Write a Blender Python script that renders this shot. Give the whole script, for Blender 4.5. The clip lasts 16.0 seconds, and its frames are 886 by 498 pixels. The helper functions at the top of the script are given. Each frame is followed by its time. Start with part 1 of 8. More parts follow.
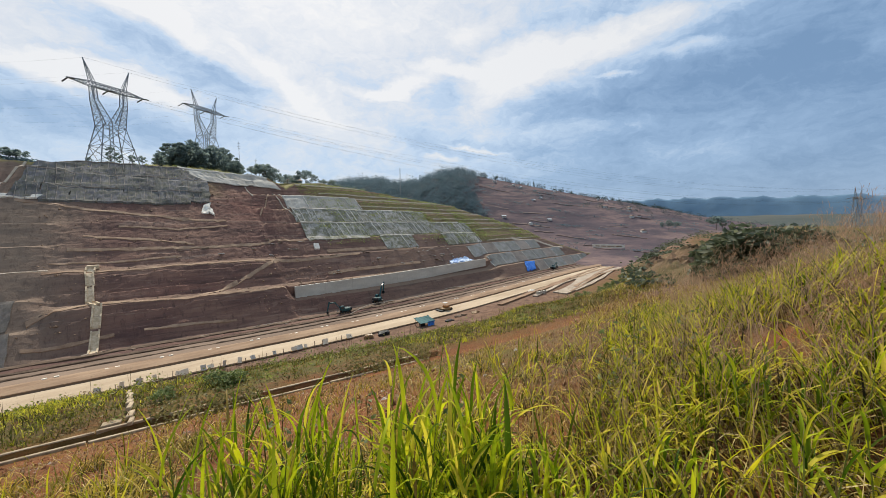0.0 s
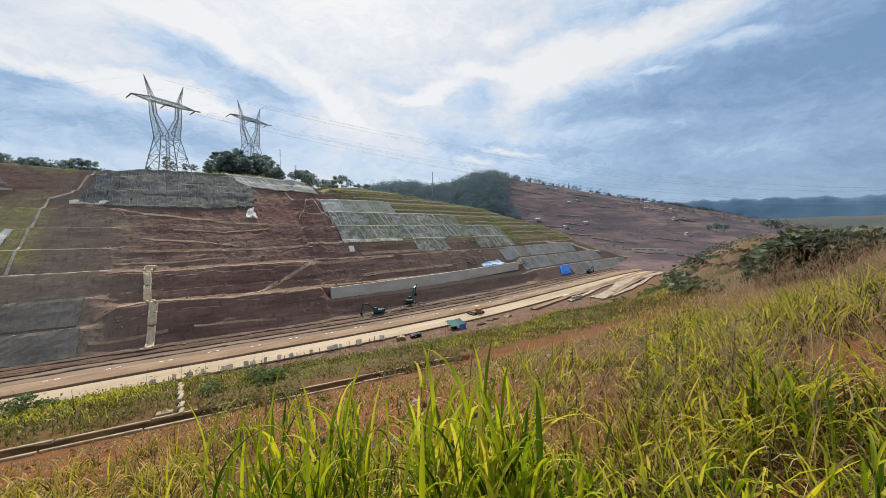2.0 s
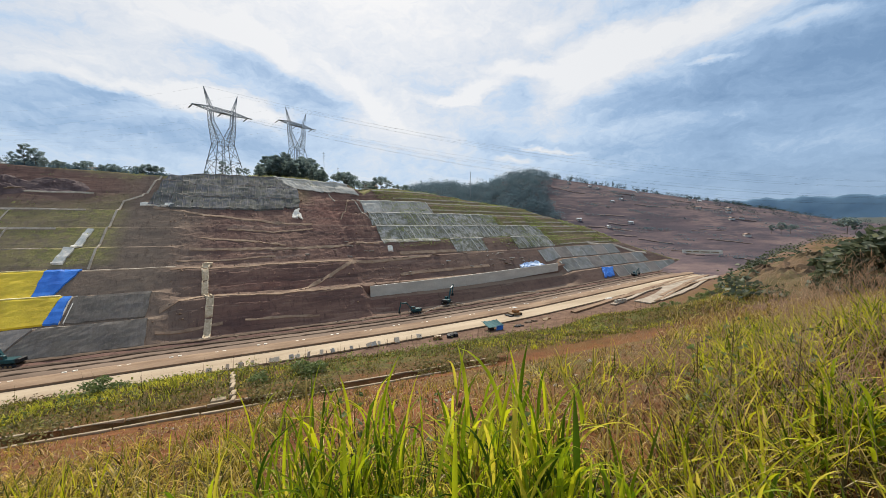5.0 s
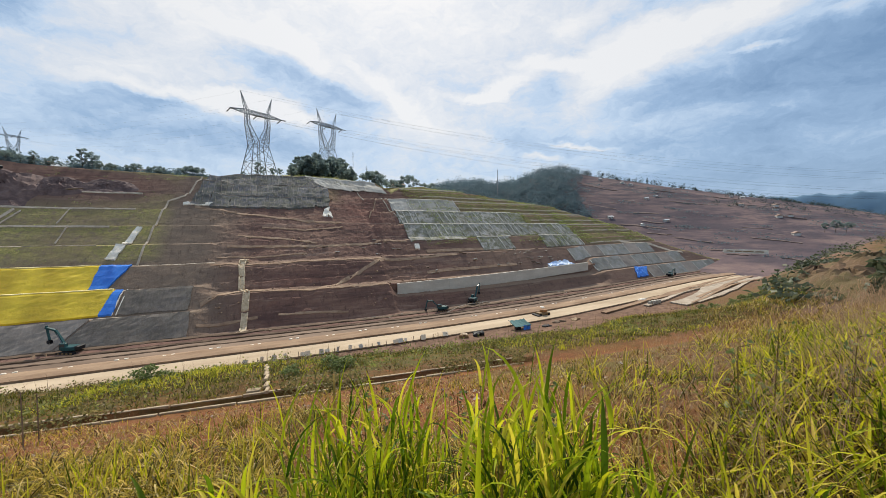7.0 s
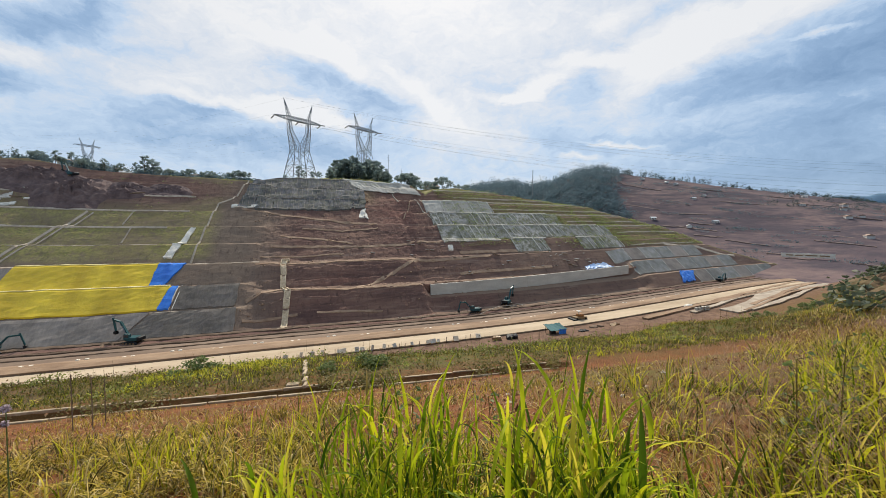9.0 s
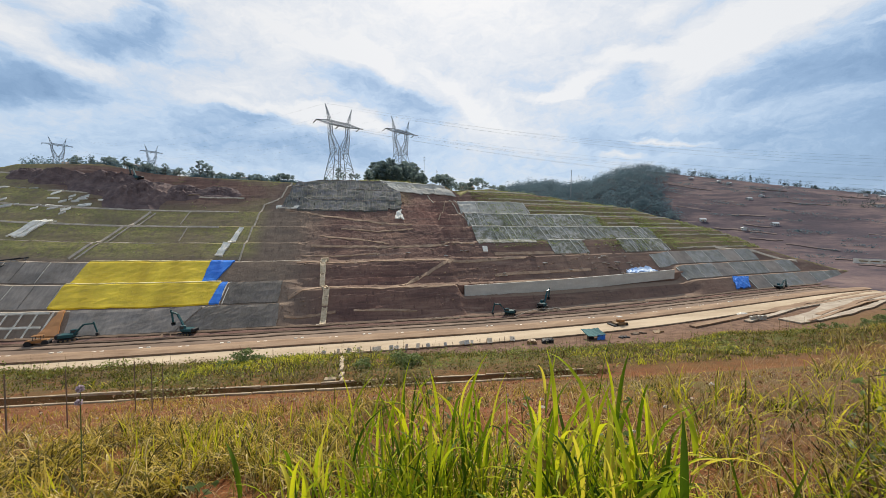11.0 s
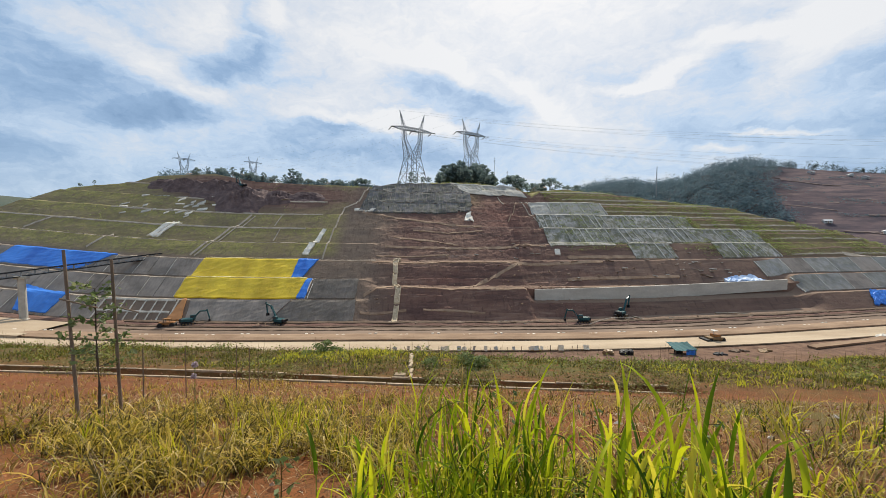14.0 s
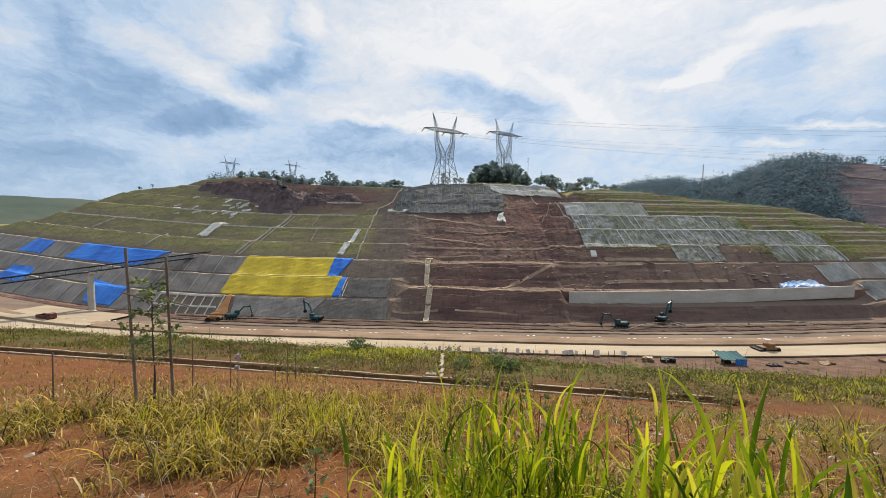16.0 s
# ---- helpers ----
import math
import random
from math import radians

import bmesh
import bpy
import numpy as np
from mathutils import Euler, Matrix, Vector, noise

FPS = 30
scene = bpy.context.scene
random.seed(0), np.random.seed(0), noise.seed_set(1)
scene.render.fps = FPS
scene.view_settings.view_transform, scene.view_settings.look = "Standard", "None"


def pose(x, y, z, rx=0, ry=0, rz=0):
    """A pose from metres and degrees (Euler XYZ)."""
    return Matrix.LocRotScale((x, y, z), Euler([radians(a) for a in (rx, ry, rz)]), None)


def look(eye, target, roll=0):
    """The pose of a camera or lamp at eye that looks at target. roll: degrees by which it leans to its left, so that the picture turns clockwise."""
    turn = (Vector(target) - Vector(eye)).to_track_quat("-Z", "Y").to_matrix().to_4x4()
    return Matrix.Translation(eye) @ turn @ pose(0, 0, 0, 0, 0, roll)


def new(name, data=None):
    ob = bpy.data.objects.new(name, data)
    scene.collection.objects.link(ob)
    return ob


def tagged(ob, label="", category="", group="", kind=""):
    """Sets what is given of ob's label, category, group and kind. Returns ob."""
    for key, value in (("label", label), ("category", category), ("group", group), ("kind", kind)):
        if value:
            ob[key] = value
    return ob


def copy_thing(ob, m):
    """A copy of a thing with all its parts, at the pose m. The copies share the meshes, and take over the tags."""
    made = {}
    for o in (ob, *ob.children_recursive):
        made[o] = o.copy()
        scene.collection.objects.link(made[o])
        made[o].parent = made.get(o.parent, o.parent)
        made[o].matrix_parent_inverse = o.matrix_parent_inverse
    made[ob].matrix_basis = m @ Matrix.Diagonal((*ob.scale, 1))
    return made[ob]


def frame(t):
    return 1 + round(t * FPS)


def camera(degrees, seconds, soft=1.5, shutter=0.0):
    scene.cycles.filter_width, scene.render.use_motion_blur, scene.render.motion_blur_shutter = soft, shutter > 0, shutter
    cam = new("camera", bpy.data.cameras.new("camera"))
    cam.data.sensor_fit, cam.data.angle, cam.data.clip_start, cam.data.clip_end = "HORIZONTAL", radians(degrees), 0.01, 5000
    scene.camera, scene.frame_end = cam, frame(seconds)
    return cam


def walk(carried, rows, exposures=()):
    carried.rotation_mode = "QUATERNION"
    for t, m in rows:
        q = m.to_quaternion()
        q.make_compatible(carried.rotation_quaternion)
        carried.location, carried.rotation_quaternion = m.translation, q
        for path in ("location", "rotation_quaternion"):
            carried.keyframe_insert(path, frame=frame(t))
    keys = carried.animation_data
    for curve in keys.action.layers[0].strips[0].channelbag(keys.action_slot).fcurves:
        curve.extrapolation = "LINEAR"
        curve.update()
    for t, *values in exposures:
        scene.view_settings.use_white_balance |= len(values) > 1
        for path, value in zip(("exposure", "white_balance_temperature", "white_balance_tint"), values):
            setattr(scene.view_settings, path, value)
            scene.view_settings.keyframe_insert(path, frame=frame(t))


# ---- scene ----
cam = camera(102.3, 16.0, soft=0.6)
PATH = [
    (0, 0.000, -0.000, 32.000, 86.00, 0.30, -44.50),
    (0.5, 0.002, -0.000, 31.999, 86.33, 0.36, -43.63),
    (1, 0.003, -0.000, 31.999, 86.39, 0.36, -42.82),
    (1.5, 0.007, -0.001, 31.997, 86.52, 0.35, -40.90),
    (2, 0.010, -0.002, 31.996, 86.51, 0.40, -39.36),
    (2.5, 0.013, -0.003, 31.995, 86.49, 0.34, -38.11),
    (3, 0.015, -0.004, 31.995, 86.50, 0.40, -36.94),
    (3.5, 0.017, -0.005, 31.994, 86.49, 0.37, -35.77),
    (4, 0.020, -0.006, 31.993, 86.55, 0.40, -34.65),
    (6.5, 0.027, -0.009, 31.990, 86.36, 0.25, -30.75),
    (7, 0.031, -0.011, 31.989, 86.31, 0.34, -29.10),
    (7.5, 0.033, -0.012, 31.989, 86.43, 0.37, -28.21),
    (8, 0.035, -0.013, 31.988, 86.52, 0.27, -26.89),
    (8.5, 0.039, -0.015, 31.986, 86.52, 0.28, -25.04),
    (9, 0.041, -0.017, 31.985, 86.55, 0.26, -23.73),
    (11.5, 0.056, -0.027, 31.980, 86.71, -0.07, -16.43),
    (12, 0.060, -0.029, 31.979, 86.72, -0.05, -14.62),
    (12.5, 0.063, -0.032, 31.978, 86.85, -0.09, -12.98),
    (13, 0.067, -0.035, 31.976, 86.91, -0.11, -11.01),
    (13.5, 0.071, -0.038, 31.975, 86.91, -0.17, -9.13),
    (14, 0.075, -0.041, 31.974, 86.98, -0.25, -7.09),
    (14.5, 0.077, -0.043, 31.973, 86.98, -0.26, -5.86),
    (15, 0.080, -0.046, 31.972, 87.04, -0.28, -4.48),
    (15.5, 0.082, -0.047, 31.971, 87.05, -0.38, -3.66),
    (16, 0.085, -0.050, 31.970, 87.05, -0.40, -1.97),
]
walk(cam, [(t, pose(*p)) for t, *p in PATH])

# ---- world and sun ----
SUN_AZ, SUN_EL = 22.0, 47.0
world = bpy.data.worlds.new("sky")
scene.world = world
world.use_nodes = True


def sky_nodes():
    nt = world.node_tree
    nt.nodes.clear()
    L = nt.links.new

    def nd(kind, **kw):
        n = nt.nodes.new(kind)
        for k, v in kw.items():
            n.inputs[k].default_value = v
        return n

    def mth(op, a, b=None, c=None, clamp=False):
        n = nt.nodes.new("ShaderNodeMath")
        n.operation, n.use_clamp = op, clamp
        for i, v in enumerate((a, b, c)):
            if v is None:
                continue
            if isinstance(v, (int, float)):
                n.inputs[i].default_value = v
            else:
                L(v, n.inputs[i])
        return n.outputs[0]

    def ramp(fac, stops):
        n = nt.nodes.new("ShaderNodeValToRGB")
        el = n.color_ramp.elements
        while len(el) < len(stops):
            el.new(0.5)
        for e, (p, c) in zip(el, stops):
            e.position, e.color = p, (*c, 1) if len(c) == 3 else c
        L(fac, n.inputs[0])
        return n.outputs[0]

    def mix(fac, a, b):
        n = nt.nodes.new("ShaderNodeMix")
        n.data_type = "RGBA"
        for sock, v in ((n.inputs[0], fac), (n.inputs[6], a), (n.inputs[7], b)):
            if isinstance(v, tuple):
                sock.default_value = (*v, 1)
            elif isinstance(v, (int, float)):
                sock.default_value = v
            else:
                L(v, sock)
        return n.outputs[2]

    sky = nt.nodes.new("ShaderNodeTexSky")
    sky.sky_type, sky.sun_disc = "NISHITA", False
    sky.sun_elevation, sky.sun_rotation = radians(SUN_EL), radians(SUN_AZ)
    sky.air_density, sky.dust_density = 1.0, 1.5
    tc = nt.nodes.new("ShaderNodeTexCoord")
    sep = nt.nodes.new("ShaderNodeSeparateXYZ")
    L(tc.outputs["Generated"], sep.inputs[0])
    X, Y, Z = sep.outputs
    # bearing and height of each way into the sky, in degrees, stirred so that the clouds fray
    deg = 180 / math.pi
    comb = nt.nodes.new("ShaderNodeCombineXYZ")
    L(mth("MULTIPLY", mth("ARCTAN2", X, Y), deg), comb.inputs[0])
    L(mth("MULTIPLY", mth("ARCSINE", Z), deg), comb.inputs[1])
    flat = comb.outputs[0]

    def noise_at(vec, scale, detail, rough, stretch, off, dist=0.0, colour=False):
        mp = nt.nodes.new("ShaderNodeMapping")
        mp.inputs["Location"].default_value, mp.inputs["Scale"].default_value = off, stretch
        L(vec, mp.inputs[0])
        n = nd("ShaderNodeTexNoise", Scale=scale, Detail=detail, Roughness=rough, Distortion=dist)
        L(mp.outputs[0], n.inputs["Vector"])
        return n.outputs[1 if colour else 0]

    def vec(op, a, b):
        n = nt.nodes.new("ShaderNodeVectorMath")
        n.operation = op
        for i, v in enumerate((a, b)):
            if isinstance(v, tuple):
                n.inputs[i].default_value = v
            else:
                L(v, n.inputs[i])
        return n.outputs[0]

    stir = vec("MULTIPLY", vec("SUBTRACT", noise_at(flat, 0.11, 6.0, 0.62, (1, 1.6, 1), (3.1, 1.7, 0.0), colour=True), (0.5, 0.5, 0.5)), (8.5, 5.0, 0.0))
    bent = vec("ADD", flat, stir)
    # angle to the sun
    sv = (math.sin(radians(SUN_AZ)) * math.cos(radians(SUN_EL)), math.cos(radians(SUN_AZ)) * math.cos(radians(SUN_EL)), math.sin(radians(SUN_EL)))
    dot = mth("ADD", mth("ADD", mth("MULTIPLY", X, sv[0]), mth("MULTIPLY", Y, sv[1])), mth("MULTIPLY", Z, sv[2]))
    near_sun = mth("POWER", mth("MAXIMUM", dot, 0.0), 8.0)
    # overall lightness: palest under the sun, darker towards the east and the west
    total = mth("ADD", mth("MULTIPLY", near_sun, 0.42), 0.49)
    total = mth("SUBTRACT", total, mth("MULTIPLY", mth("MAXIMUM", mth("SUBTRACT", X, 0.72), 0.0), 1.1))
    total = mth("SUBTRACT", total, mth("MULTIPLY", mth("MAXIMUM", mth("SUBTRACT", -0.45, X), 0.0), 0.25))

    def cloud(bearing, height, wide, high, turn, amount):
        """A bank of cloud (or, with a negative amount, a gap in it)."""
        nonlocal total
        mp = nt.nodes.new("ShaderNodeMapping")
        mp.vector_type = "TEXTURE"
        mp.inputs["Location"].default_value = (bearing, height, 0)
        mp.inputs["Rotation"].default_value = (0, 0, radians(turn))
        mp.inputs["Scale"].default_value = (1.7 * wide, 1.7 * high, 1000)
        L(bent, mp.inputs[0])
        g = nt.nodes.new("ShaderNodeTexGradient")
        g.gradient_type = "SPHERICAL"
        L(mp.outputs[0], g.inputs[0])
        total = mth("MULTIPLY_ADD", g.outputs[1], (1.25 if amount > 0 else 0.80) * amount, total)

    cloud(-38.7, 17.2, 4.9, 2.8, 2, -0.26)
    cloud(-46.5, 12.1, 5.5, 1.5, 13, -0.16)
    cloud(-45.0, 8.0, 4.1, 1.2, 5, -0.26)
    cloud(-44.5, 21.5, 1.8, 2.5, 20, -0.12)
    cloud(-47.7, 18.3, 2.8, 2.0, 20, 0.12)
    cloud(-23.4, 21.0, 5.8, 1.6, 22, -0.42)
    cloud(-20.2, 25.7, 2.1, 2.7, 29, -0.34)
    cloud(-27.6, 15.2, 7.9, 1.2, 16, -0.36)
    cloud(-34.5, 13.2, 2.7, 1.3, 10, -0.22)
    cloud(-31.7, 19.2, 8.3, 1.7, -20, 0.30)
    cloud(-26.1, 25.1, 5.0, 3.7, 11, 0.24)
    cloud(-6.5, 25.8, 11.4, 3.7, 3, 0.16)
    cloud(-14.1, 18.3, 10.1, 1.5, 5, 0.16)
    cloud(-18.4, 28.4, 1.7, 1.8, 9, 0.25)
    cloud(-10.8, 15.4, 5.2, 1.4, 13, -0.26)
    cloud(-6.5, 11.6, 13.3, 2.0, 1, -0.24)
    cloud(-4.3, 17.2, 8.4, 0.6, 2, 0.34)
    cloud(-33.4, 11.0, 10.8, 1.5, 8, 0.08)
    cloud(7.2, 21.4, 7.5, 2.4, -9, -0.34)
    cloud(14.6, 17.6, 3.9, 3.4, -22, -0.30)
    cloud(8.7, 12.0, 9.6, 1.7, -1, -0.22)
    cloud(4.1, 24.9, 6.2, 1.0, -1, 0.20)
    cloud(10.2, 23.2, 5.6, 1.0, -28, 0.32)
    cloud(20.4, 19.8, 5.7, 1.3, -31, 0.24)
    cloud(3.3, 16.2, 6.7, 0.8, -0, 0.40)
    cloud(26.6, 15.4, 8.6, 3.3, -7, 0.10)
    cloud(31.3, 20.7, 4.7, 2.3, -11, -0.12)
    cloud(38.7, 20.3, 4.5, 0.9, 15, 0.30)
    cloud(34.3, 19.0, 3.6, 0.5, -1, 0.24)
    cloud(46.6, 22.5, 4.6, 0.7, -6, 0.26)
    cloud(45.4, 19.0, 3.9, 1.9, -2, -0.16)
    cloud(43.3, 12.5, 5.9, 1.8, -10, -0.18)
    cloud(44.6, 10.8, 2.4, 0.4, -5, 0.24)
    cloud(49.6, 11.9, 3.6, 0.3, -9, 0.28)
    cloud(54.7, 21.1, 7.1, 2.7, 21, 0.34)
    cloud(63.7, 23.4, 8.8, 2.7, 5, 0.32)
    cloud(74.4, 25.3, 8.2, 2.2, 5, 0.32)
    cloud(77.7, 21.0, 4.6, 0.7, -1, 0.20)
    cloud(69.8, 19.8, 2.6, 0.3, -6, 0.26)
    cloud(79.0, 17.2, 9.3, 2.4, 1, -0.16)
    cloud(63.0, 17.0, 7.7, 1.0, -1, -0.16)
    cloud(91.3, 17.5, 6.7, 5.0, -5, -0.14)
    cloud(80.5, 9.2, 6.2, 1.5, -4, 0.16)
    cloud(63.9, 13.7, 12.8, 0.9, -1, 0.10)
    cloud(49.1, 27.0, 3.3, 1.1, 13, 0.16)
    puffs = noise_at(bent, 0.16, 9.0, 0.64, (1, 2.1, 1), (7.4, 2.2, 0.0), 0.3)
    wisps = noise_at(bent, 0.75, 8.0, 0.66, (0.9, 1.7, 1), (1.4, 9.2, 0.0), 0.3)
    total = mth("MULTIPLY_ADD", mth("SUBTRACT", puffs, 0.5), 0.46, total)
    total = mth("MULTIPLY_ADD", mth("SUBTRACT", wisps, 0.5), 0.25, total)
    body = ramp(total, [(0.10, (1.9, 3.2, 5.2)), (0.33, (3.25, 4.8, 7.0)), (0.50, (5.4, 6.8, 8.6)), (0.64, (7.3, 7.8, 8.5)), (0.82, (9.0, 9.05, 9.1))])
    body = mix(0.12, body, sky.outputs[0])
    # bright veil over the horizon
    veil = mth("POWER", mth("SUBTRACT", 1.0, mth("MAXIMUM", Z, 0.0)), 12.0)
    body = mix(mth("MULTIPLY", veil, 0.35), body, (5.2, 6.3, 7.6))
    bg = nd("ShaderNodeBackground", Strength=0.1)
    L(body, bg.inputs[0])
    out = nt.nodes.new("ShaderNodeOutputWorld")
    L(bg.outputs[0], out.inputs[0])


sky_nodes()
sun = new("sun", bpy.data.lights.new("sun", "SUN"))
sun.data.energy, sun.data.angle, sun.data.color = 5.0, radians(0.6), (1.0, 0.93, 0.80)
sun.matrix_world = look((0, 0, 0), (-math.sin(radians(SUN_AZ)) * math.cos(radians(SUN_EL)), -math.cos(radians(SUN_AZ)) * math.cos(radians(SUN_EL)), -math.sin(radians(SUN_EL))))
scene.view_settings.exposure = 0.0


# ---- materials ----
class Mat:
    """A small builder for node materials."""

    def __init__(self, name, rough=0.85, metal=0.0, spec=0.3):
        self.m = bpy.data.materials.new(name)
        self.m.use_nodes = True
        self.nt = self.m.node_tree
        self.nt.nodes.clear()
        self.out = self.nt.nodes.new("ShaderNodeOutputMaterial")
        self.b = self.nt.nodes.new("ShaderNodeBsdfPrincipled")
        self.b.inputs["Roughness"].default_value = rough
        self.b.inputs["Metallic"].default_value = metal
        self.b.inputs["Specular IOR Level"].default_value = spec
        self.nt.links.new(self.b.outputs[0], self.out.inputs[0])
        self.tc = self.nt.nodes.new("ShaderNodeTexCoord")
        self.geo = self.nt.nodes.new("ShaderNodeNewGeometry")
        self.pos = self.geo.outputs["Position"]

    def link(self, a, b):
        self.nt.links.new(a, b)

    def noise(self, scale, detail=4.0, rough=0.6, squash=(1, 1, 1), dist=0.0):
        mp = self.nt.nodes.new("ShaderNodeMapping")
        mp.inputs["Scale"].default_value = squash
        self.link(self.pos, mp.inputs[0])
        n = self.nt.nodes.new("ShaderNodeTexNoise")
        n.inputs["Scale"].default_value, n.inputs["Detail"].default_value = scale, detail
        n.inputs["Roughness"].default_value, n.inputs["Distortion"].default_value = rough, dist
        self.link(mp.outputs[0], n.inputs["Vector"])
        return n.outputs[0]

    def ramp(self, fac, *stops):
        n = self.nt.nodes.new("ShaderNodeValToRGB")
        el = n.color_ramp.elements
        while len(el) < len(stops):
            el.new(0.5)
        for e, (p, c) in zip(el, stops):
            e.position, e.color = p, (*c, 1) if isinstance(c, tuple) else (c, c, c, 1)
        self.link(fac, n.inputs[0])
        return n.outputs[0]

    def mix(self, fac, a, b, how="MIX"):
        n = self.nt.nodes.new("ShaderNodeMix")
        n.data_type, n.blend_type = "RGBA", how
        for sock, v in ((n.inputs[0], fac), (n.inputs[6], a), (n.inputs[7], b)):
            if isinstance(v, tuple):
                sock.default_value = (*v, 1)
            elif isinstance(v, (int, float)):
                sock.default_value = v
            else:
                self.link(v, sock)
        return n.outputs[2]

    def math(self, op, a, b=0.0, clamp=False):
        n = self.nt.nodes.new("ShaderNodeMath")
        n.operation, n.use_clamp = op, clamp
        for i, v in enumerate((a, b)):
            if isinstance(v, (int, float)):
                n.inputs[i].default_value = v
            else:
                self.link(v, n.inputs[i])
        return n.outputs[0]

    def attr(self, name):
        n = self.nt.nodes.new("ShaderNodeAttribute")
        n.attribute_name = name
        return n.outputs["Fac"]

    def island(self):
        return self.geo.outputs["Random Per Island"]

    def random(self):
        return self.nt.nodes.new("ShaderNodeObjectInfo").outputs["Random"]

    def color(self, c):
        if isinstance(c, tuple):
            self.b.inputs["Base Color"].default_value = (*c, 1)
        else:
            self.link(c, self.b.inputs["Base Color"])
        return self

    def bump(self, height, strength=0.5, dist=0.1):
        n = self.nt.nodes.new("ShaderNodeBump")
        n.inputs["Strength"].default_value, n.inputs["Distance"].default_value = strength, dist
        self.link(height, n.inputs["Height"])
        self.link(n.outputs[0], self.b.inputs["Normal"])
        return self

    def leafy(self, colour, share=0.45):
        """Light passes through thin blades and leaves."""
        tr = self.nt.nodes.new("ShaderNodeBsdfTranslucent")
        self.link(colour, tr.inputs[0])
        ms = self.nt.nodes.new("ShaderNodeMixShader")
        ms.inputs[0].default_value = share
        self.link(self.b.outputs[0], ms.inputs[1])
        self.link(tr.outputs[0], ms.inputs[2])
        self.link(ms.outputs[0], self.out.inputs[0])
        return self


def two_tone(name, a, b, scale=1.0, fine=20.0, rough=0.9, bump=0.4, dist=0.05, metal=0.0, squash=(1, 1, 1), vary=0.35):
    """A plain surface with stains and grain."""
    m = Mat(name, rough, metal)
    base = m.mix(m.ramp(m.noise(scale, 5, 0.65, squash), (0.35, 0.0), (0.65, 1.0)), a, b)
    g = m.noise(fine, 3, 0.7)
    m.color(m.mix(vary, base, m.mix(g, (0, 0, 0), tuple(min(1, 1.9 * v) for v in b)), "SOFT_LIGHT"))
    if bump:
        m.bump(g, bump, dist)
    return m.m


def soil_material():
    """Cut earth: red-brown faces with strata and run-off streaks, paler trodden benches, grass where it has grown over."""
    m = Mat("cut_earth", 0.95, spec=0.15)
    big, mid, fine = m.noise(0.035, 5, 0.6), m.noise(0.26, 7, 0.72, (0.22, 0.8, 2.0)), m.noise(1.6, 5, 0.75)
    strata = m.noise(0.36, 6, 0.66, (0.10, 0.25, 1.5), 0.9)
    runs = m.noise(0.7, 6, 0.75, (1.3, 0.5, 0.16), 0.4)
    red = m.mix(m.ramp(big, (0.38, 0.0), (0.62, 1.0)), (0.168, 0.092, 0.072), (0.245, 0.146, 0.105))
    red = m.mix(m.attr("red"), red, m.mix(fine, (0.225, 0.100, 0.074), (0.30, 0.145, 0.105)))
    red = m.mix(m.ramp(mid, (0.38, 0.0), (0.68, 0.9)), red, (0.086, 0.050, 0.045))
    red = m.mix(m.ramp(runs, (0.30, 0.85), (0.46, 0.0)), red, (0.076, 0.046, 0.040))
    red = m.mix(m.ramp(strata, (0.56, 0.0), (0.66, 0.6)), red, (0.30, 0.205, 0.155))
    red = m.mix(m.ramp(strata, (0.34, 0.7), (0.44, 0.0)), red, (0.068, 0.043, 0.038))
    pale = m.mix(fine, (0.24, 0.160, 0.108), (0.37, 0.270, 0.185))
    earth = m.mix(m.attr("bench"), red, pale)
    grey = m.mix(mid, (0.152, 0.112, 0.083), (0.27, 0.205, 0.150))
    grey = m.mix(m.ramp(runs, (0.32, 0.7), (0.48, 0.0)), grey, (0.088, 0.064, 0.049))
    earth = m.mix(m.attr("grey"), earth, grey)
    earth = m.mix(m.ramp(fine, (0.60, 0.0), (0.74, 0.5)), earth, (0.28, 0.20, 0.155))
    green = m.mix(m.ramp(mid, (0.35, 0.0), (0.65, 1.0)), (0.255, 0.222, 0.080), (0.395, 0.340, 0.125))
    green = m.mix(m.ramp(fine, (0.45, 0.0), (0.7, 1.0)), green, (0.130, 0.142, 0.050))
    green = m.mix(m.ramp(big, (0.50, 0.0), (0.66, 0.6)), green, (0.25, 0.19, 0.10))
    cover = m.math("MULTIPLY", m.attr("grass"), m.ramp(m.noise(0.5, 6, 0.7), (0.32, 0.10), (0.54, 1.0)))
    m.color(m.mix(cover, earth, green))
    m.bump(m.mix(0.5, m.mix(0.5, strata, runs), fine), 0.55, 0.6)
    return m.m


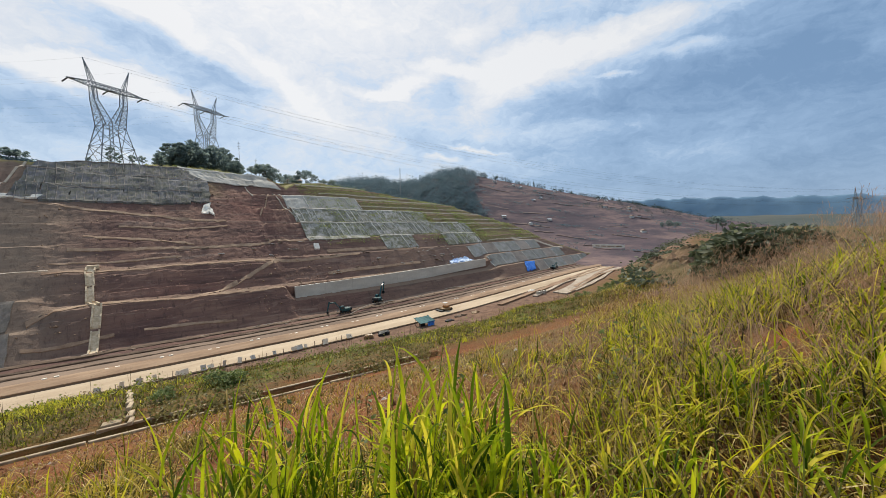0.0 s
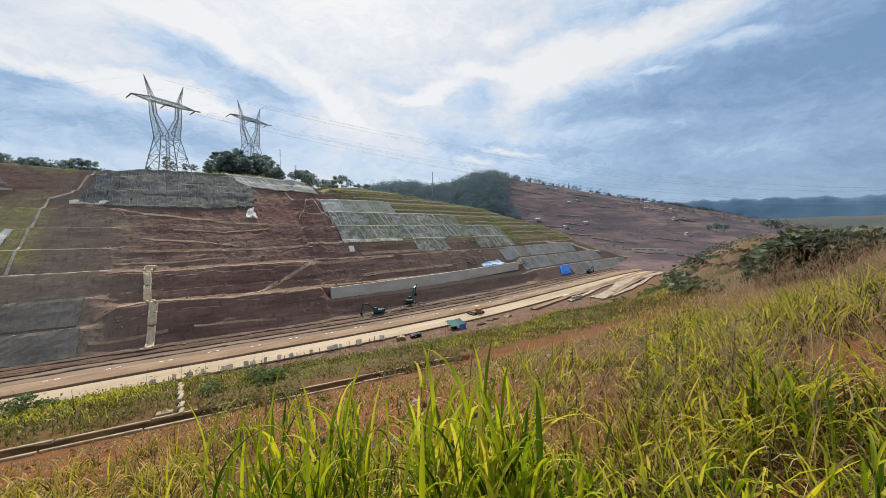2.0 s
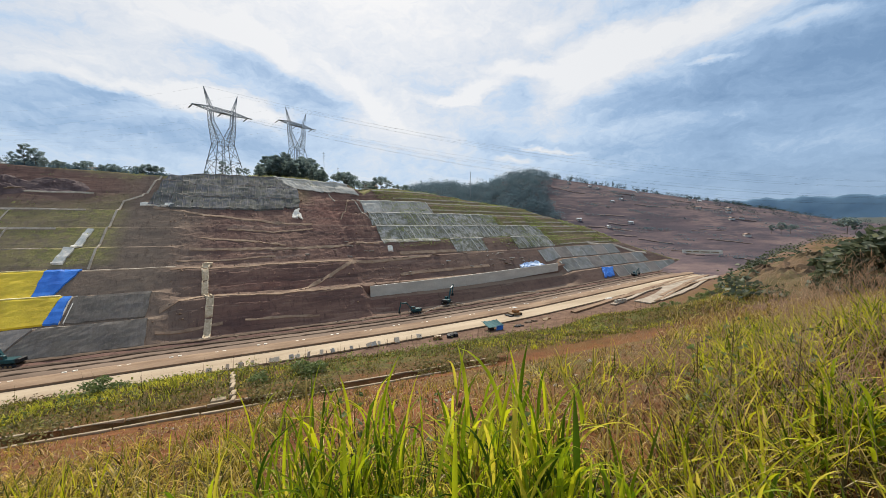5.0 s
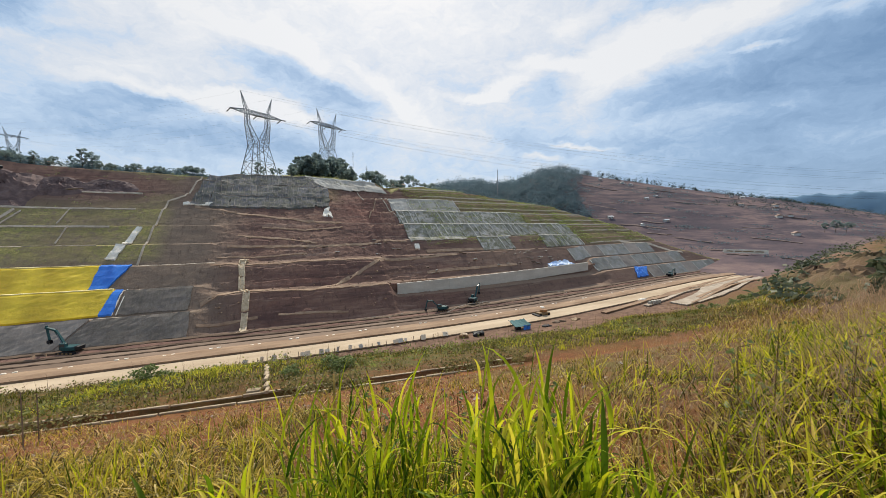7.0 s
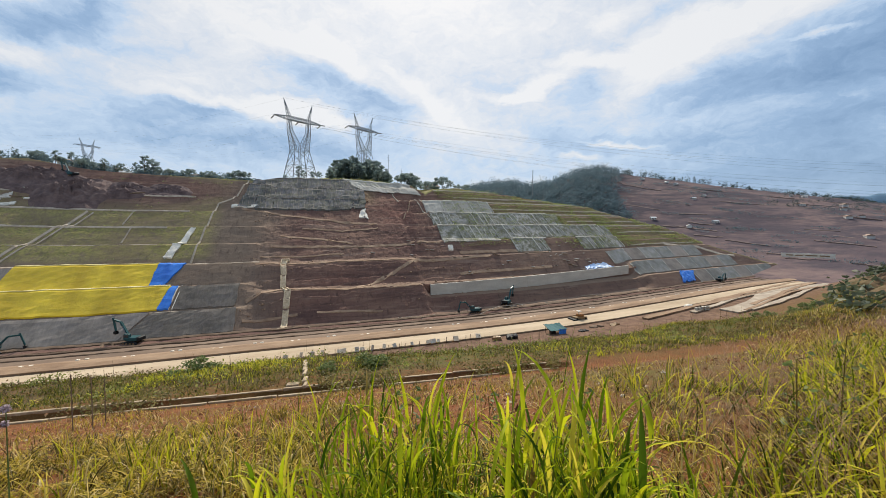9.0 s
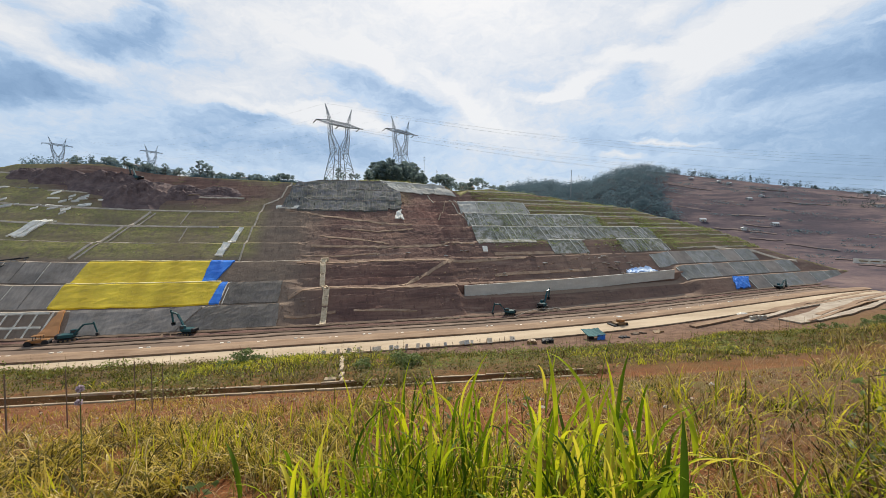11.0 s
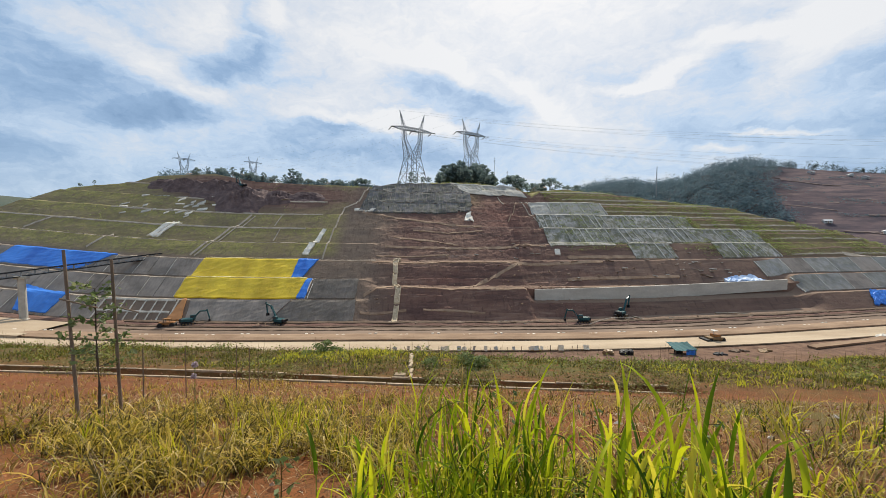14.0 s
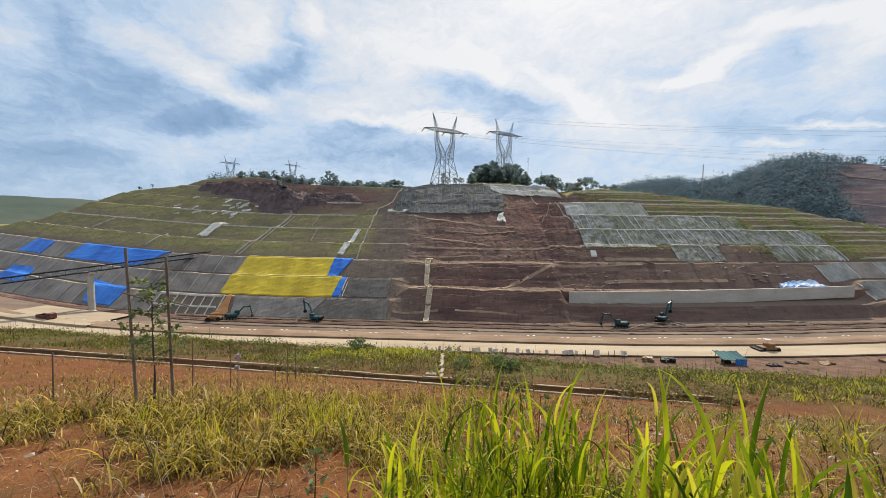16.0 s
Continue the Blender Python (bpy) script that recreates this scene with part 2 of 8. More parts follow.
def ground_material():
    """Red laterite with straw and low weeds; grassy further off."""
    m = Mat("red_ground", 0.95, spec=0.15)
    big, mid, fine, grit = m.noise(0.12, 4, 0.6), m.noise(0.9, 5, 0.65), m.noise(6.0, 5, 0.7), m.noise(45, 3, 0.7)
    red = m.mix(m.ramp(mid, (0.35, 0.0), (0.65, 1.0)), (0.155, 0.048, 0.017), (0.250, 0.085, 0.030))
    red = m.mix(m.ramp(fine, (0.52, 0.0), (0.78, 0.9)), red, (0.27, 0.130, 0.060))
    red = m.mix(m.ramp(grit, (0.38, 1.0), (0.5, 0.0)), red, (0.085, 0.034, 0.016))
    red = m.mix(m.ramp(m.noise(2.6, 5, 0.7), (0.52, 0.0), (0.66, 0.75)), red, (0.115, 0.045, 0.022))
    straw = m.mix(fine, (0.048, 0.040, 0.018), (0.115, 0.090, 0.038))
    green = m.mix(mid, (0.045, 0.060, 0.014), (0.105, 0.110, 0.028))
    veg = m.mix(m.ramp(big, (0.42, 0.0), (0.58, 1.0)), straw, green)
    cover = m.math("MULTIPLY", m.attr("grass"), m.ramp(m.noise(1.7, 6, 0.75), (0.30, 0.1), (0.52, 1.0)))
    dirt = m.mix(m.ramp(m.noise(0.30, 7, 0.8), (0.36, 0.0), (0.62, 1.0)), (0.080, 0.046, 0.032), (0.205, 0.125, 0.085))
    earth = m.mix(m.attr("bench"), red, dirt)
    m.color(m.mix(cover, earth, veg))
    m.bump(m.mix(0.35, fine, grit), 0.8, 0.06)
    return m.m


M_SOIL = soil_material()
M_GROUND = ground_material()
M_ROAD = two_tone("road_concrete", (0.34, 0.265, 0.185), (0.49, 0.40, 0.295), 0.12, 3.0, 0.85, 0.2, 0.02, squash=(0.25, 1, 1))
M_ROADDUST = two_tone("dusty_concrete", (0.140, 0.098, 0.072), (0.265, 0.196, 0.146), 0.14, 2.0, 0.9, 0.3, 0.03, squash=(0.22, 1, 1))
M_DUST = two_tone("dusty_dirt", (0.22, 0.148, 0.098), (0.35, 0.255, 0.175), 0.25, 2.0, 0.95, 0.6, 0.1, squash=(0.3, 1, 1))
M_CONC = two_tone("concrete", (0.40, 0.37, 0.32), (0.52, 0.49, 0.43), 0.6, 6.0, 0.9, 0.3, 0.02)


def far_earth_material():
    """Cleared hillside far off: level streaks of darker and paler earth, with scrub in patches."""
    m = Mat("far_earth", 0.95, spec=0.1)
    big, streak, fine = m.noise(0.012, 5, 0.6), m.noise(0.05, 7, 0.75, (0.35, 0.35, 3.0)), m.noise(0.22, 5, 0.8)
    c = m.mix(m.ramp(big, (0.40, 0.0), (0.60, 1.0)), (0.104, 0.076, 0.082), (0.170, 0.118, 0.112))
    c = m.mix(m.ramp(streak, (0.45, 0.0), (0.55, 1.0)), c, (0.070, 0.056, 0.066))
    c = m.mix(m.ramp(streak, (0.30, 0.8), (0.42, 0.0)), c, (0.225, 0.160, 0.138))
    c = m.mix(m.ramp(fine, (0.60, 0.0), (0.72, 0.8)), c, (0.070, 0.080, 0.056))
    m.color(c)
    m.bump(streak, 0.8, 2.0)
    return m.m


M_HILL = far_earth_material()


def mesh_object(name, verts, faces, material, parent=None, smooth=False, attrs=None, label=""):
    me = bpy.data.meshes.new(name)
    me.from_pydata([tuple(map(float, v)) for v in verts], [], faces)
    if attrs:
        for k, vals in attrs.items():
            a = me.attributes.new(k, "FLOAT", "POINT")
            a.data.foreach_set("value", np.asarray(vals, dtype=np.float32))
    if smooth:
        me.polygons.foreach_set("use_smooth", [True] * len(me.polygons))
    me.materials.append(material)
    ob = new(name, me)
    if parent:
        ob.parent = parent
    if label:
        tagged(ob, label)
    return ob


def grid_faces(nr, nc):
    return [(r * nc + c, r * nc + c + 1, (r + 1) * nc + c + 1, (r + 1) * nc + c) for r in range(nr - 1) for c in range(nc - 1)]


def sstep(a, b, x):
    t = np.clip((np.asarray(x, dtype=float) - a) / (b - a), 0, 1)
    return t * t * (3 - 2 * t)


def fbm(x, y, scale, octaves=4, seed=0.0):
    v, amp, tot = 0.0, 1.0, 0.0
    for _ in range(octaves):
        v += amp * noise.noise(Vector((x * scale + seed, y * scale - seed, seed * 0.37)))
        tot += amp
        amp *= 0.5
        scale *= 2.1
    return v / tot


# ---- the lie of the land ----
# far edge of the carriageways, as y over x, and the road's own rise towards the left
EDGE_X = [-700, -420, -300, -183, -124, -80, -1, 43, 93, 161, 236, 306, 380, 500, 700]
EDGE_Y = [400, 250, 195, 149, 132, 126, 119, 114, 112, 117, 123, 123, 117, 100, 70]
_gx = np.arange(-720.0, 721.0, 4.0)
_raw = np.interp(_gx, EDGE_X, EDGE_Y)
_ker = np.exp(-0.5 * (np.arange(-12, 13) / 4.5) ** 2)
_gy = np.convolve(np.pad(_raw, 12, "edge"), _ker / _ker.sum(), "valid")
_gd = np.gradient(_gy, _gx)
_gz = np.convolve(np.pad(np.interp(_gx, [-700, -420, -300, -183, -124, -70, 800], [30, 19, 13, 6, 2, 0, 0]), 12, "edge"), _ker / _ker.sum(), "valid")


def table(v, x0, step, x):
    """Linear look-up in an even table."""
    f = min(max((x - x0) / step, 0.0), len(v) - 1.001)
    i = int(f)
    return v[i] + (v[i + 1] - v[i]) * (f - i)


_gy, _gd, _gz = _gy.tolist(), _gd.tolist(), _gz.tolist()


def edge_at(x):
    """Point on the road's far edge and the way uphill from it."""
    y, d = table(_gy, -720, 4, x), table(_gd, -720, 4, x)
    n = Vector((-d, 1.0, 0.0)).normalized()
    return Vector((x, y, table(_gz, -720, 4, x))), n


BENCH = 6.45
PROF_A = [(0, 0)]
for _i in range(14):
    _s, _z = PROF_A[-1]
    PROF_A += [(_s + 6.5, _z + BENCH), (_s + 8.5, _z + BENCH + 0.1)]
PROF_B = [(0, 0), (2, 0.6), (10.5, 10.2), (14.5, 10.9), (22.0, 18.6), (25.5, 19.6)] + [(s + (0.8 if i % 2 else -0.4), z - (0.5 if i % 2 else 0)) for i, (s, z) in enumerate(PROF_A) if s > 27]
PROF_C = [(0, 0), (4, 1.0), (7.5, 5.2), (12, 6.2), (12.3, 10.0), (15.5, 10.3), (21.5, 16.4), (24.3, 19.3)] + [(s, z) for s, z in PROF_A if s > 25]
CAP_X = [-420, -300, -245, -224, -206, -194, -163, -151, -113, -83, -42, -16, -5, 30, 60, 66, 72, 92, 123, 157, 190, 217, 242, 264, 293, 320, 345]
CAP_Z = [34, 32, 33, 38, 49, 54, 56, 60.5, 62, 57, 55.5, 54.5, 57, 57.5, 55, 50, 53, 54.5, 51, 47.5, 44, 37, 31, 19, 10, 3, -1]
_ps = np.arange(0, 400, 0.1)
_pa, _pb, _pc = (np.interp(_ps, *zip(*p)).tolist() for p in (PROF_A, PROF_B, PROF_C))
_cap = np.interp(np.arange(-420, 346, 1.0), CAP_X, CAP_Z).tolist()


def ease(a, b, x):
    t = min(max((x - a) / (b - a), 0.0), 1.0)
    return t * t * (3 - 2 * t)


def cap_at(x):
    return table(_cap, -420, 1, x)


def hill_z(x, s):
    s = max(s, 0.0)
    i = min(int(s * 10), 3990)
    f = s * 10 - i
    wc = ease(46, 50, x) * (1 - ease(166, 176, x))
    wb = ease(-16, -9, x) * (1 - ease(66, 78, x)) * (1 - wc)
    wa = 1 - wb - wc
    z = table(_gz, -720, 4, x)
    for w, p in ((wa, _pa), (wb, _pb), (wc, _pc)):
        if w:
            z += w * (p[i] + (p[i + 1] - p[i]) * f)
    top = cap_at(x)
    if z > top:
        z = top + 0.02 * min(z - top, 40)
    return z


def hill_rough(q, x, s):
    """Unevenness of the cut: lumps, and on the bare earth ledges and gullies."""
    if not -250 < x < 290 or s > 95:
        return 0.4 * fbm(q.x, q.y, 0.09, 3, 2.0) * min(1.0, max(0.0, s) / 3)
    bare = ease(-17, -9, x) * (1 - ease(62, 72, x))
    k = (0.4 + 0.45 * bare) * (fbm(q.x, q.y * 1.8, 0.09, 4, 2.0) + 0.35 * fbm(q.x * 1.6, q.y * 1.8, 0.45, 2, 6.0))
    if bare:
        w = 2.4 * fbm(q.x, q.y, 0.05, 2, 3.3)
        ledge = (s + w) % 4.3 / 4.3
        k += bare * 0.55 * (ledge - 0.5) * ease(3, 8, s) * (0.5 + fbm(q.x, q.y, 0.035, 2, 8.1))
        k -= bare * 0.35 * max(0.0, 0.16 - abs(fbm(q.x, q.y * 0.3, 0.11, 3, 5.7))) / 0.16 * ease(26, 31, s)
    return k * min(1.0, max(0.0, s) / 3)


def hill_pt(x, s, lift=0.0):
    """A place on the cut slope: x along the road, s metres behind its toe."""
    p, n = edge_at(x)
    q = p + n * (s + 3.0)
    z = hill_z(x, s) + hill_rough(q, x, s)
    if s > 85:
        # wooded rise behind the edge of the cut
        z += 15 * math.exp(-((q.x - 52) / 42) ** 2 - ((q.y - 285) / 55) ** 2)
    return Vector((q.x, q.y, z + lift))


def build_cut_slope():
    xs = np.concatenate([np.arange(-420, -240, 4.0), np.arange(-240, -18, 1.5), np.arange(-18, 74, 0.8), np.arange(74, 240, 1.5), np.arange(240, 346, 3.0)])
    rows = sorted(set([round(0.5 * v, 2) for v in range(0, 172)] + [s for s, _ in PROF_A + PROF_C if s < 86] + [86, 88, 91, 95, 100, 107, 115, 125, 140, 160, 185, 215, 250, 300]))
    verts, grass, bench, grey, red = [], [], [], [], []
    for s in rows:
        for x in map(float, xs):
            v = hill_pt(x, s)
            top = cap_at(x)
            slope = hill_z(x, s + 0.4) - hill_z(x, s - 0.4)
            flat = 1 - min(1.0, abs(slope) / 0.55)
            plateau = v.z > top - 0.8
            wob = 6 * fbm(v.x, v.y, 0.03, 3, 5.0)
            left = (ease(-26, -34, x + 0.3 * wob)) * (ease(25.6, 27.5, s + 0.1 * wob))
            # fresh heap above the left terraces stays bare
            bare = 1.2 * math.exp(-(((x + 84) / 26) ** 2 + ((s - 66) / 13) ** 2)) + 0.9 * math.exp(-(((x + 116) / 24) ** 2 + ((s - 68) / 8) ** 2)) + 1.1 * math.exp(-(((x + 50) / 24) ** 2 + ((s - 62) / 9) ** 2))
            left *= max(0.0, 1 - 1.5 * bare)
            right = (ease(70, 96, x + wob)) * max(ease(30, 40, s + 0.5 * wob), ease(180, 190, x) * ease(24, 29, s + 0.3 * wob)) * (ease(-12, 6, x - 66 + (s - 40) * 0.9))
            gtop = (ease(54, 60, s)) * (1 - (ease(66, 74, s))) * (ease(-24, -16, x)) * (1 - (ease(30, 40, x))) * 0.25
            step = ease(1.5, 5.0, s % 8.5)
            right *= 0.55 + 0.45 * step
            left *= 0.55 + 0.45 * step
            g = max(left, right * (0.75 if s < 62 else 1.0), gtop)
            if plateau:
                g = max(g, 0.95 * (1 - min(1, 1.2 * bare)))
            grass.append(g)
            bench.append(0.0 if plateau else flat * (0.85 if not (-12 < x < 70) else 0.55) * max(0.0, 1 - bare))
            grey.append(0.85 * (1 - min(1, bare)) * float(1 - ease(-22, 4, x + 0.5 * wob)) + 0.3 * (ease(60, 110, x)))
            red.append(min(1.0, math.exp(-((x - 46) / 20) ** 2 - ((s - 50) / 10) ** 2) + 0.8 * math.exp(-((x - 16) / 18) ** 2 - ((s - 16) / 4) ** 2)) * (0.6 + 0.8 * fbm(v.x, v.y, 0.08, 2, 1.2)))
            verts.append(v)
    ob = mesh_object("cut_slope", verts, grid_faces(len(rows), len(xs)), M_SOIL, attrs={"grass": grass, "bench": bench, "grey": grey, "red": red})
    tagged(ob, "terraced red-brown earth cutting beside the new road", "hillside", kind="structure")
    return ob


cut_slope = build_cut_slope()

# near bank: u runs along the ditch, d away from the camera's side
DU, DN = Vector((0.982, -0.187, 0.0)), Vector((0.187, 0.982, 0.0))
BANK = [(-3000, 60), (-300, 40), (-60, 34), (-12, 31.2), (0, 30.4), (5, 29.1), (14.2, 25.55), (16, 25.3), (20, 24.5), (24, 23.3), (30, 20.2), (62, 3.0), (68, 0.3), (76, -0.35), (140, -0.4), (420, 2), (900, 14), (4000, 26)]


BANK_D, BANK_Z = zip(*BANK)


def bank_z(u, d):
    shift = 0.34 * max(0.0, u - 22) if u < 260 else 81.0
    dd = d - shift if d > shift + 14.2 else (min(d, 14.2) if d < 14.2 else 14.2)
    z = float(np.interp(dd, BANK_D, BANK_Z))
    near = (1 - ease(6, 13, d)) * (ease(-40, -10, d))
    z += 0.95 * (ease(2.0, 7.5, u)) * (1 - ease(0.3, 4.2, d)) * near + 0.25 * ease(2.0, 8.0, u) * near
    z += 1.0 * (ease(18, 45, u)) * (1 - ease(shift + 10, shift + 24, d)) * (ease(2, 12, d))
    z -= 0.5 * (ease(-3, -14, u)) * near
    if u > 250:
        z = z + (25 - z) * (ease(330, 700, u))
    # the bank falls away towards the haul tracks, and rises again beyond the dug face
    px, py = DU.x * u + DN.x * d, DU.y * u + DN.y * d
    r, az = math.hypot(px, py), math.degrees(math.atan2(px, py))
    if 13 < r < 420 and 40 < az < 79:
        low = 32 - 0.35 + r * math.tan(radians(float(np.interp(az, [40, 56, 60, 63, 65, 68, 71, 73, 76, 79], [-13, -13.0, -12.3, -11.6, -11.1, -10.3, -9.0, -6.2, -3.6, -2]))))
        low = max(low, -0.4)
        if z > low:
            z += (low - z) * ease(13, 28, r) * (1 - ease(300, 420, r))
    if u < -60 and d > 40:
        x = 0.982 * u + 0.187 * d
        z += (table(_gz, -720, 4, x)) * ease(45, 75, d)
    return z


def bank_pt(u, d, lift=0.0):
    p = DU * u + DN * d
    z = bank_z(u, d)
    r = math.hypot(u, d)
    z += 0.10 * fbm(u, d, 0.35, 4, 1.0) * (1 if r < 60 else 0) + (0.05 * fbm(u, d, 1.8, 3, 4.0) if r < 25 else 0)
    if d > 16.5 and d < 62:
        z += 0.5 * fbm(u, d, 0.12, 3, 9.0)
    return Vector((p.x, p.y, z + lift))


def steps(*runs):
    out = []
    for a, b, st in runs:
        out += list(np.arange(a, b, st))
    return out + [runs[-1][1]]


DITCH_D, DITCH_W = 14.5, 0.85


def build_ground():
    us = steps((-4500, -900, 450), (-900, -160, 60), (-160, -40, 8), (-40, -14, 1.3), (-14, 14, 0.35), (14, 40, 1.0), (40, 160, 6), (160, 900, 40), (900, 4500, 450))
    ds = steps((-4500, -400, 820), (-400, -40, 45), (-40, -6, 3), (-6, 14.2, 0.3), (14.2, 14.5, 0.3), (14.5, 14.56, 0.06), (14.56, 15.29, 0.73), (15.29, 15.35, 0.06), (15.35, 30, 0.5), (30, 80, 2.5), (80, 180, 20), (180, 900, 60), (900, 4500, 450))
    verts, grass, bench = [], [], []
    for d in ds:
        for u in us:
            v = bank_pt(u, d)
            if 14.53 < d < 15.32 and -75 < u < 9.5:
                v.z -= 0.7
            g = float(sstep(13, 18, d)) * 0.75 + 0.15
            if d < 13:
                g = 0.16 + 0.5 * float(sstep(2.5, 6, u)) + 0.25 * fbm(u, d, 0.4, 3, 3.0)
            valley = float(sstep(50, 66, d - (0.34 * max(0.0, u - 22) if u < 260 else 81.0))) * float(1 - sstep(300, 500, abs(u))) * float(1 - sstep(160, 260, d))
            az, r = math.degrees(math.atan2(v.x, v.y)), math.hypot(v.x, v.y)
            dug = float(sstep(70, 73, az) * (1 - sstep(86, 92, az)) * sstep(26, 34, r) * (1 - sstep(560, 700, r))) * min(1.0, max(0.0, (0.9 if az < 79 else 0.35) + 1.2 * fbm(v.x, v.y, 0.12, 3, 2.0)))
            valley = max(valley, dug)
            grass.append(max(0.0, g * (1 - valley)))
            bench.append(valley)
            verts.append(v)
    ob = mesh_object("ground", verts, grid_faces(len(ds), len(us)), M_GROUND, smooth=True, attrs={"grass": grass, "bench": bench})
    tagged(ob, "red laterite ground with dry straw and patchy grass", "ground", kind="structure")


build_ground()


def road_strip(name, o0, o1, z0, material, label, x0=-640, x1=600, thick=0.3, category="road", kind="structure", crown=0.0, wob=0.0):
    """A strip along the road between two offsets from its far edge (towards the camera positive)."""
    xs = np.arange(x0, x1 + 1, 6.0 if not wob else 1.5)
    offs = np.linspace(o0, o1, 4)
    prof = [(offs[0], z0 - thick)] + [(o, z0 + crown * (1 if 0 < i < 3 else 0)) for i, o in enumerate(offs)] + [(offs[-1], z0 - thick)]
    verts = []
    for x in xs:
        p, n = edge_at(x)
        for o, z in prof:
            q = p - n * (o + wob * fbm(x, o, 0.11, 4, o0))
            verts.append((q.x, q.y, p.z + z + (0.03 + 0.3 * wob) * fbm(q.x, q.y, 0.2 + 0.3 * wob, 3, 6.0)))
    ob = mesh_object(name, verts, grid_faces(len(xs), len(prof)), material)
    return tagged(ob, label, category, kind=kind)


road_strip("road", 0.5, 10.5, 0.12, M_ROADDUST, "dusty pale concrete carriageway beside the cutting")
road_strip("road", 17.0, 24.8, 0.10, M_ROAD, "pale concrete carriageway under construction")
road_strip("road", 3.0, 17.5, 0.80, M_ROAD, "wide pale concrete apron at the junction", x0=-139, x1=-100, thick=0.9)
M_EARTH_SHADE = two_tone("earth_and_edge_shade", (0.095, 0.062, 0.042), (0.165, 0.115, 0.078), 0.4, 3.0, 0.9, 0.4, 0.05)
# Toe strip is dark soil; median-edge strips are shadow lines drawn in colour.
for _o0, _o1 in ((-0.35, 0.35), (10.45, 10.95), (16.5, 17.1)):
    road_strip("gutter", _o0, _o1, 0.16, M_EARTH_SHADE, "dark strip beside the carriageway: earth gutter and painted edge shade", x0=-400, x1=400, thick=0.3, category="gutter")
for _o0, _o1, _h in ((1.4, 2.6, 0.36), (5.6, 6.2, 0.22), (-3.0, -1.0, 0.75)):
    road_strip("earth_bund", _o0, _o1, _h, M_EARTH_SHADE, "low brown bund of scraped earth along the carriageway", x0=-90, x1=300, thick=0.8, category="bund", crown=0.15, wob=1.1)
road_strip("median", 10.8, 16.7, 0.55, M_DUST, "raised brown earth median between the carriageways", thick=0.9, category="median", crown=0.25)


def polar_hill(name, az0, az1, crest, r0, rows, material, label, base=0.0, back=0.5, kind="structure", rough=3.0, seed=1.0, step=0.6, attrs=False, category="hill"):
    """A hill whose crest runs round the valley: crest(az) gives its distance and height."""
    azs = np.arange(az0, az1 + 0.01, step)
    verts, gr = [], []
    for f in rows:
        for az in azs:
            rc, zc = crest(az)
            r = r0 + (rc - r0) * f
            if f <= 1:
                h = base + (zc - base) * float(sstep(-0.25, 1.15, f)) / float(sstep(-0.25, 1.15, 1.0))
            else:
                h = zc - (f - 1) * (zc - base) * back
            x, y = r * math.sin(radians(az)), r * math.cos(radians(az))
            h += rough * fbm(x, y, 0.02, 4, seed) * min(1, f * 2)
            verts.append((x, y, h))
    ob = mesh_object(name, verts, grid_faces(len(rows), len(azs)), material, smooth=True)
    return tagged(ob, label, category, kind=kind)


def crest_far(az):
    rc = np.interp(az, [24, 40, 47, 60, 72, 80, 86], [620, 560, 560, 620, 720, 800, 860])
    el = np.interp(az, [24, 30, 34, 36, 38, 41, 44, 47, 50, 55, 60, 66, 71, 76, 80, 84, 88], [4.6, 6.3, 6.5, 6.2, 5.8, 6.6, 7.6, 8.0, 7.5, 6.4, 5.3, 4.0, 3.0, 1.9, 0.9, 0.2, -0.6])
    return rc, 32 + rc * math.tan(radians(el))


polar_hill("far_hill", 22, 90, crest_far, 330, [-0.25, -0.12] + list(np.linspace(0, 1, 26)) + [1.1, 1.4, 2.0], M_HILL, "distant brown hillside cleared for the road", base=-2, seed=3.0)


def crest_mountain(az):
    el = np.interp(az, [60, 68, 72, 76, 80, 84, 88, 92, 96, 100, 110, 125], [2.4, 2.9, 3.15, 3.2, 3.2, 3.15, 2.95, 2.9, 2.8, 2.9, 3.0, 2.0])
    return 4200, 32 + 4200 * math.tan(radians(el + 0.12 * math.sin(az * 1.7) + 0.06 * math.sin(az * 4.1)))


# Blue distance haze is mixed into the ridge's base colour.
M_HAZED_RIDGE = two_tone("haze_tinted_ridge", (0.115, 0.190, 0.265), (0.128, 0.208, 0.285), 0.002, 0.01, 1.0, 0.0)
polar_hill("backdrop", 58, 128, crest_mountain, 4000, list(np.linspace(0, 1, 10)) + [1.1], M_HAZED_RIDGE, "hazy blue mountain ridge on the horizon", base=20, back=1.0, rough=20, seed=8.0, category="mountains")


def crest_left(az):
    el = np.interp(az, [-80, -60, -50, -46, -42, -38, -30], [2.4, 2.9, 3.2, 3.3, 3.2, 3.2, 3.0])
    return 900, 32 + 900 * math.tan(radians(el))


M_PLAIN = two_tone("far_fields", (0.062, 0.088, 0.066), (0.105, 0.118, 0.086), 0.01, 0.08, 0.95, 0.0)


def crest_plain(az):
    el = np.interp(az, [60, 74, 80, 86, 92, 100, 128], [0.2, 0.5, 0.7, 0.8, 0.9, 0.9, 0.7])
    return 1500, 32 + 1500 * math.tan(radians(float(el)))


M_PLAIN2 = two_tone("brown_fields", (0.052, 0.070, 0.062), (0.105, 0.100, 0.085), 0.006, 0.05, 0.95, 0.0)
polar_hill("far_hill", 62, 128, crest_plain, 520, [-0.25, -0.12] + list(np.linspace(0, 1, 14)) + [1.2, 1.6], M_PLAIN2, "distant brown-green plain below the mountains", base=-4, rough=5, seed=2.0)
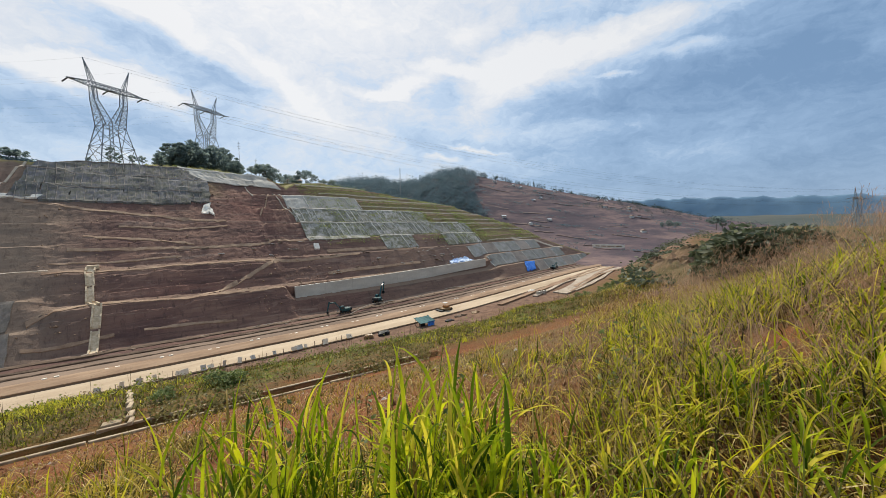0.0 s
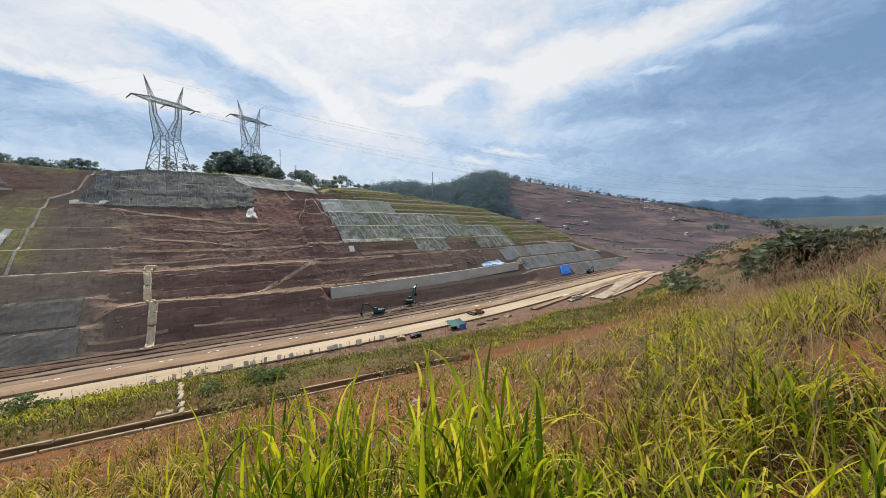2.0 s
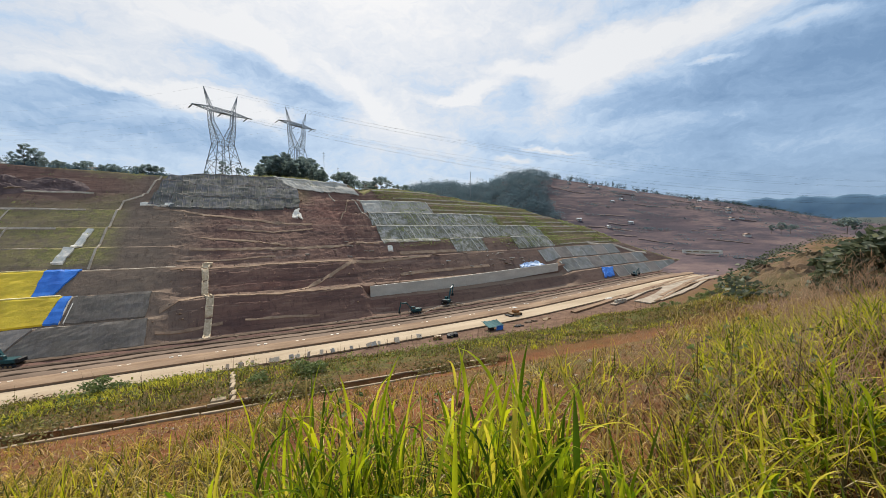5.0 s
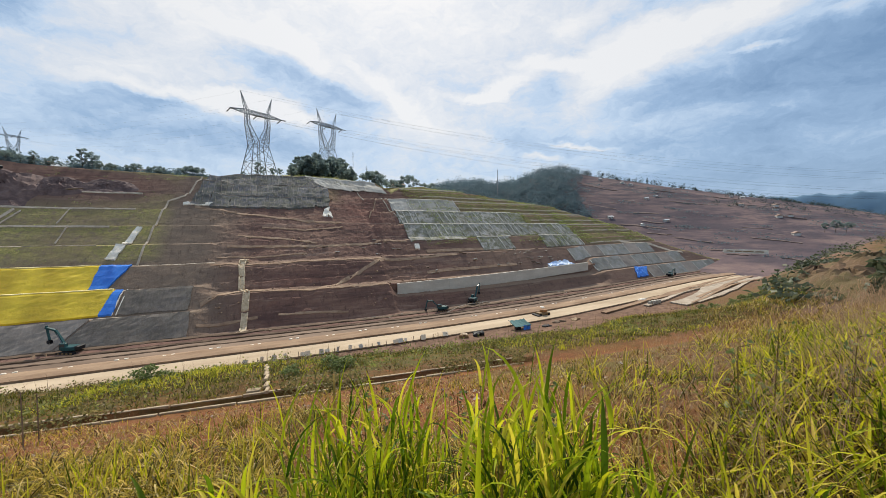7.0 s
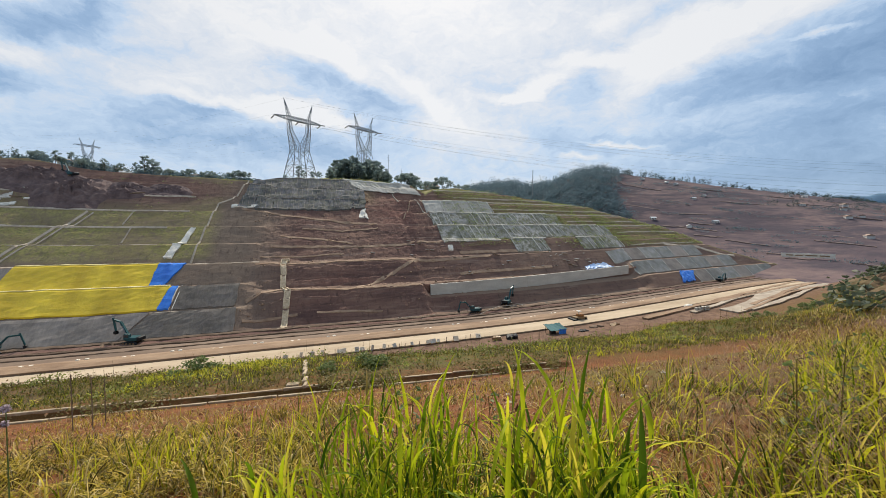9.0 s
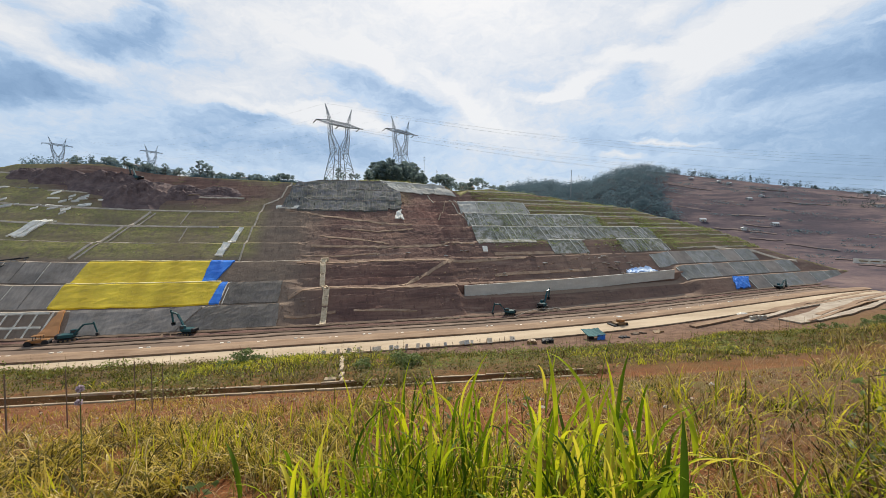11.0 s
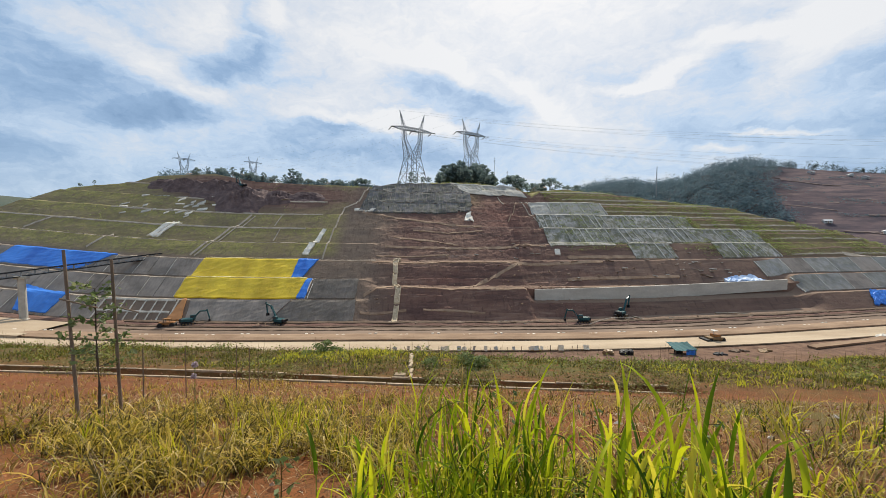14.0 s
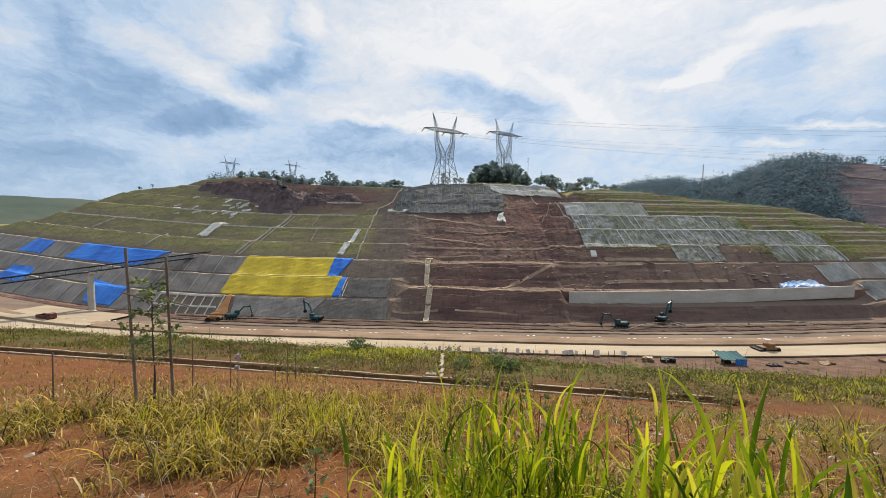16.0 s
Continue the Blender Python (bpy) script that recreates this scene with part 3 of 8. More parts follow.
polar_hill("far_hill", -90, -20, crest_left, 420, list(np.linspace(0, 1, 14)) + [1.2, 2.0], M_PLAIN, "distant green fields on a low rise", base=8, rough=4, seed=6.0)


# ---- building helpers ----
def thing(name, place=(0, 0, 0), label="", category="", group="", kind="", turn=0.0):
    ob = new(name)
    ob.empty_display_size = 0.3
    ob.matrix_world = pose(*place, 0, 0, turn)
    return tagged(ob, label, category, group, kind)


def part(name, bm, material, parent, label="", smooth=False):
    me = bpy.data.meshes.new(name)
    bm.to_mesh(me)
    bm.free()
    if smooth:
        me.polygons.foreach_set("use_smooth", [True] * len(me.polygons))
    me.materials.append(material)
    ob = new(name, me)
    ob.parent = parent
    if label:
        tagged(ob, label)
    return ob


def add_box(bm, size, m=Matrix(), bevel=0.0, taper=1.0):
    r = bmesh.ops.create_cube(bm, size=1.0)
    vs = r["verts"]
    for v in vs:
        k = taper if v.co.z > 0 else 1.0
        v.co = Vector((v.co.x * size[0] * k, v.co.y * size[1] * k, v.co.z * size[2]))
    if bevel:
        es = list({e for v in vs for e in v.link_edges})
        out = bmesh.ops.bevel(bm, geom=es, offset=bevel, segments=1, affect="EDGES")
        vs = list({v for f in out["faces"] for v in f.verts} | {v for v in vs if v.is_valid})
    for v in vs:
        v.co = m @ v.co
    return bm


def add_bar(bm, p, q, w, h=None):
    """A square bar from p to q."""
    p, q = Vector(p), Vector(q)
    d = q - p
    if d.length < 1e-6:
        return
    m = Matrix.Translation((p + q) / 2) @ d.to_track_quat("Z", "Y").to_matrix().to_4x4()
    add_box(bm, (w, h or w, d.length), m)


def add_rod(bm, p, q, r0, r1=None, seg=8):
    p, q = Vector(p), Vector(q)
    d = q - p
    m = Matrix.Translation((p + q) / 2) @ d.to_track_quat("Z", "Y").to_matrix().to_4x4()
    bmesh.ops.create_cone(bm, cap_ends=True, segments=seg, radius1=r0, radius2=r0 if r1 is None else r1, depth=d.length, matrix=m)


def add_tube(bm, pts, radii, seg=7):
    """One bent rod through the points, with a radius at each."""
    rings = []
    for i, p in enumerate(pts):
        d = (pts[min(i + 1, len(pts) - 1)] - pts[max(i - 1, 0)]).to_track_quat("Z", "Y")
        rings.append([bm.verts.new(p + d @ Vector((radii[i] * math.cos(2 * math.pi * k / seg), radii[i] * math.sin(2 * math.pi * k / seg), 0))) for k in range(seg)])
    for a, b in zip(rings, rings[1:]):
        for k in range(seg):
            bm.faces.new((a[k], a[(k + 1) % seg], b[(k + 1) % seg], b[k]))
    bm.faces.new(rings[0][::-1])
    bm.faces.new(rings[-1])


def sheet_mesh(pts, nr, nc, down):
    """A sheet over a grid of points, with a hem that goes down at its border."""
    verts = [tuple(p) for p in pts]
    faces = grid_faces(nr, nc)
    ring = [c for c in range(nc)] + [r * nc + nc - 1 for r in range(1, nr)] + [(nr - 1) * nc + c for c in range(nc - 2, -1, -1)] + [r * nc for r in range(nr - 2, 0, -1)]
    base = len(verts)
    for i in ring:
        x, y, z = verts[i]
        verts.append((x, y + 0.05, z - down))
    n = len(ring)
    faces += [(ring[i], base + i, base + (i + 1) % n, ring[(i + 1) % n]) for i in range(n)]
    return verts, faces


def drape(name, corners, material, parent=None, lift=0.22, nx=12, ns=6, wave=0.0, seed=0.0, hem=0.35, label="", ragged=0.0):
    """A sheet laid on the cut slope. corners: (x, s) bottom-near-left, bottom-right, top-right, top-left."""
    (x0, s0), (x1, s1), (x2, s2), (x3, s3) = corners
    pts = []
    for j in range(ns + 1):
        f = j / ns
        for i in range(nx + 1):
            g = i / nx
            x = (x0 * (1 - g) + x1 * g) * (1 - f) + (x3 * (1 - g) + x2 * g) * f
            s = (s0 * (1 - g) + s1 * g) * (1 - f) + (s3 * (1 - g) + s2 * g) * f
            if ragged:
                s += ragged * fbm(x, s, 0.35, 3, seed + 3) * (1 if j in (0, ns) else 0.3)
                x += ragged * fbm(x + 9, s, 0.4, 3, seed + 7) * (1 if i in (0, nx) else 0.3)
            p = hill_pt(x, s, lift)
            if wave:
                p.z += wave * (0.5 + fbm(x, s * 1.5, 0.5, 3, seed))
            pts.append(p)
    v, f = sheet_mesh(pts, ns + 1, nx + 1, hem)
    return mesh_object(name, v, f, material, parent, label=label)


def ribbon_mesh(line, width, lift, hem, step, wave=0.0):
    """A strip on the cut slope along (x, s) points; its breadth runs level where it climbs and across where it runs along."""
    pts = []
    for (xa, sa), (xb, sb) in zip(line, line[1:]):
        n = max(1, int(math.hypot(xb - xa, sb - sa) / step))
        pts += [(xa + (xb - xa) * i / n, sa + (sb - sa) * i / n) for i in range(n)]
    pts.append(line[-1])
    grid = []
    for i, (x, s) in enumerate(pts):
        a, b = pts[max(0, i - 1)], pts[min(len(pts) - 1, i + 1)]
        t = Vector((b[0] - a[0], b[1] - a[1], 0)).normalized()
        w = width * (1 + wave * fbm(x, s, 0.3, 2, 8.0)) / 2
        for k in (-1, 1):
            grid.append(hill_pt(x - k * t.y * w, s + k * t.x * w, lift))
    return sheet_mesh(grid, len(pts), 2, hem)


def ribbon(name, line, width, material, parent=None, lift=0.15, hem=0.4, step=1.5, wave=0.0, label=""):
    v, f = ribbon_mesh(line, width, lift, hem, step, wave)
    return mesh_object(name, v, f, material, parent, label=label)


# ---- slope materials ----
def tarp_material(name, a, b, fold=0.25, rough=0.45):
    m = Mat(name, rough, spec=0.4)
    n1, n2 = m.noise(0.5, 4, 0.6, (1, 1, 1)), m.noise(3.5, 4, 0.7)
    m.color(m.mix(m.ramp(m.noise(0.11, 4, 0.6, (1.2, 0.4, 0.4)), (0.35, 0.0), (0.68, 1.0)), a, b))
    m.bump(m.mix(0.25, n1, n2), 0.5, fold)
    return m.m


M_YELLOW = tarp_material("yellow_sheeting", (0.54, 0.355, 0.012), (0.78, 0.55, 0.030), 0.45)
M_HEM = tarp_material("pale_yellow_sheeting", (0.62, 0.50, 0.16), (0.80, 0.72, 0.42), 0.3)
M_BLUE = tarp_material("blue_tarpaulin", (0.018, 0.13, 0.52), (0.050, 0.25, 0.76), 0.3)
M_ORANGE = tarp_material("orange_sheeting", (0.42, 0.17, 0.05), (0.52, 0.25, 0.09), 0.2)
M_WHITE = two_tone("white_sheeting", (0.62, 0.57, 0.47), (0.80, 0.74, 0.64), 0.8, 6.0, 0.7, 0.4, 0.05)


def mesh_panel_material(name, a, b, green=0.0):
    """Sprayed concrete on wire mesh: grey, streaked downhill, with stains and a little growth."""
    m = Mat(name, 0.9, spec=0.2)
    streak = m.noise(0.9, 6, 0.75, (1.8, 0.3, 0.3))
    blot, fine = m.noise(0.16, 5, 0.65), m.noise(2.4, 4, 0.8)
    c = m.mix(m.ramp(streak, (0.36, 0.0), (0.66, 1.0)), a, b)
    c = m.mix(m.ramp(blot, (0.44, 0.0), (0.66, 0.75)), c, tuple(0.55 * v for v in a))
    c = m.mix(m.ramp(fine, (0.52, 0.0), (0.72, 0.55)), c, (0.30, 0.26, 0.21))
    c = m.mix(0.18, c, m.mix(m.random(), tuple(0.55 * v for v in a), tuple(min(1, 1.5 * v) for v in b)), "MIX")
    if green:
        c = m.mix(m.math("MULTIPLY", m.ramp(m.noise(0.35, 7, 0.85), (0.45, 0.0), (0.54, 1.0)), green), c, (0.125, 0.122, 0.062))
    m.color(c)
    m.bump(fine, 0.6, 0.1)
    return m.m


M_MESH = mesh_panel_material("sprayed_mesh", (0.064, 0.063, 0.070), (0.185, 0.180, 0.186), 0.4)
M_GRID = mesh_panel_material("grid_panel", (0.27, 0.255, 0.232), (0.52, 0.49, 0.445), 0.8)
M_SHEET = mesh_panel_material("grey_sheet", (0.215, 0.182, 0.155), (0.335, 0.288, 0.245), 0.0)
M_DARK = mesh_panel_material("dark_sheet", (0.145, 0.122, 0.105), (0.235, 0.200, 0.172), 0.1)
M_LOWPANEL = mesh_panel_material("low_panel", (0.225, 0.218, 0.205), (0.345, 0.335, 0.315), 0.35)
M_SHOT = mesh_panel_material("pale_concrete_face", (0.38, 0.35, 0.30), (0.50, 0.47, 0.41), 0.0)
M_RIB = two_tone("weathered_rib", (0.36, 0.33, 0.285), (0.60, 0.56, 0.49), 0.5, 5.0, 0.9, 0.3, 0.03)
M_DRAIN = two_tone("drain_concrete", (0.30, 0.255, 0.200), (0.46, 0.40, 0.33), 0.5, 4.0, 0.9, 0.3, 0.03)
M_TRACK = two_tone("trodden_earth", (0.25, 0.170, 0.118), (0.40, 0.295, 0.210), 0.3, 2.5, 0.95, 0.6, 0.1)

M_SEAM = two_tone("dark_seam", (0.10, 0.092, 0.085), (0.16, 0.145, 0.13), 0.8, 5, 0.9, 0.2, 0.02)

FACE = [(8.5 * i + 0.25, 8.5 * i + 6.3) for i in range(12)]   # the sloping faces, from the toe up
BERM = [8.5 * i + 7.5 for i in range(12)]                      # the benches between them


# ---- sheets on the lower left faces ----
def sheets_left():
    grp = thing("slope_cover", label="grey membrane sheets pinned over the lower earth benches", category="slope cover")
    for i, (lo, hi) in enumerate(FACE[:3]):
        x = -290.0
        end = -80 if i else -104
        k = 0
        while x < end:
            w = 13 + 5 * noise.noise(Vector((x * 0.3, i * 3.1, 0.5)))
            x1 = min(x + w, end)
            drape("sheet", [(x + 0.1, lo), (x1 - 0.1, lo), (x1 - 0.1, hi), (x + 0.1, hi)], M_SHEET, grp, nx=6, ns=4, wave=0.12, seed=k + 10 * i)
            ribbon("seam", [(x1, lo + 0.1), (x1 + 0.3, hi)], 0.16, M_RIB, grp, lift=0.45)
            if k % 2:
                xm = x + 0.45 * w
                ribbon("seam", [(xm, lo + 0.1), (xm + 0.2, hi)], 0.10, M_SEAM, grp, lift=0.42)
            x, k = x1, k + 1
    rib = thing("rib_frame", label="concrete frame ribs on the lowest earth face", category="slope ribs")
    for x in np.arange(-104, -78, 3.7):
        ribbon("rib", [(x, 0.3), (x, 6.4)], 0.4, M_RIB, rib, lift=0.3)
    for s in (2.8, 6.2):
        ribbon("rib", [(-104, s), (-79, s)], 0.45, M_RIB, rib, lift=0.3)
    for name, cs, mat, lab, cat in (
        ("yellow_tarp", [(-81.5, 8.6), (-38, 8.6), (-36, 15.4), (-81, 15.4)], M_YELLOW, "bright yellow plastic sheeting pinned on an earth face", "tarpaulin"),
        ("yellow_tarp", [(-81, 16.9), (-43, 16.9), (-42, 24.0), (-79.5, 24.0)], M_YELLOW, "wide yellow plastic sheeting below a bench edge", "tarpaulin"),
        ("blue_tarp", [(-43, 17.0), (-38.5, 17.0), (-34.5, 24.0), (-42, 24.0)], M_BLUE, "blue tarpaulin beside the yellow sheeting", "tarpaulin"),
        ("blue_tarp", [(-38, 8.7), (-35.0, 8.7), (-34.2, 15.2), (-36, 15.4)], M_BLUE, "narrow blue tarpaulin strip with white hoses", "tarpaulin"),
        ("blue_tarp", [(-170, 17.4), (-128, 17.3), (-117, 24.2), (-166, 24.0)], M_BLUE, "large blue tarpaulin over a grey slope", "tarpaulin"),
        ("blue_tarp", [(-204, 17.6), (-187, 17.6), (-186, 23.0), (-200, 23.4)], M_BLUE, "creased dark blue tarpaulin on the slope", "tarpaulin"),
        ("blue_tarp", [(-187, 4.0), (-172, 4.0), (-176, 10.6), (-191, 10.6)], M_BLUE, "small blue tarpaulin low on the slope", "tarpaulin"),
        ("blue_tarp", [(-133, 1.0), (-120, 0.8), (-119, 7.6), (-140, 9.6)], M_BLUE, "crumpled blue tarpaulin hanging by the road", "tarpaulin"),
        ("orange_tarp", [(-78.5, 0.4), (-73.5, 0.4), (-75.6, 7.0), (-76.4, 7.0)], M_ORANGE, "pale orange sheet hanging to a point", "tarpaulin"),
        ("dark_sheet", [(-34, 8.7), (-17, 8.7), (-16.5, 15.2), (-33.6, 15.2)], M_DARK, "dark grey membrane on a middle earth face", "slope cover"),
        ("dark_sheet", [(-44, 0.4), (-16, 0.4), (-16, 6.6), (-38, 6.6)], M_DARK, "dark grey membrane above the road", "slope cover"),
        ("dark_sheet", [(-72, 0.4), (-44.5, 0.4), (-39, 6.6), (-74, 6.6)], M_SHEET, "grey-brown sprayed face below the yellow sheeting", "slope cover"),
    ):
        ob = drape(name, cs, mat, lift=0.55 if mat in (M_YELLOW, M_BLUE, M_ORANGE) else 0.3, nx=24, ns=8, wave=0.22, seed=cs[0][0], hem=0.5, ragged=0.5)
        tagged(ob, lab, cat)
    # folded edges along the tops of the yellow sheets
    for x0, x1, s in ((-81, -36.5, 15.6), (-79.5, -42, 24.2)):
        tagged(ribbon("tarp_hem", [(x0, s), (x1, s)], 0.7, M_HEM, lift=0.8, wave=0.7), "rolled yellow sheeting edge weighted on the bench", "tarpaulin")
    for x in (-35.0, -34.0):
        tagged(ribbon("hose", [(x, 8.7), (x + 0.9, 15.3)], 0.22, M_WHITE, lift=0.5), "white hose lying down the slope", "hose", group="hoses")


sheets_left()


# ---- bench drains, tracks and chutes ----
def drains():
    for i in range(3):
        ob = ribbon("berm_drain", [(x, BERM[i] + (0.4 if i == 2 else -0.2)) for x in np.arange(-300, -17 if i < 2 else 0, 12.0)], 0.8, M_DRAIN, lift=0.12, wave=0.5)
        tagged(ob, "pale concrete drain along an earth bench", "drain", "bench drains")
    for i, (x0, x1) in enumerate(((-236, -36), (-215, -36), (-150, -36), (-120, -38), (-205, -140))):
        ob = ribbon("berm_drain", [(x, BERM[i + 3] - (0.2 if i < 1 else 1.3)) for x in np.arange(x0, x1, 10.0)], 0.55, M_DRAIN, lift=0.2, wave=0.5)
        tagged(ob, "narrow pale drain along a grassy bench", "drain", "bench drains")
    for i, (x0, x1) in enumerate(((132, 215), (110, 235), (150, 225), (98, 200), (72, 178))):
        ob = ribbon("berm_drain", [(x, BERM[i + 3] - (0.2 if i < 1 else 1.3)) for x in np.arange(x0, x1, 10.0)], 0.6, M_DRAIN, lift=0.25, wave=0.5)
        tagged(ob, "pale drain along a green terrace", "drain", "bench drains")
    for line, w, lab in (
        ([(-33.5, 25.5), (-33, 34.6), (-32, 46.8), (-31, 54.1), (-26, 56.5), (-22, 70)], 0.6, "stepped pale drain down the terraces"),
        ([(-88, 26.5), (-73, 48)], 0.9, "diagonal pale drain across the green terraces"),
        ([(-86, 26.3), (-71, 47.5)], 0.5, "thin pale kerb beside a diagonal drain"),
        ([(-57, 34.5), (-56, 40.5)], 0.4, "short pale drain on a green terrace"),
        ([(-60, 43), (-58.5, 48.5)], 0.4, "short pale drain on a green terrace"),
        ([(-181, 34.5), (-172, 40.3)], 0.9, "pale drain slanting over the grass"),
        ([(-172, 40.3), (-160, 40.8)], 0.7, "pale drain on a grassy bench"),
        ([(-136, 27.2), (-131, 34.5)], 0.9, "pale drain slanting over the grass"),
        ([(61, 60), (64, 50), (67, 43), (70, 36), (72, 31)], 0.7, "pale drain beside the grid panels"),
        ([(58, 60), (61, 50), (63, 46)], 0.5, "thin pale drain on bare earth"),
        ([(46, 63), (48, 57)], 0.5, "thin pale drain on bare earth"),
        ([(98, 58), (103, 48), (108, 38), (113, 30)], 0.6, "pale drain between the grid panels"),
        ([(222, 27), (250, 22), (275, 14)], 1.6, "pale track down the end of the terraces"),
    ):
        tagged(ribbon("slope_drain", line, w, M_DRAIN, lift=0.3), lab, "drain", "slope drains")
    for line, w in (
        ([(-22, 52), (0, 47.2), (20, 44.2), (34, 43.4)], 0.9), ([(-6, 37.0), (10, 35), (22, 32.2)], 0.8), ([(-9, 31.8), (25, 30.9), (46, 32.2), (62, 31.6)], 0.9), ([(21, 11.2), (35, 17), (48, 22.6)], 1.0),
        ([(-14, 9.6), (-5, 12.4), (6, 11.2), (18, 11.0), (32, 10.8), (47, 11.0)], 1.1), ([(-13, 22.8), (20, 22.9), (60, 23.2), (85, 24.2)], 0.9), ([(-12, 27.4), (6, 27.0), (18, 27.9)], 0.5), ([(2, 40.8), (18, 39.4), (34, 41.0)], 0.6),
        ([(52, 12.4), (78, 12.3)], 0.7), ([(70, 26.6), (100, 26.6), (122, 25.0)], 1.1), ([(66, 17.8), (118, 18.2)], 0.9), ([(48, 46), (52, 52), (56, 60)], 0.5), ([(-14, 3.2), (2, 4.4)], 0.6), ([(8, 4.5), (30, 4.0)], 0.5),
    ):
        tagged(ribbon("dirt_track", line, w, M_TRACK, lift=0.22, wave=0.7), "pale trodden track on bare red earth", "track", "slope tracks", kind="structure")


drains()


M_CHUTE = two_tone("tan_concrete", (0.42, 0.32, 0.22), (0.66, 0.53, 0.39), 0.9, 3.0, 0.9, 0.3, 0.03)


def stepped_chute():
    """The concrete cascade that comes down beside the bare earth."""
    ch = thing("drain_chute", hill_pt(-1, 0), "pale concrete drainage cascade stepping down the cutting", "drain chute")
    inv = ch.matrix_world.inverted()
    runs = [((-1.9, 0.3), (-1.6, 5.6), 1.5), ((-1.6, 6.2), (-1.4, 10.6), 1.65), ((-3.0, 13.8), (-1.7, 11.2), 1.4), ((-3.2, 14.4), (-3.4, 18.2), 1.45), ((-3.3, 18.6), (-3.7, 22.0), 1.6), ((-3.6, 22.6), (-3.4, 24.8), 1.8)]
    for k, ((xa, sa), (xb, sb), w) in enumerate(runs):
        for side in (-1, 1):
            v, f = ribbon_mesh([(xa + side * w / 2, sa), (xb + side * w / 2, sb)], 0.36, 0.62 + 0.12 * (k % 2), 0.7, 0.8, 0.25)
            mesh_object("side_wall", [inv @ Vector(p) for p in v], f, M_CHUTE, ch)
        v, f = ribbon_mesh([(xa, sa), (xb, sb)], w, 0.3, 0.5, 0.8)
        mesh_object("bed", [inv @ Vector(p) for p in v], f, M_CHUTE, ch)
    bm = bmesh.new()
    add_box(bm, (2.7, 1.8, 1.1), Matrix.Translation(inv @ hill_pt(-3.1, 25.0, 0.2)), 0.08)
    part("inlet_box", bm, M_CHUTE, ch)
    bm = bmesh.new()
    add_box(bm, (3.8, 2.0, 0.8), Matrix.Translation(inv @ hill_pt(-1.9, 0.0, 0.1)), 0.08)
    part("outlet", bm, M_DRAIN, ch)


stepped_chute()


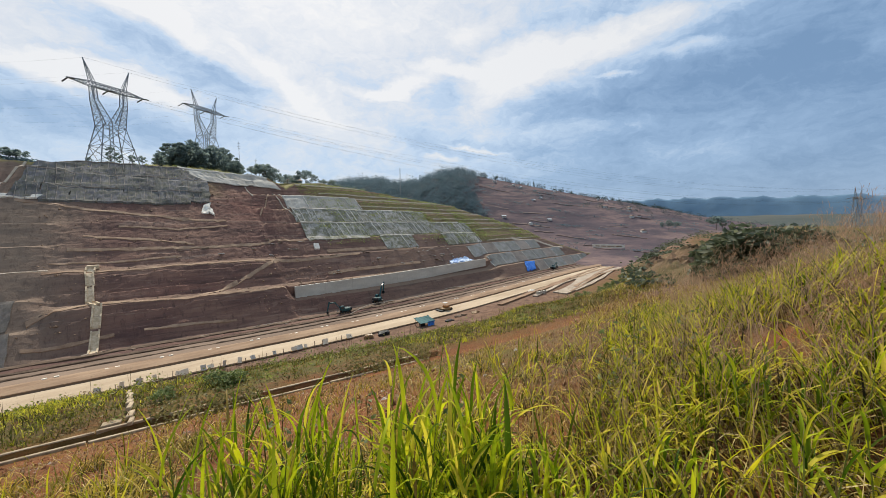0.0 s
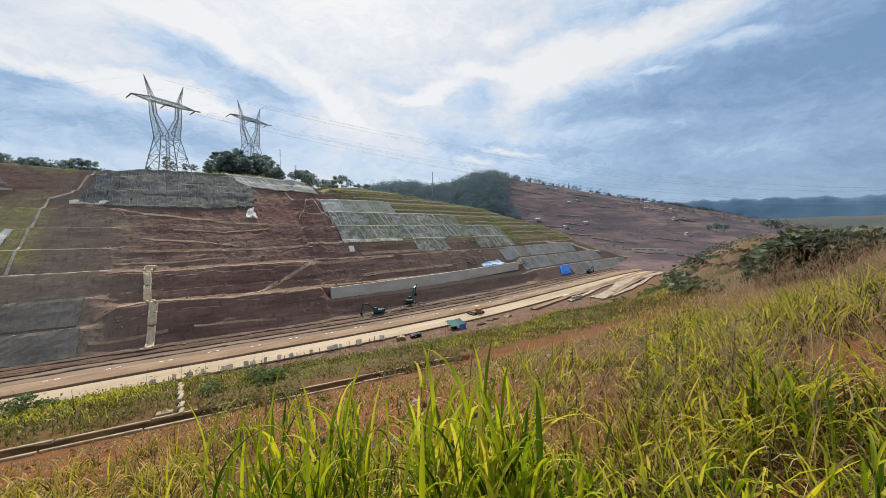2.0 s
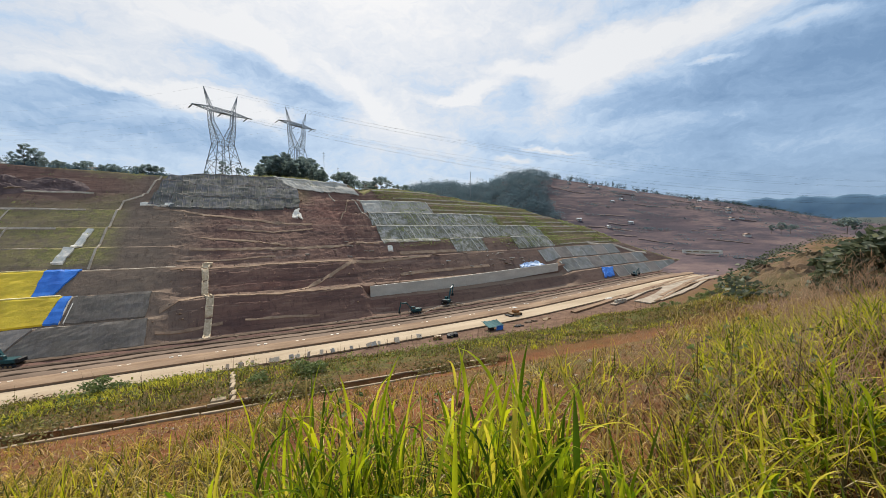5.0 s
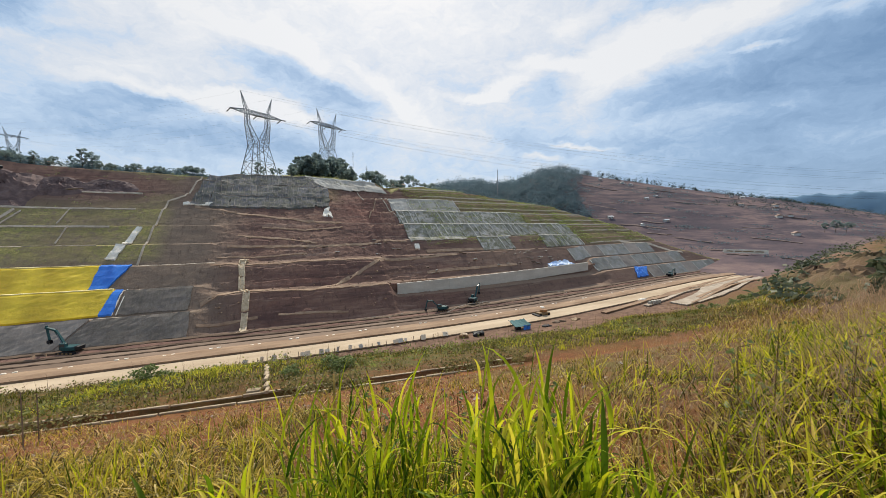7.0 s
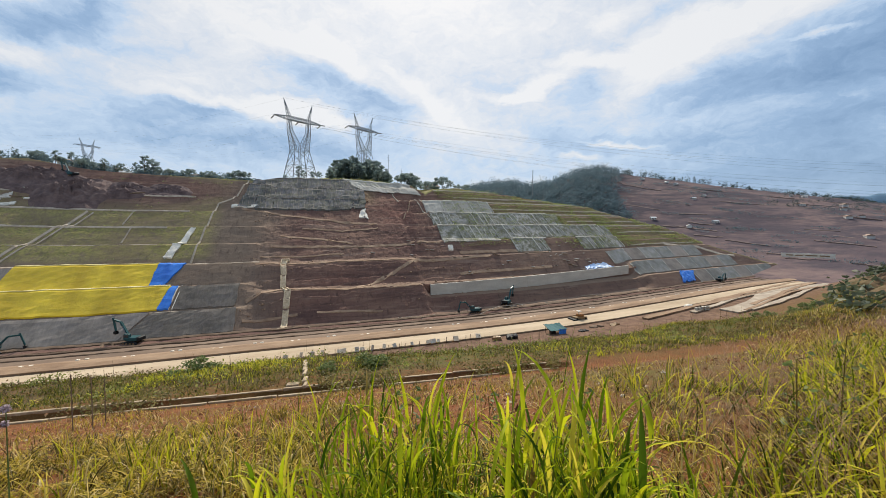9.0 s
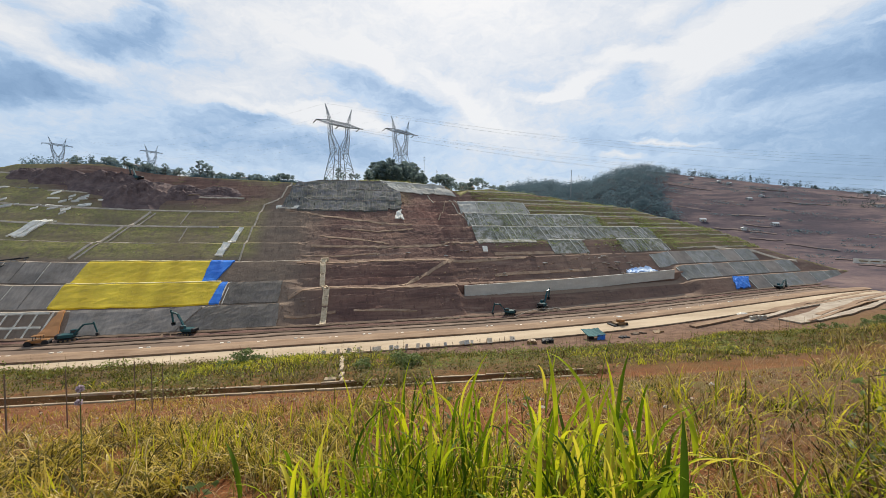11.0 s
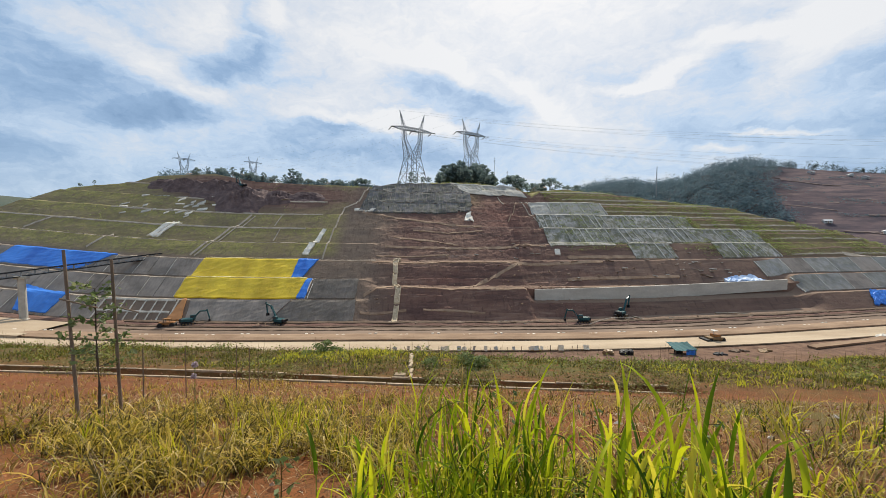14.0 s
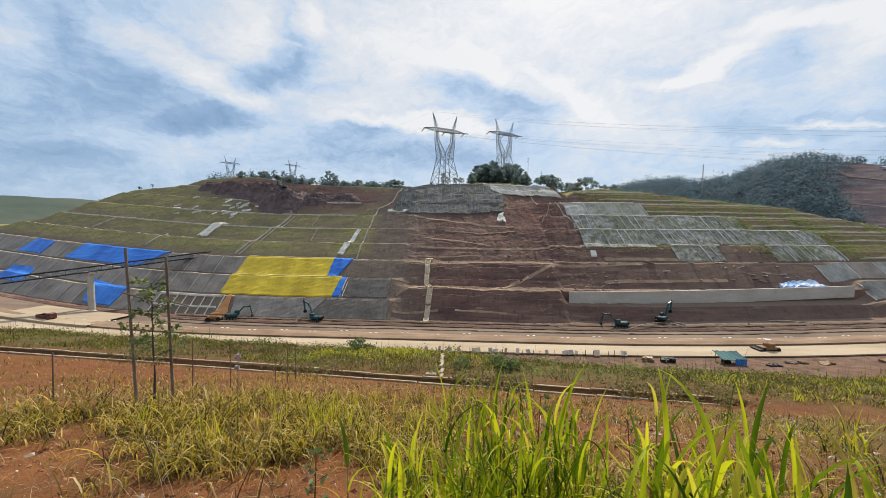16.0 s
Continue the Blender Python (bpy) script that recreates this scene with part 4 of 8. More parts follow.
# ---- panels above ----
def upper_panels():
    top = thing("mesh_slope", label="grey sprayed mesh face under the pylons, streaked and stained", category="slope panel")
    for k, (lo, hi, xa, xb) in enumerate(((51.4, 58.45, -23.6, 29.6), (58.5, 65.8, -22.4, 30.4), (65.85, 72.6, -20.6, 27.0))):
        n = 8
        for i in range(n):
            x0, x1 = xa + (xb - xa) * i / n, xa + (xb - xa) * (i + 1) / n + 0.02
            cut = 4.4 if i == n - 1 and k == 2 else (-0.8 if i == n - 1 and k == 0 else 0.0)
            low = lo + (1.2 if i in (0, n - 1) and k == 0 else 0.0)
            drape("panel", [(x0, low), (x1, low), (x1 - cut, hi + 0.1), (x0 + (1.4 if i == 0 else 0), hi + 0.1)], M_MESH, top, lift=0.6, nx=8, ns=6, wave=0.35, seed=x0 + k, hem=0.7, ragged=0.9 if (k == 0 or i in (0, n - 1)) else 0.1)
        for x in np.arange(xa + 1.5, xb - 2.5, 2.2):
            ribbon("rib", [(x + 0.8 * noise.noise(Vector((x, k, 0.5))), lo + 0.4), (x, hi)], 0.09, M_SHEET, top, lift=0.9, hem=0.6)
        ribbon("beam", [(xa + 1 + (xb - xa - 3) * i / 9, hi - 0.4 + 0.4 * noise.noise(Vector((i, k, 4.0)))) for i in range(10)], 0.3, M_DARK, top, lift=0.9, hem=0.6)
    face = thing("concrete_face", label="pale smooth concrete face along the top of the cutting", category="slope panel")
    for i in range(5):
        f, g = i / 5, (i + 0.985) / 5
        drape("panel", [(29.5 + 33.5 * f, 65.4 - 3.6 * f), (29.5 + 33.5 * g, 65.4 - 3.6 * g), (20 + 38 * g, 72.4 - 3.0 * g), (20 + 38 * f, 72.4 - 3.0 * f)], M_SHOT, face, lift=0.75, nx=6, ns=5, seed=f)
    ribbon("coping", [(20, 72.7), (40, 71.2), (58.4, 69.6)], 0.7, M_CONC, face, lift=0.95)
    grid = thing("grid_slope", label="grey grid-framed slope panels with weeds growing through", category="slope panel")
    rows = ((6, 62, 106), (5, 63, 150), (4, 64, 181), (3, 103, 130), (3, 149, 182))
    for k, (b, x0, x1) in enumerate(rows):
        lo, hi = FACE[b]
        for x in np.arange(x0, x1 - 6, 10.9):
            foot = lo - 3.0 if b == 4 and x < 96 else lo
            drape("panel", [(x, foot), (x + 10.8, foot), (x + 10.8, hi), (x, hi)], M_GRID if b < 6 else M_SHOT, grid, lift=0.3, nx=8, ns=6, wave=0.3, seed=x + k, hem=0.4, ragged=0.25)
        for x in np.arange(x0, x1 + 1, 3.63):
            if noise.noise(Vector((x * 0.21, k * 2.7, 1.3))) < -0.02:
                continue
            x = x + 0.9 * noise.noise(Vector((x, k, 0.2)))
            ribbon("rib", [(x + 1.0 + 1.4 * noise.noise(Vector((x * 0.3, k, 6.2))), lo), (x, hi)], 0.28 + 0.22 * ((int(x) * 7 + k) % 3 == 0), M_RIB, grid, lift=0.72, hem=0.6)
        ribbon("beam", [(x, hi + 0.2) for x in np.arange(x0, x1, 8.0)], 0.45, M_RIB, grid, lift=0.66, hem=0.5)
    for i, (s, xa, xb) in enumerate(((27.0, 190, 258), (29.6, 190, 262), (32.4, 188, 258), (36.2, 190, 255), (38.6, 186, 250), (41.0, 184, 246), (44.8, 156, 240), (47.4, 154, 236), (49.8, 150, 230), (53.2, 104, 226), (55.9, 100, 220), (58.2, 96, 214), (61.6, 84, 205), (64.2, 78, 195))):
        tagged(ribbon("terrace_edge", [(x, s + 0.5 * noise.noise(Vector((x * 0.06, s, 0)))) for x in np.arange(xa, xb, 7.0)], 0.5, M_TRACK if i % 3 else M_DRAIN, lift=0.3, wave=0.8), "narrow bare earth edge between green terraces", "terrace edge", "terrace edges", kind="structure")
    low = thing("panel_slope", label="smooth grey slope panels above the road's bend", category="slope panel")
    for b, x0, x1 in ((2, 163, 245), (1, 172, 262), (0, 215, 290)):
        lo, hi = FACE[b]
        for i, x in enumerate(np.arange(x0, x1, 14.0)):
            drape("panel", [(x, lo), (x + 13.6, lo), (x + 13.6, hi), (x, hi)], M_LOWPANEL if (i + b) % 3 else M_SHEET, low, lift=0.35, nx=6, ns=4, wave=0.1, seed=x)
            ribbon("rib", [(x - 0.2, lo), (x - 0.2, hi)], 0.4, M_RIB, low, lift=0.5)
    tagged(drape("blue_tarp", [(198, 1.2), (210, 0.9), (215, 5.4), (203, 6.2)], M_BLUE, lift=0.7, nx=20, ns=10, wave=0.9, seed=4, hem=0.6, ragged=1.3), "crumpled blue tarpaulin at the foot of the panels", "tarpaulin")


upper_panels()


# ---- retaining wall ----
M_WALL = two_tone("wall_concrete", (0.42, 0.39, 0.345), (0.55, 0.52, 0.46), 0.12, 1.5, 0.9, 0.2, 0.02, squash=(0.6, 0.6, 2.0))


def retaining_wall():
    wall = thing("retaining_wall", label="long pale concrete retaining wall on the earth bank", category="wall")
    xs = np.arange(50, 166, 11.6)
    for xa in xs:
        xb = xa + 11.57
        bm = bmesh.new()
        vs = []
        for x in (xa, xb):
            s = 10.6 + 1.0 * (x - 50) / 116
            zb, h = 5.6 + 2.6 * (x - 50) / 116, 4.3 - 0.9 * (x - 50) / 116
            for ds, z in ((0, zb - 1), (0, zb + h), (0.7, zb + h), (0.7, zb - 1)):
                p = hill_pt(x, s + ds)
                p.z = z
                vs.append(bm.verts.new(p))
        for i in range(4):
            bm.faces.new((vs[i], vs[(i + 1) % 4], vs[4 + (i + 1) % 4], vs[4 + i]))
        bm.faces.new(vs[3::-1])
        bm.faces.new(vs[4:])
        bmesh.ops.recalc_face_normals(bm, faces=bm.faces)
        part("wall_panel", bm, M_WALL, wall)
    tagged(drape("blue_white_tarp", [(136, 12.4), (156, 12.2), (155, 17), (138, 16)], tarp_material("faded_tarpaulin", (0.06, 0.24, 0.62), (0.62, 0.68, 0.74), 0.3), lift=1.1, nx=18, ns=6, wave=1.0, seed=11, hem=1.2, ragged=1.0), "crumpled blue and white tarpaulin heap behind the wall", "tarpaulin")


retaining_wall()


# ---- white slabs and scattered planks on the terraces ----
def slabs():
    for cs, lab in (
        ([(-42.3, 27.0), (-39.8, 27.0), (-38.2, 31.8), (-40.7, 31.8)], "white sheet lying on an earth face"),
        ([(-39.6, 32.4), (-37.6, 32.4), (-35.6, 39.6), (-37.4, 39.6)], "pale concrete slab on an earth face"),
        ([(-114, 34.6), (-111.2, 34.6), (-105.5, 43.2), (-108.2, 43.2)], "white sheet strips on a grassy terrace"),
        ([(-110.6, 34.8), (-108.8, 34.8), (-103.5, 42.6), (-105.0, 42.6)], "white sheet strips on a grassy terrace"),
        ([(26.0, 47.0), (28.2, 46.6), (29.6, 51.5), (27.0, 51.0)], "heap of white rags and sacks on red earth"),
        ([(28.6, 46.8), (30.4, 46.2), (30.0, 49.0), (29.0, 49.5)], "heap of white rags and sacks on red earth"),
        ([(64.5, 27.5), (67, 27.3), (67.4, 29.2), (65, 29.4)], "small white heap on red earth"),
        ([(-26, 52.6), (-14, 52.2), (-14, 53.1), (-26, 53.4)], "pale slab strip under the mesh face"),
    ):
        tagged(drape("white_sheet", cs, M_WHITE, lift=0.45, nx=9, ns=9, wave=0.5, seed=cs[0][0], hem=0.5, ragged=0.7), lab, "sheet", "white sheets")
    rng = random.Random(5)
    pile = thing("plank_heap", label="scattered white planks and boards over the terraces", category="planks")
    for i in range(38):
        x, s = rng.uniform(-150, -97), rng.uniform(45, 59)
        if rng.random() < 0.5:
            x, s = rng.gauss(-106, 7), rng.gauss(53, 3.2)
        a = 0.4 + rng.uniform(-0.35, 0.35)
        ln = rng.uniform(1.4, 5)
        ribbon("plank", [(x, s), (x + ln * math.cos(a), s + 0.6 * ln * math.sin(a))], rng.uniform(0.3, 0.95), M_RIB if i % 4 else M_WHITE, pile, lift=0.4, hem=0.3)


slabs()


# ---- foliage ----
def leaf_material(name, stops, share=0.4, rough=0.55, mottle=0.8):
    m = Mat(name, rough, spec=0.3)
    c = m.ramp(m.island(), *stops)
    c = m.mix(m.math("MULTIPLY", m.ramp(m.noise(mottle, 3, 0.6), (0.3, 0.0), (0.7, 1.0)), 0.5), c, tuple(0.45 * v for v in stops[0][1]))
    m.color(c)
    return m.leafy(c, share).m


# Leaf colours lifted towards blue-grey, so distance haze sits in them.
M_HAZED_LEAF = leaf_material("hazed_tree_leaves", ((0.0, (0.15, 0.215, 0.225)), (0.6, (0.23, 0.295, 0.28)), (1.0, (0.31, 0.37, 0.30))), 0.72)
M_SHRUB = leaf_material("shrub_leaves", ((0.0, (0.105, 0.150, 0.045)), (0.6, (0.20, 0.26, 0.085)), (1.0, (0.34, 0.36, 0.17))), 0.45)
# Woods and scrub greens carry a blue-grey haze tint in their colour.
M_HAZED_WOODS = leaf_material("far_woods", ((0.0, (0.088, 0.142, 0.175)), (0.5, (0.132, 0.200, 0.235)), (1.0, (0.175, 0.245, 0.265))), 0.58, 0.55, 0.09)
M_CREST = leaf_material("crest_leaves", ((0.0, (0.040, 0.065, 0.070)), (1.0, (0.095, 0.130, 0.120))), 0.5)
M_BARK = two_tone("bark", (0.085, 0.065, 0.048), (0.15, 0.12, 0.09), 3.0, 20, 0.95, 0.7, 0.03)


def raw_mesh(name, verts, loops, counts, material, smooth=False):
    """A mesh straight from arrays."""
    me = bpy.data.meshes.new(name)
    me.vertices.add(len(verts))
    me.vertices.foreach_set("co", np.asarray(verts, dtype=np.float32).ravel())
    me.loops.add(len(loops))
    me.loops.foreach_set("vertex_index", np.asarray(loops, dtype=np.int32))
    me.polygons.add(len(counts))
    starts = np.concatenate([[0], np.cumsum(counts)[:-1]]).astype(np.int32)
    me.polygons.foreach_set("loop_start", starts)
    me.polygons.foreach_set("loop_total", np.asarray(counts, dtype=np.int32))
    if smooth:
        me.polygons.foreach_set("use_smooth", np.ones(len(counts), dtype=bool))
    me.update(calc_edges=True)
    me.materials.append(material)
    return me


def leaf_cloud(rng, centres, size, flat=0.5):
    """Folded leaf sprays at the given centres: two triangles meeting at a midrib."""
    n = len(centres)
    a = rng.normal(size=(n, 3))
    a[:, 2] *= flat
    a /= np.linalg.norm(a, axis=1)[:, None]
    b = np.cross(a, rng.normal(size=(n, 3)))
    b /= np.linalg.norm(b, axis=1)[:, None]
    c = np.cross(a, b)
    s = (size * rng.uniform(0.6, 1.3, n))[:, None]
    v = np.stack([centres - a * s, centres + b * s * 0.55 + c * s * 0.2, centres + a * s, centres - b * s * 0.55 + c * s * 0.2], 1).reshape(-1, 3)
    i = np.arange(n)[:, None] * 4
    loops = np.concatenate([i, i + 1, i + 2, i, i + 2, i + 3], 1).ravel()
    return v, loops, np.full(2 * n, 3)


def make_tree(name, seed, height, spread, leaves, leaf, label, material=None, trunk_share=0.4, tufts=11, category="tree"):
    rng = np.random.default_rng(seed)
    r = random.Random(seed)
    tree = thing(name, label=label, category=category)
    bm = bmesh.new()
    p = Vector((0, 0, -0.3))
    top = Vector((r.uniform(-0.04, 0.04) * height, r.uniform(-0.04, 0.04) * height, height * 0.8))
    for i in range(5):
        q = Vector((0, 0, -0.3)).lerp(top, (i + 1) / 5) + Vector((r.uniform(-1, 1), r.uniform(-1, 1), 0)) * 0.015 * height
        add_rod(bm, p, q, height * 0.022 * (1 - i / 6), height * 0.022 * (1 - (i + 1) / 6), 7)
        p = q
    heads = []
    for k in range(tufts):
        h = trunk_share + (1 - trunk_share) * (k + 0.6) / tufts
        ang = k * 2.4 + r.uniform(-0.4, 0.4)
        reach = spread * (0.25 + 0.75 * math.sin(math.pi * min(1, max(0.05, (h - trunk_share) / (1 - trunk_share) * 0.85 + 0.12)))) * r.uniform(0.55, 1.0)
        base = Vector((0, 0, -0.3)).lerp(top, min(1, h * 0.85))
        tip = Vector((math.cos(ang) * reach, math.sin(ang) * reach, height * min(0.97, h)))
        add_rod(bm, base, tip, height * 0.008, height * 0.003, 5)
        heads.append((tip, spread * r.uniform(0.30, 0.5)))
    part("trunk", bm, M_BARK, tree)
    pts = []
    for tip, rad in heads:
        n = leaves // tufts
        d = rng.normal(size=(n, 3))
        d /= np.linalg.norm(d, axis=1)[:, None]
        rr = rad * rng.uniform(0.35, 1.05, n)[:, None]
        pts.append(np.array(tip) + d * rr * np.array([1, 1, 0.62]))
    v, l, c = leaf_cloud(rng, np.concatenate(pts), leaf)
    me = raw_mesh("crown", v, l, c, material or M_HAZED_LEAF)
    cr = new("crown", me)
    cr.parent = tree
    return tree


def place_tree(src, at, scale, turn):
    ob = copy_thing(src, pose(*at, 0, 0, turn))
    ob.scale = (scale, scale, scale)
    return ob


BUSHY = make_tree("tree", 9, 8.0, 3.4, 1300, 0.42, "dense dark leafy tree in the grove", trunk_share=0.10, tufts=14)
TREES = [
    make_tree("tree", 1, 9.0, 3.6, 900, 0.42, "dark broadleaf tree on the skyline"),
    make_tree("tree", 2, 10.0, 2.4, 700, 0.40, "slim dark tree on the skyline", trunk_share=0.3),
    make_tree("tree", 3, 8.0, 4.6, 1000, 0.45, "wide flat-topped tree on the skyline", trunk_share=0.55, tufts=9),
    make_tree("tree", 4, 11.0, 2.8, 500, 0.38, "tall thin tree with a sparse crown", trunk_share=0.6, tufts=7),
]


def plateau_z(x, y):
    """Height of the land behind the edge of the cutting."""
    best = None
    for k in range(3):
        # foot of (x, y) on the road's edge
        xf = x if best is None else best
        p, n = edge_at(xf)
        s = (x - p.x) * n.x + (y - p.y) * n.y
        best = xf + ((x - p.x) * n.y - (y - p.y) * n.x) * n.y
    p, n = edge_at(best)
    s = (x - p.x) * n.x + (y - p.y) * n.y - 3
    return hill_pt(best, max(0, min(s, 299))).z


def polar(az, dist):
    return dist * math.sin(radians(az)), dist * math.cos(radians(az))


def edge_dist(az):
    """How far off the edge of the plateau stands out against the sky."""
    best = (-9, 0)
    for k in range(60):
        dist = 140 + 2.5 * k
        x, y = polar(az, dist)
        best = max(best, ((plateau_z(x, y) - 32) / dist, dist))
    return best[1]


def skyline_trees():
    r = random.Random(12)
    used = [False] * 4

    def put(az, dist, size, kind=None):
        k = r.randrange(4) if kind is None else kind
        dist = edge_dist(az) + dist
        x, y = polar(az, dist)
        z = plateau_z(x, y) - 0.2
        h = (9.0, 10.0, 8.0, 11.0)[k]
        sc = size / h
        if not used[k]:
            used[k] = True
            TREES[k].matrix_world = pose(x, y, z, 0, 0, r.uniform(0, 360))
            TREES[k].scale = (sc, sc, sc)
        else:
            place_tree(TREES[k], (x, y, z), sc, r.uniform(0, 360))

    # the grove round the second pylon
    for i in range(40):
        az = 6.4 + 9.0 * i / 39
        x, y = polar(az + r.uniform(-0.3, 0.3), r.uniform(222, 262))
        z, sc = plateau_z(x, y) - 0.4, r.uniform(0.85, 1.3) * (1.15 if 7.5 < az < 13.5 else 0.75)
        m = pose(x, y, z, 0, 0, r.uniform(0, 360))
        if i == 0:
            BUSHY.matrix_world = m
            BUSHY.scale = (sc, sc, sc)
        else:
            copy_thing(BUSHY, m).scale = (sc, sc, sc * r.uniform(0.9, 1.15))
    for az, sz, k in ((6.8, 10, 3), (14.4, 14, 1), (9.3, 11.5, 2), (12.4, 11, 0)):
        put(az, r.uniform(10, 25), sz, k)
    # along the edge to the right
    for az, sz in ((16.6, 6), (17.6, 8), (18.4, 9.5), (19.3, 8.5), (20.2, 6.5), (21.2, 5), (22.3, 5), (23.6, 7.5), (25.0, 4.5), (26.2, 4), (27.4, 4.5)):
        put(az, r.uniform(2, 14), sz)
    # small trees at the first pylon's foot, and to its left
    for az, sz, k in ((2.0, 7, 1), (2.7, 5.5, 1), (3.9, 4, 0), (0.2, 3, 0), (4.8, 4, 0), (-5.0, 4.5, 2), (-5.8, 5, 2), (-6.4, 3.5, 0), (-8.5, 3, 0), (-10, 3, 0), (-12, 3.5, 0)):
        put(az, r.uniform(2, 8), sz, k)
    for az, sz in ((-15.0, 7.5), (-15.8, 8.5), (-16.6, 6), (-18, 5), (-19.4, 6), (-21, 5), (-22, 6.5), (-23.2, 6), (-24.4, 5), (-26, 4.5), (-27.2, 5.5), (-30.5, 3.5), (-31.4, 4), (-13.6, 4.5), (-37.0, 3.5), (-38.2, 2.5)):
        put(az, r.uniform(3, 12), sz)
    for i in range(60):
        put(r.uniform(-28, -6), r.uniform(0, 22), r.uniform(1.8, 4.2), r.choice((0, 2)))
    for i in range(26):
        put(r.uniform(15, 32), r.uniform(2, 14), r.uniform(1.6, 3.4), r.choice((0, 2)))


skyline_trees()


def skyline_scrub():
    """A ragged line of bushes along the top of the left terraces."""
    rng = np.random.default_rng(29)
    pts = []
    for _ in range(900):
        az = rng.uniform(-31, -4)
        if az < -14 and noise.noise(Vector((az * 0.9, 3.3, 0.7))) + rng.uniform(-0.35, 0.35) < 0.0:
            continue
        x, y = polar(az, edge_dist(az) + rng.uniform(3, 30))
        h = rng.uniform(0.6, 4.4) * (0.55 if az > -14 else 1) * (1.5 if rng.random() < 0.15 else 1)
        k = rng.integers(20, 44)
        q = rng.normal(size=(k, 3)) * np.array([1.0, 1.0, 0.0])
        q[:, 2] = rng.uniform(0, h, k)
        pts.append(np.array([x, y, plateau_z(x, y)]) + q)
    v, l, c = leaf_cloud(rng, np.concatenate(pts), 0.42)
    tagged(new("skyline_scrub", raw_mesh("skyline_scrub", v, l, c, M_HAZED_WOODS)), "ragged bushes along the hilltop, tinted grey-green for haze", "scrub", kind="stuff")


skyline_scrub()


def far_height(az, dist):
    rc, zc = crest_far(az)
    f = (dist - 330) / (rc - 330)
    return -2 + (zc + 2) * float(sstep(-0.25, 1.15, f)) / float(sstep(-0.25, 1.15, 1.0)) if f <= 1 else zc - (f - 1) * (zc + 2) * 0.5


def far_woods():
    """The wooded top and flank of the far hill, and trees along its crest."""
    rng = np.random.default_rng(8)
    pts = []

    def crown(az, dist, rad, high, n, lift=0.0):
        x, y = polar(az, dist)
        z = far_height(az, dist) + high * 0.45 + lift
        d = rng.normal(size=(n, 3))
        d /= np.linalg.norm(d, axis=1)[:, None]
        pts.append(np.array([x, y, z]) + d * rng.uniform(0.4, 1.05, n)[:, None] * np.array([rad, rad, high * 0.55]))

    for _ in range(2300):
        az = rng.uniform(26, 53)
        rc = crest_far(az)[0]
        f = rng.uniform(0.22, 1.02)
        # the woods end raggedly on the cleared side
        if az > 48.0 + 3.0 * (1 - f) + rng.normal() * 1.3:
            continue
        crown(az, 330 + (rc - 330) * f, rng.uniform(3.5, 7.5), rng.uniform(7, 14) * (1.4 if rng.random() < 0.08 else 1), 60)
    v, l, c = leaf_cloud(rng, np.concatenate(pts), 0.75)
    tagged(new("far_woods", raw_mesh("far_woods", v, l, c, M_HAZED_WOODS)), "hazy wooded hilltop with rounded crowns", "woods", kind="stuff")
    pts.clear()
    for _ in range(190):
        az = rng.uniform(45, 77)
        rc = crest_far(az)[0]
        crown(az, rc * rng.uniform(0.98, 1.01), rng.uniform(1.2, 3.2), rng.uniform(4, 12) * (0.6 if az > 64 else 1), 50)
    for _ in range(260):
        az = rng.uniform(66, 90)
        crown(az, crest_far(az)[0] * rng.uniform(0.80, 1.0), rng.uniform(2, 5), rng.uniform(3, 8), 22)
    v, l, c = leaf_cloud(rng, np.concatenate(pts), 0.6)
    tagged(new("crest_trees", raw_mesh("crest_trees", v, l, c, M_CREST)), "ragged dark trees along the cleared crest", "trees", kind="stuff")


far_woods()


# ---- cleared ground, tracks and huts on the far hill ----
M_HUT = two_tone("pale_hut_wall", (0.45, 0.44, 0.42), (0.60, 0.59, 0.56), 0.5, 3, 0.8, 0.2, 0.02)
M_ROOF = two_tone("rust_roof", (0.24, 0.15, 0.11), (0.36, 0.28, 0.23), 0.7, 5, 0.7, 0.3, 0.03)
M_TIN = two_tone("tin_roof", (0.45, 0.46, 0.47), (0.60, 0.61, 0.62), 0.7, 5, 0.45, 0.2, 0.02, metal=0.4)
M_GLASS_DARK = two_tone("dark_opening", (0.02, 0.02, 0.022), (0.035, 0.035, 0.04), 1.0, 8, 0.4, 0.0)


def make_house(name, w, d, h, roof, label):
    house = thing(name, label=label, category="house")
    bm = bmesh.new()
    add_box(bm, (w, d, h), pose(0, 0, h / 2))
    part("wall", bm, M_HUT, house)
    bm = bmesh.new()
    o = 0.5
    a = [bm.verts.new((x, y, h - 0.1)) for x, y in ((-w / 2 - o, -d / 2 - o), (w / 2 + o, -d / 2 - o), (w / 2 + o, d / 2 + o), (-w / 2 - o, d / 2 + o))]
    r0, r1 = bm.verts.new((-w / 2 - o, 0, h + d * 0.28)), bm.verts.new((w / 2 + o, 0, h + d * 0.28))
    for f in ((a[0], a[1], r1, r0), (a[2], a[3], r0, r1), (a[1], a[2], r1), (a[3], a[0], r0), (a[3], a[2], a[1], a[0])):
        bm.faces.new(f)
    part("roof", bm, roof, house)
    for x in (-w * 0.28, w * 0.28):
        bm = bmesh.new()
        add_box(bm, (1.1, 0.08, 1.1), pose(x, -d / 2 - 0.03, h * 0.55), 0.02)
        part("window", bm, M_GLASS_DARK, house)
    bm = bmesh.new()
    add_box(bm, (0.95, 0.08, 2.0), pose(0, -d / 2 - 0.03, 1.0), 0.02)
    part("door", bm, M_ROOF, house)
    return house


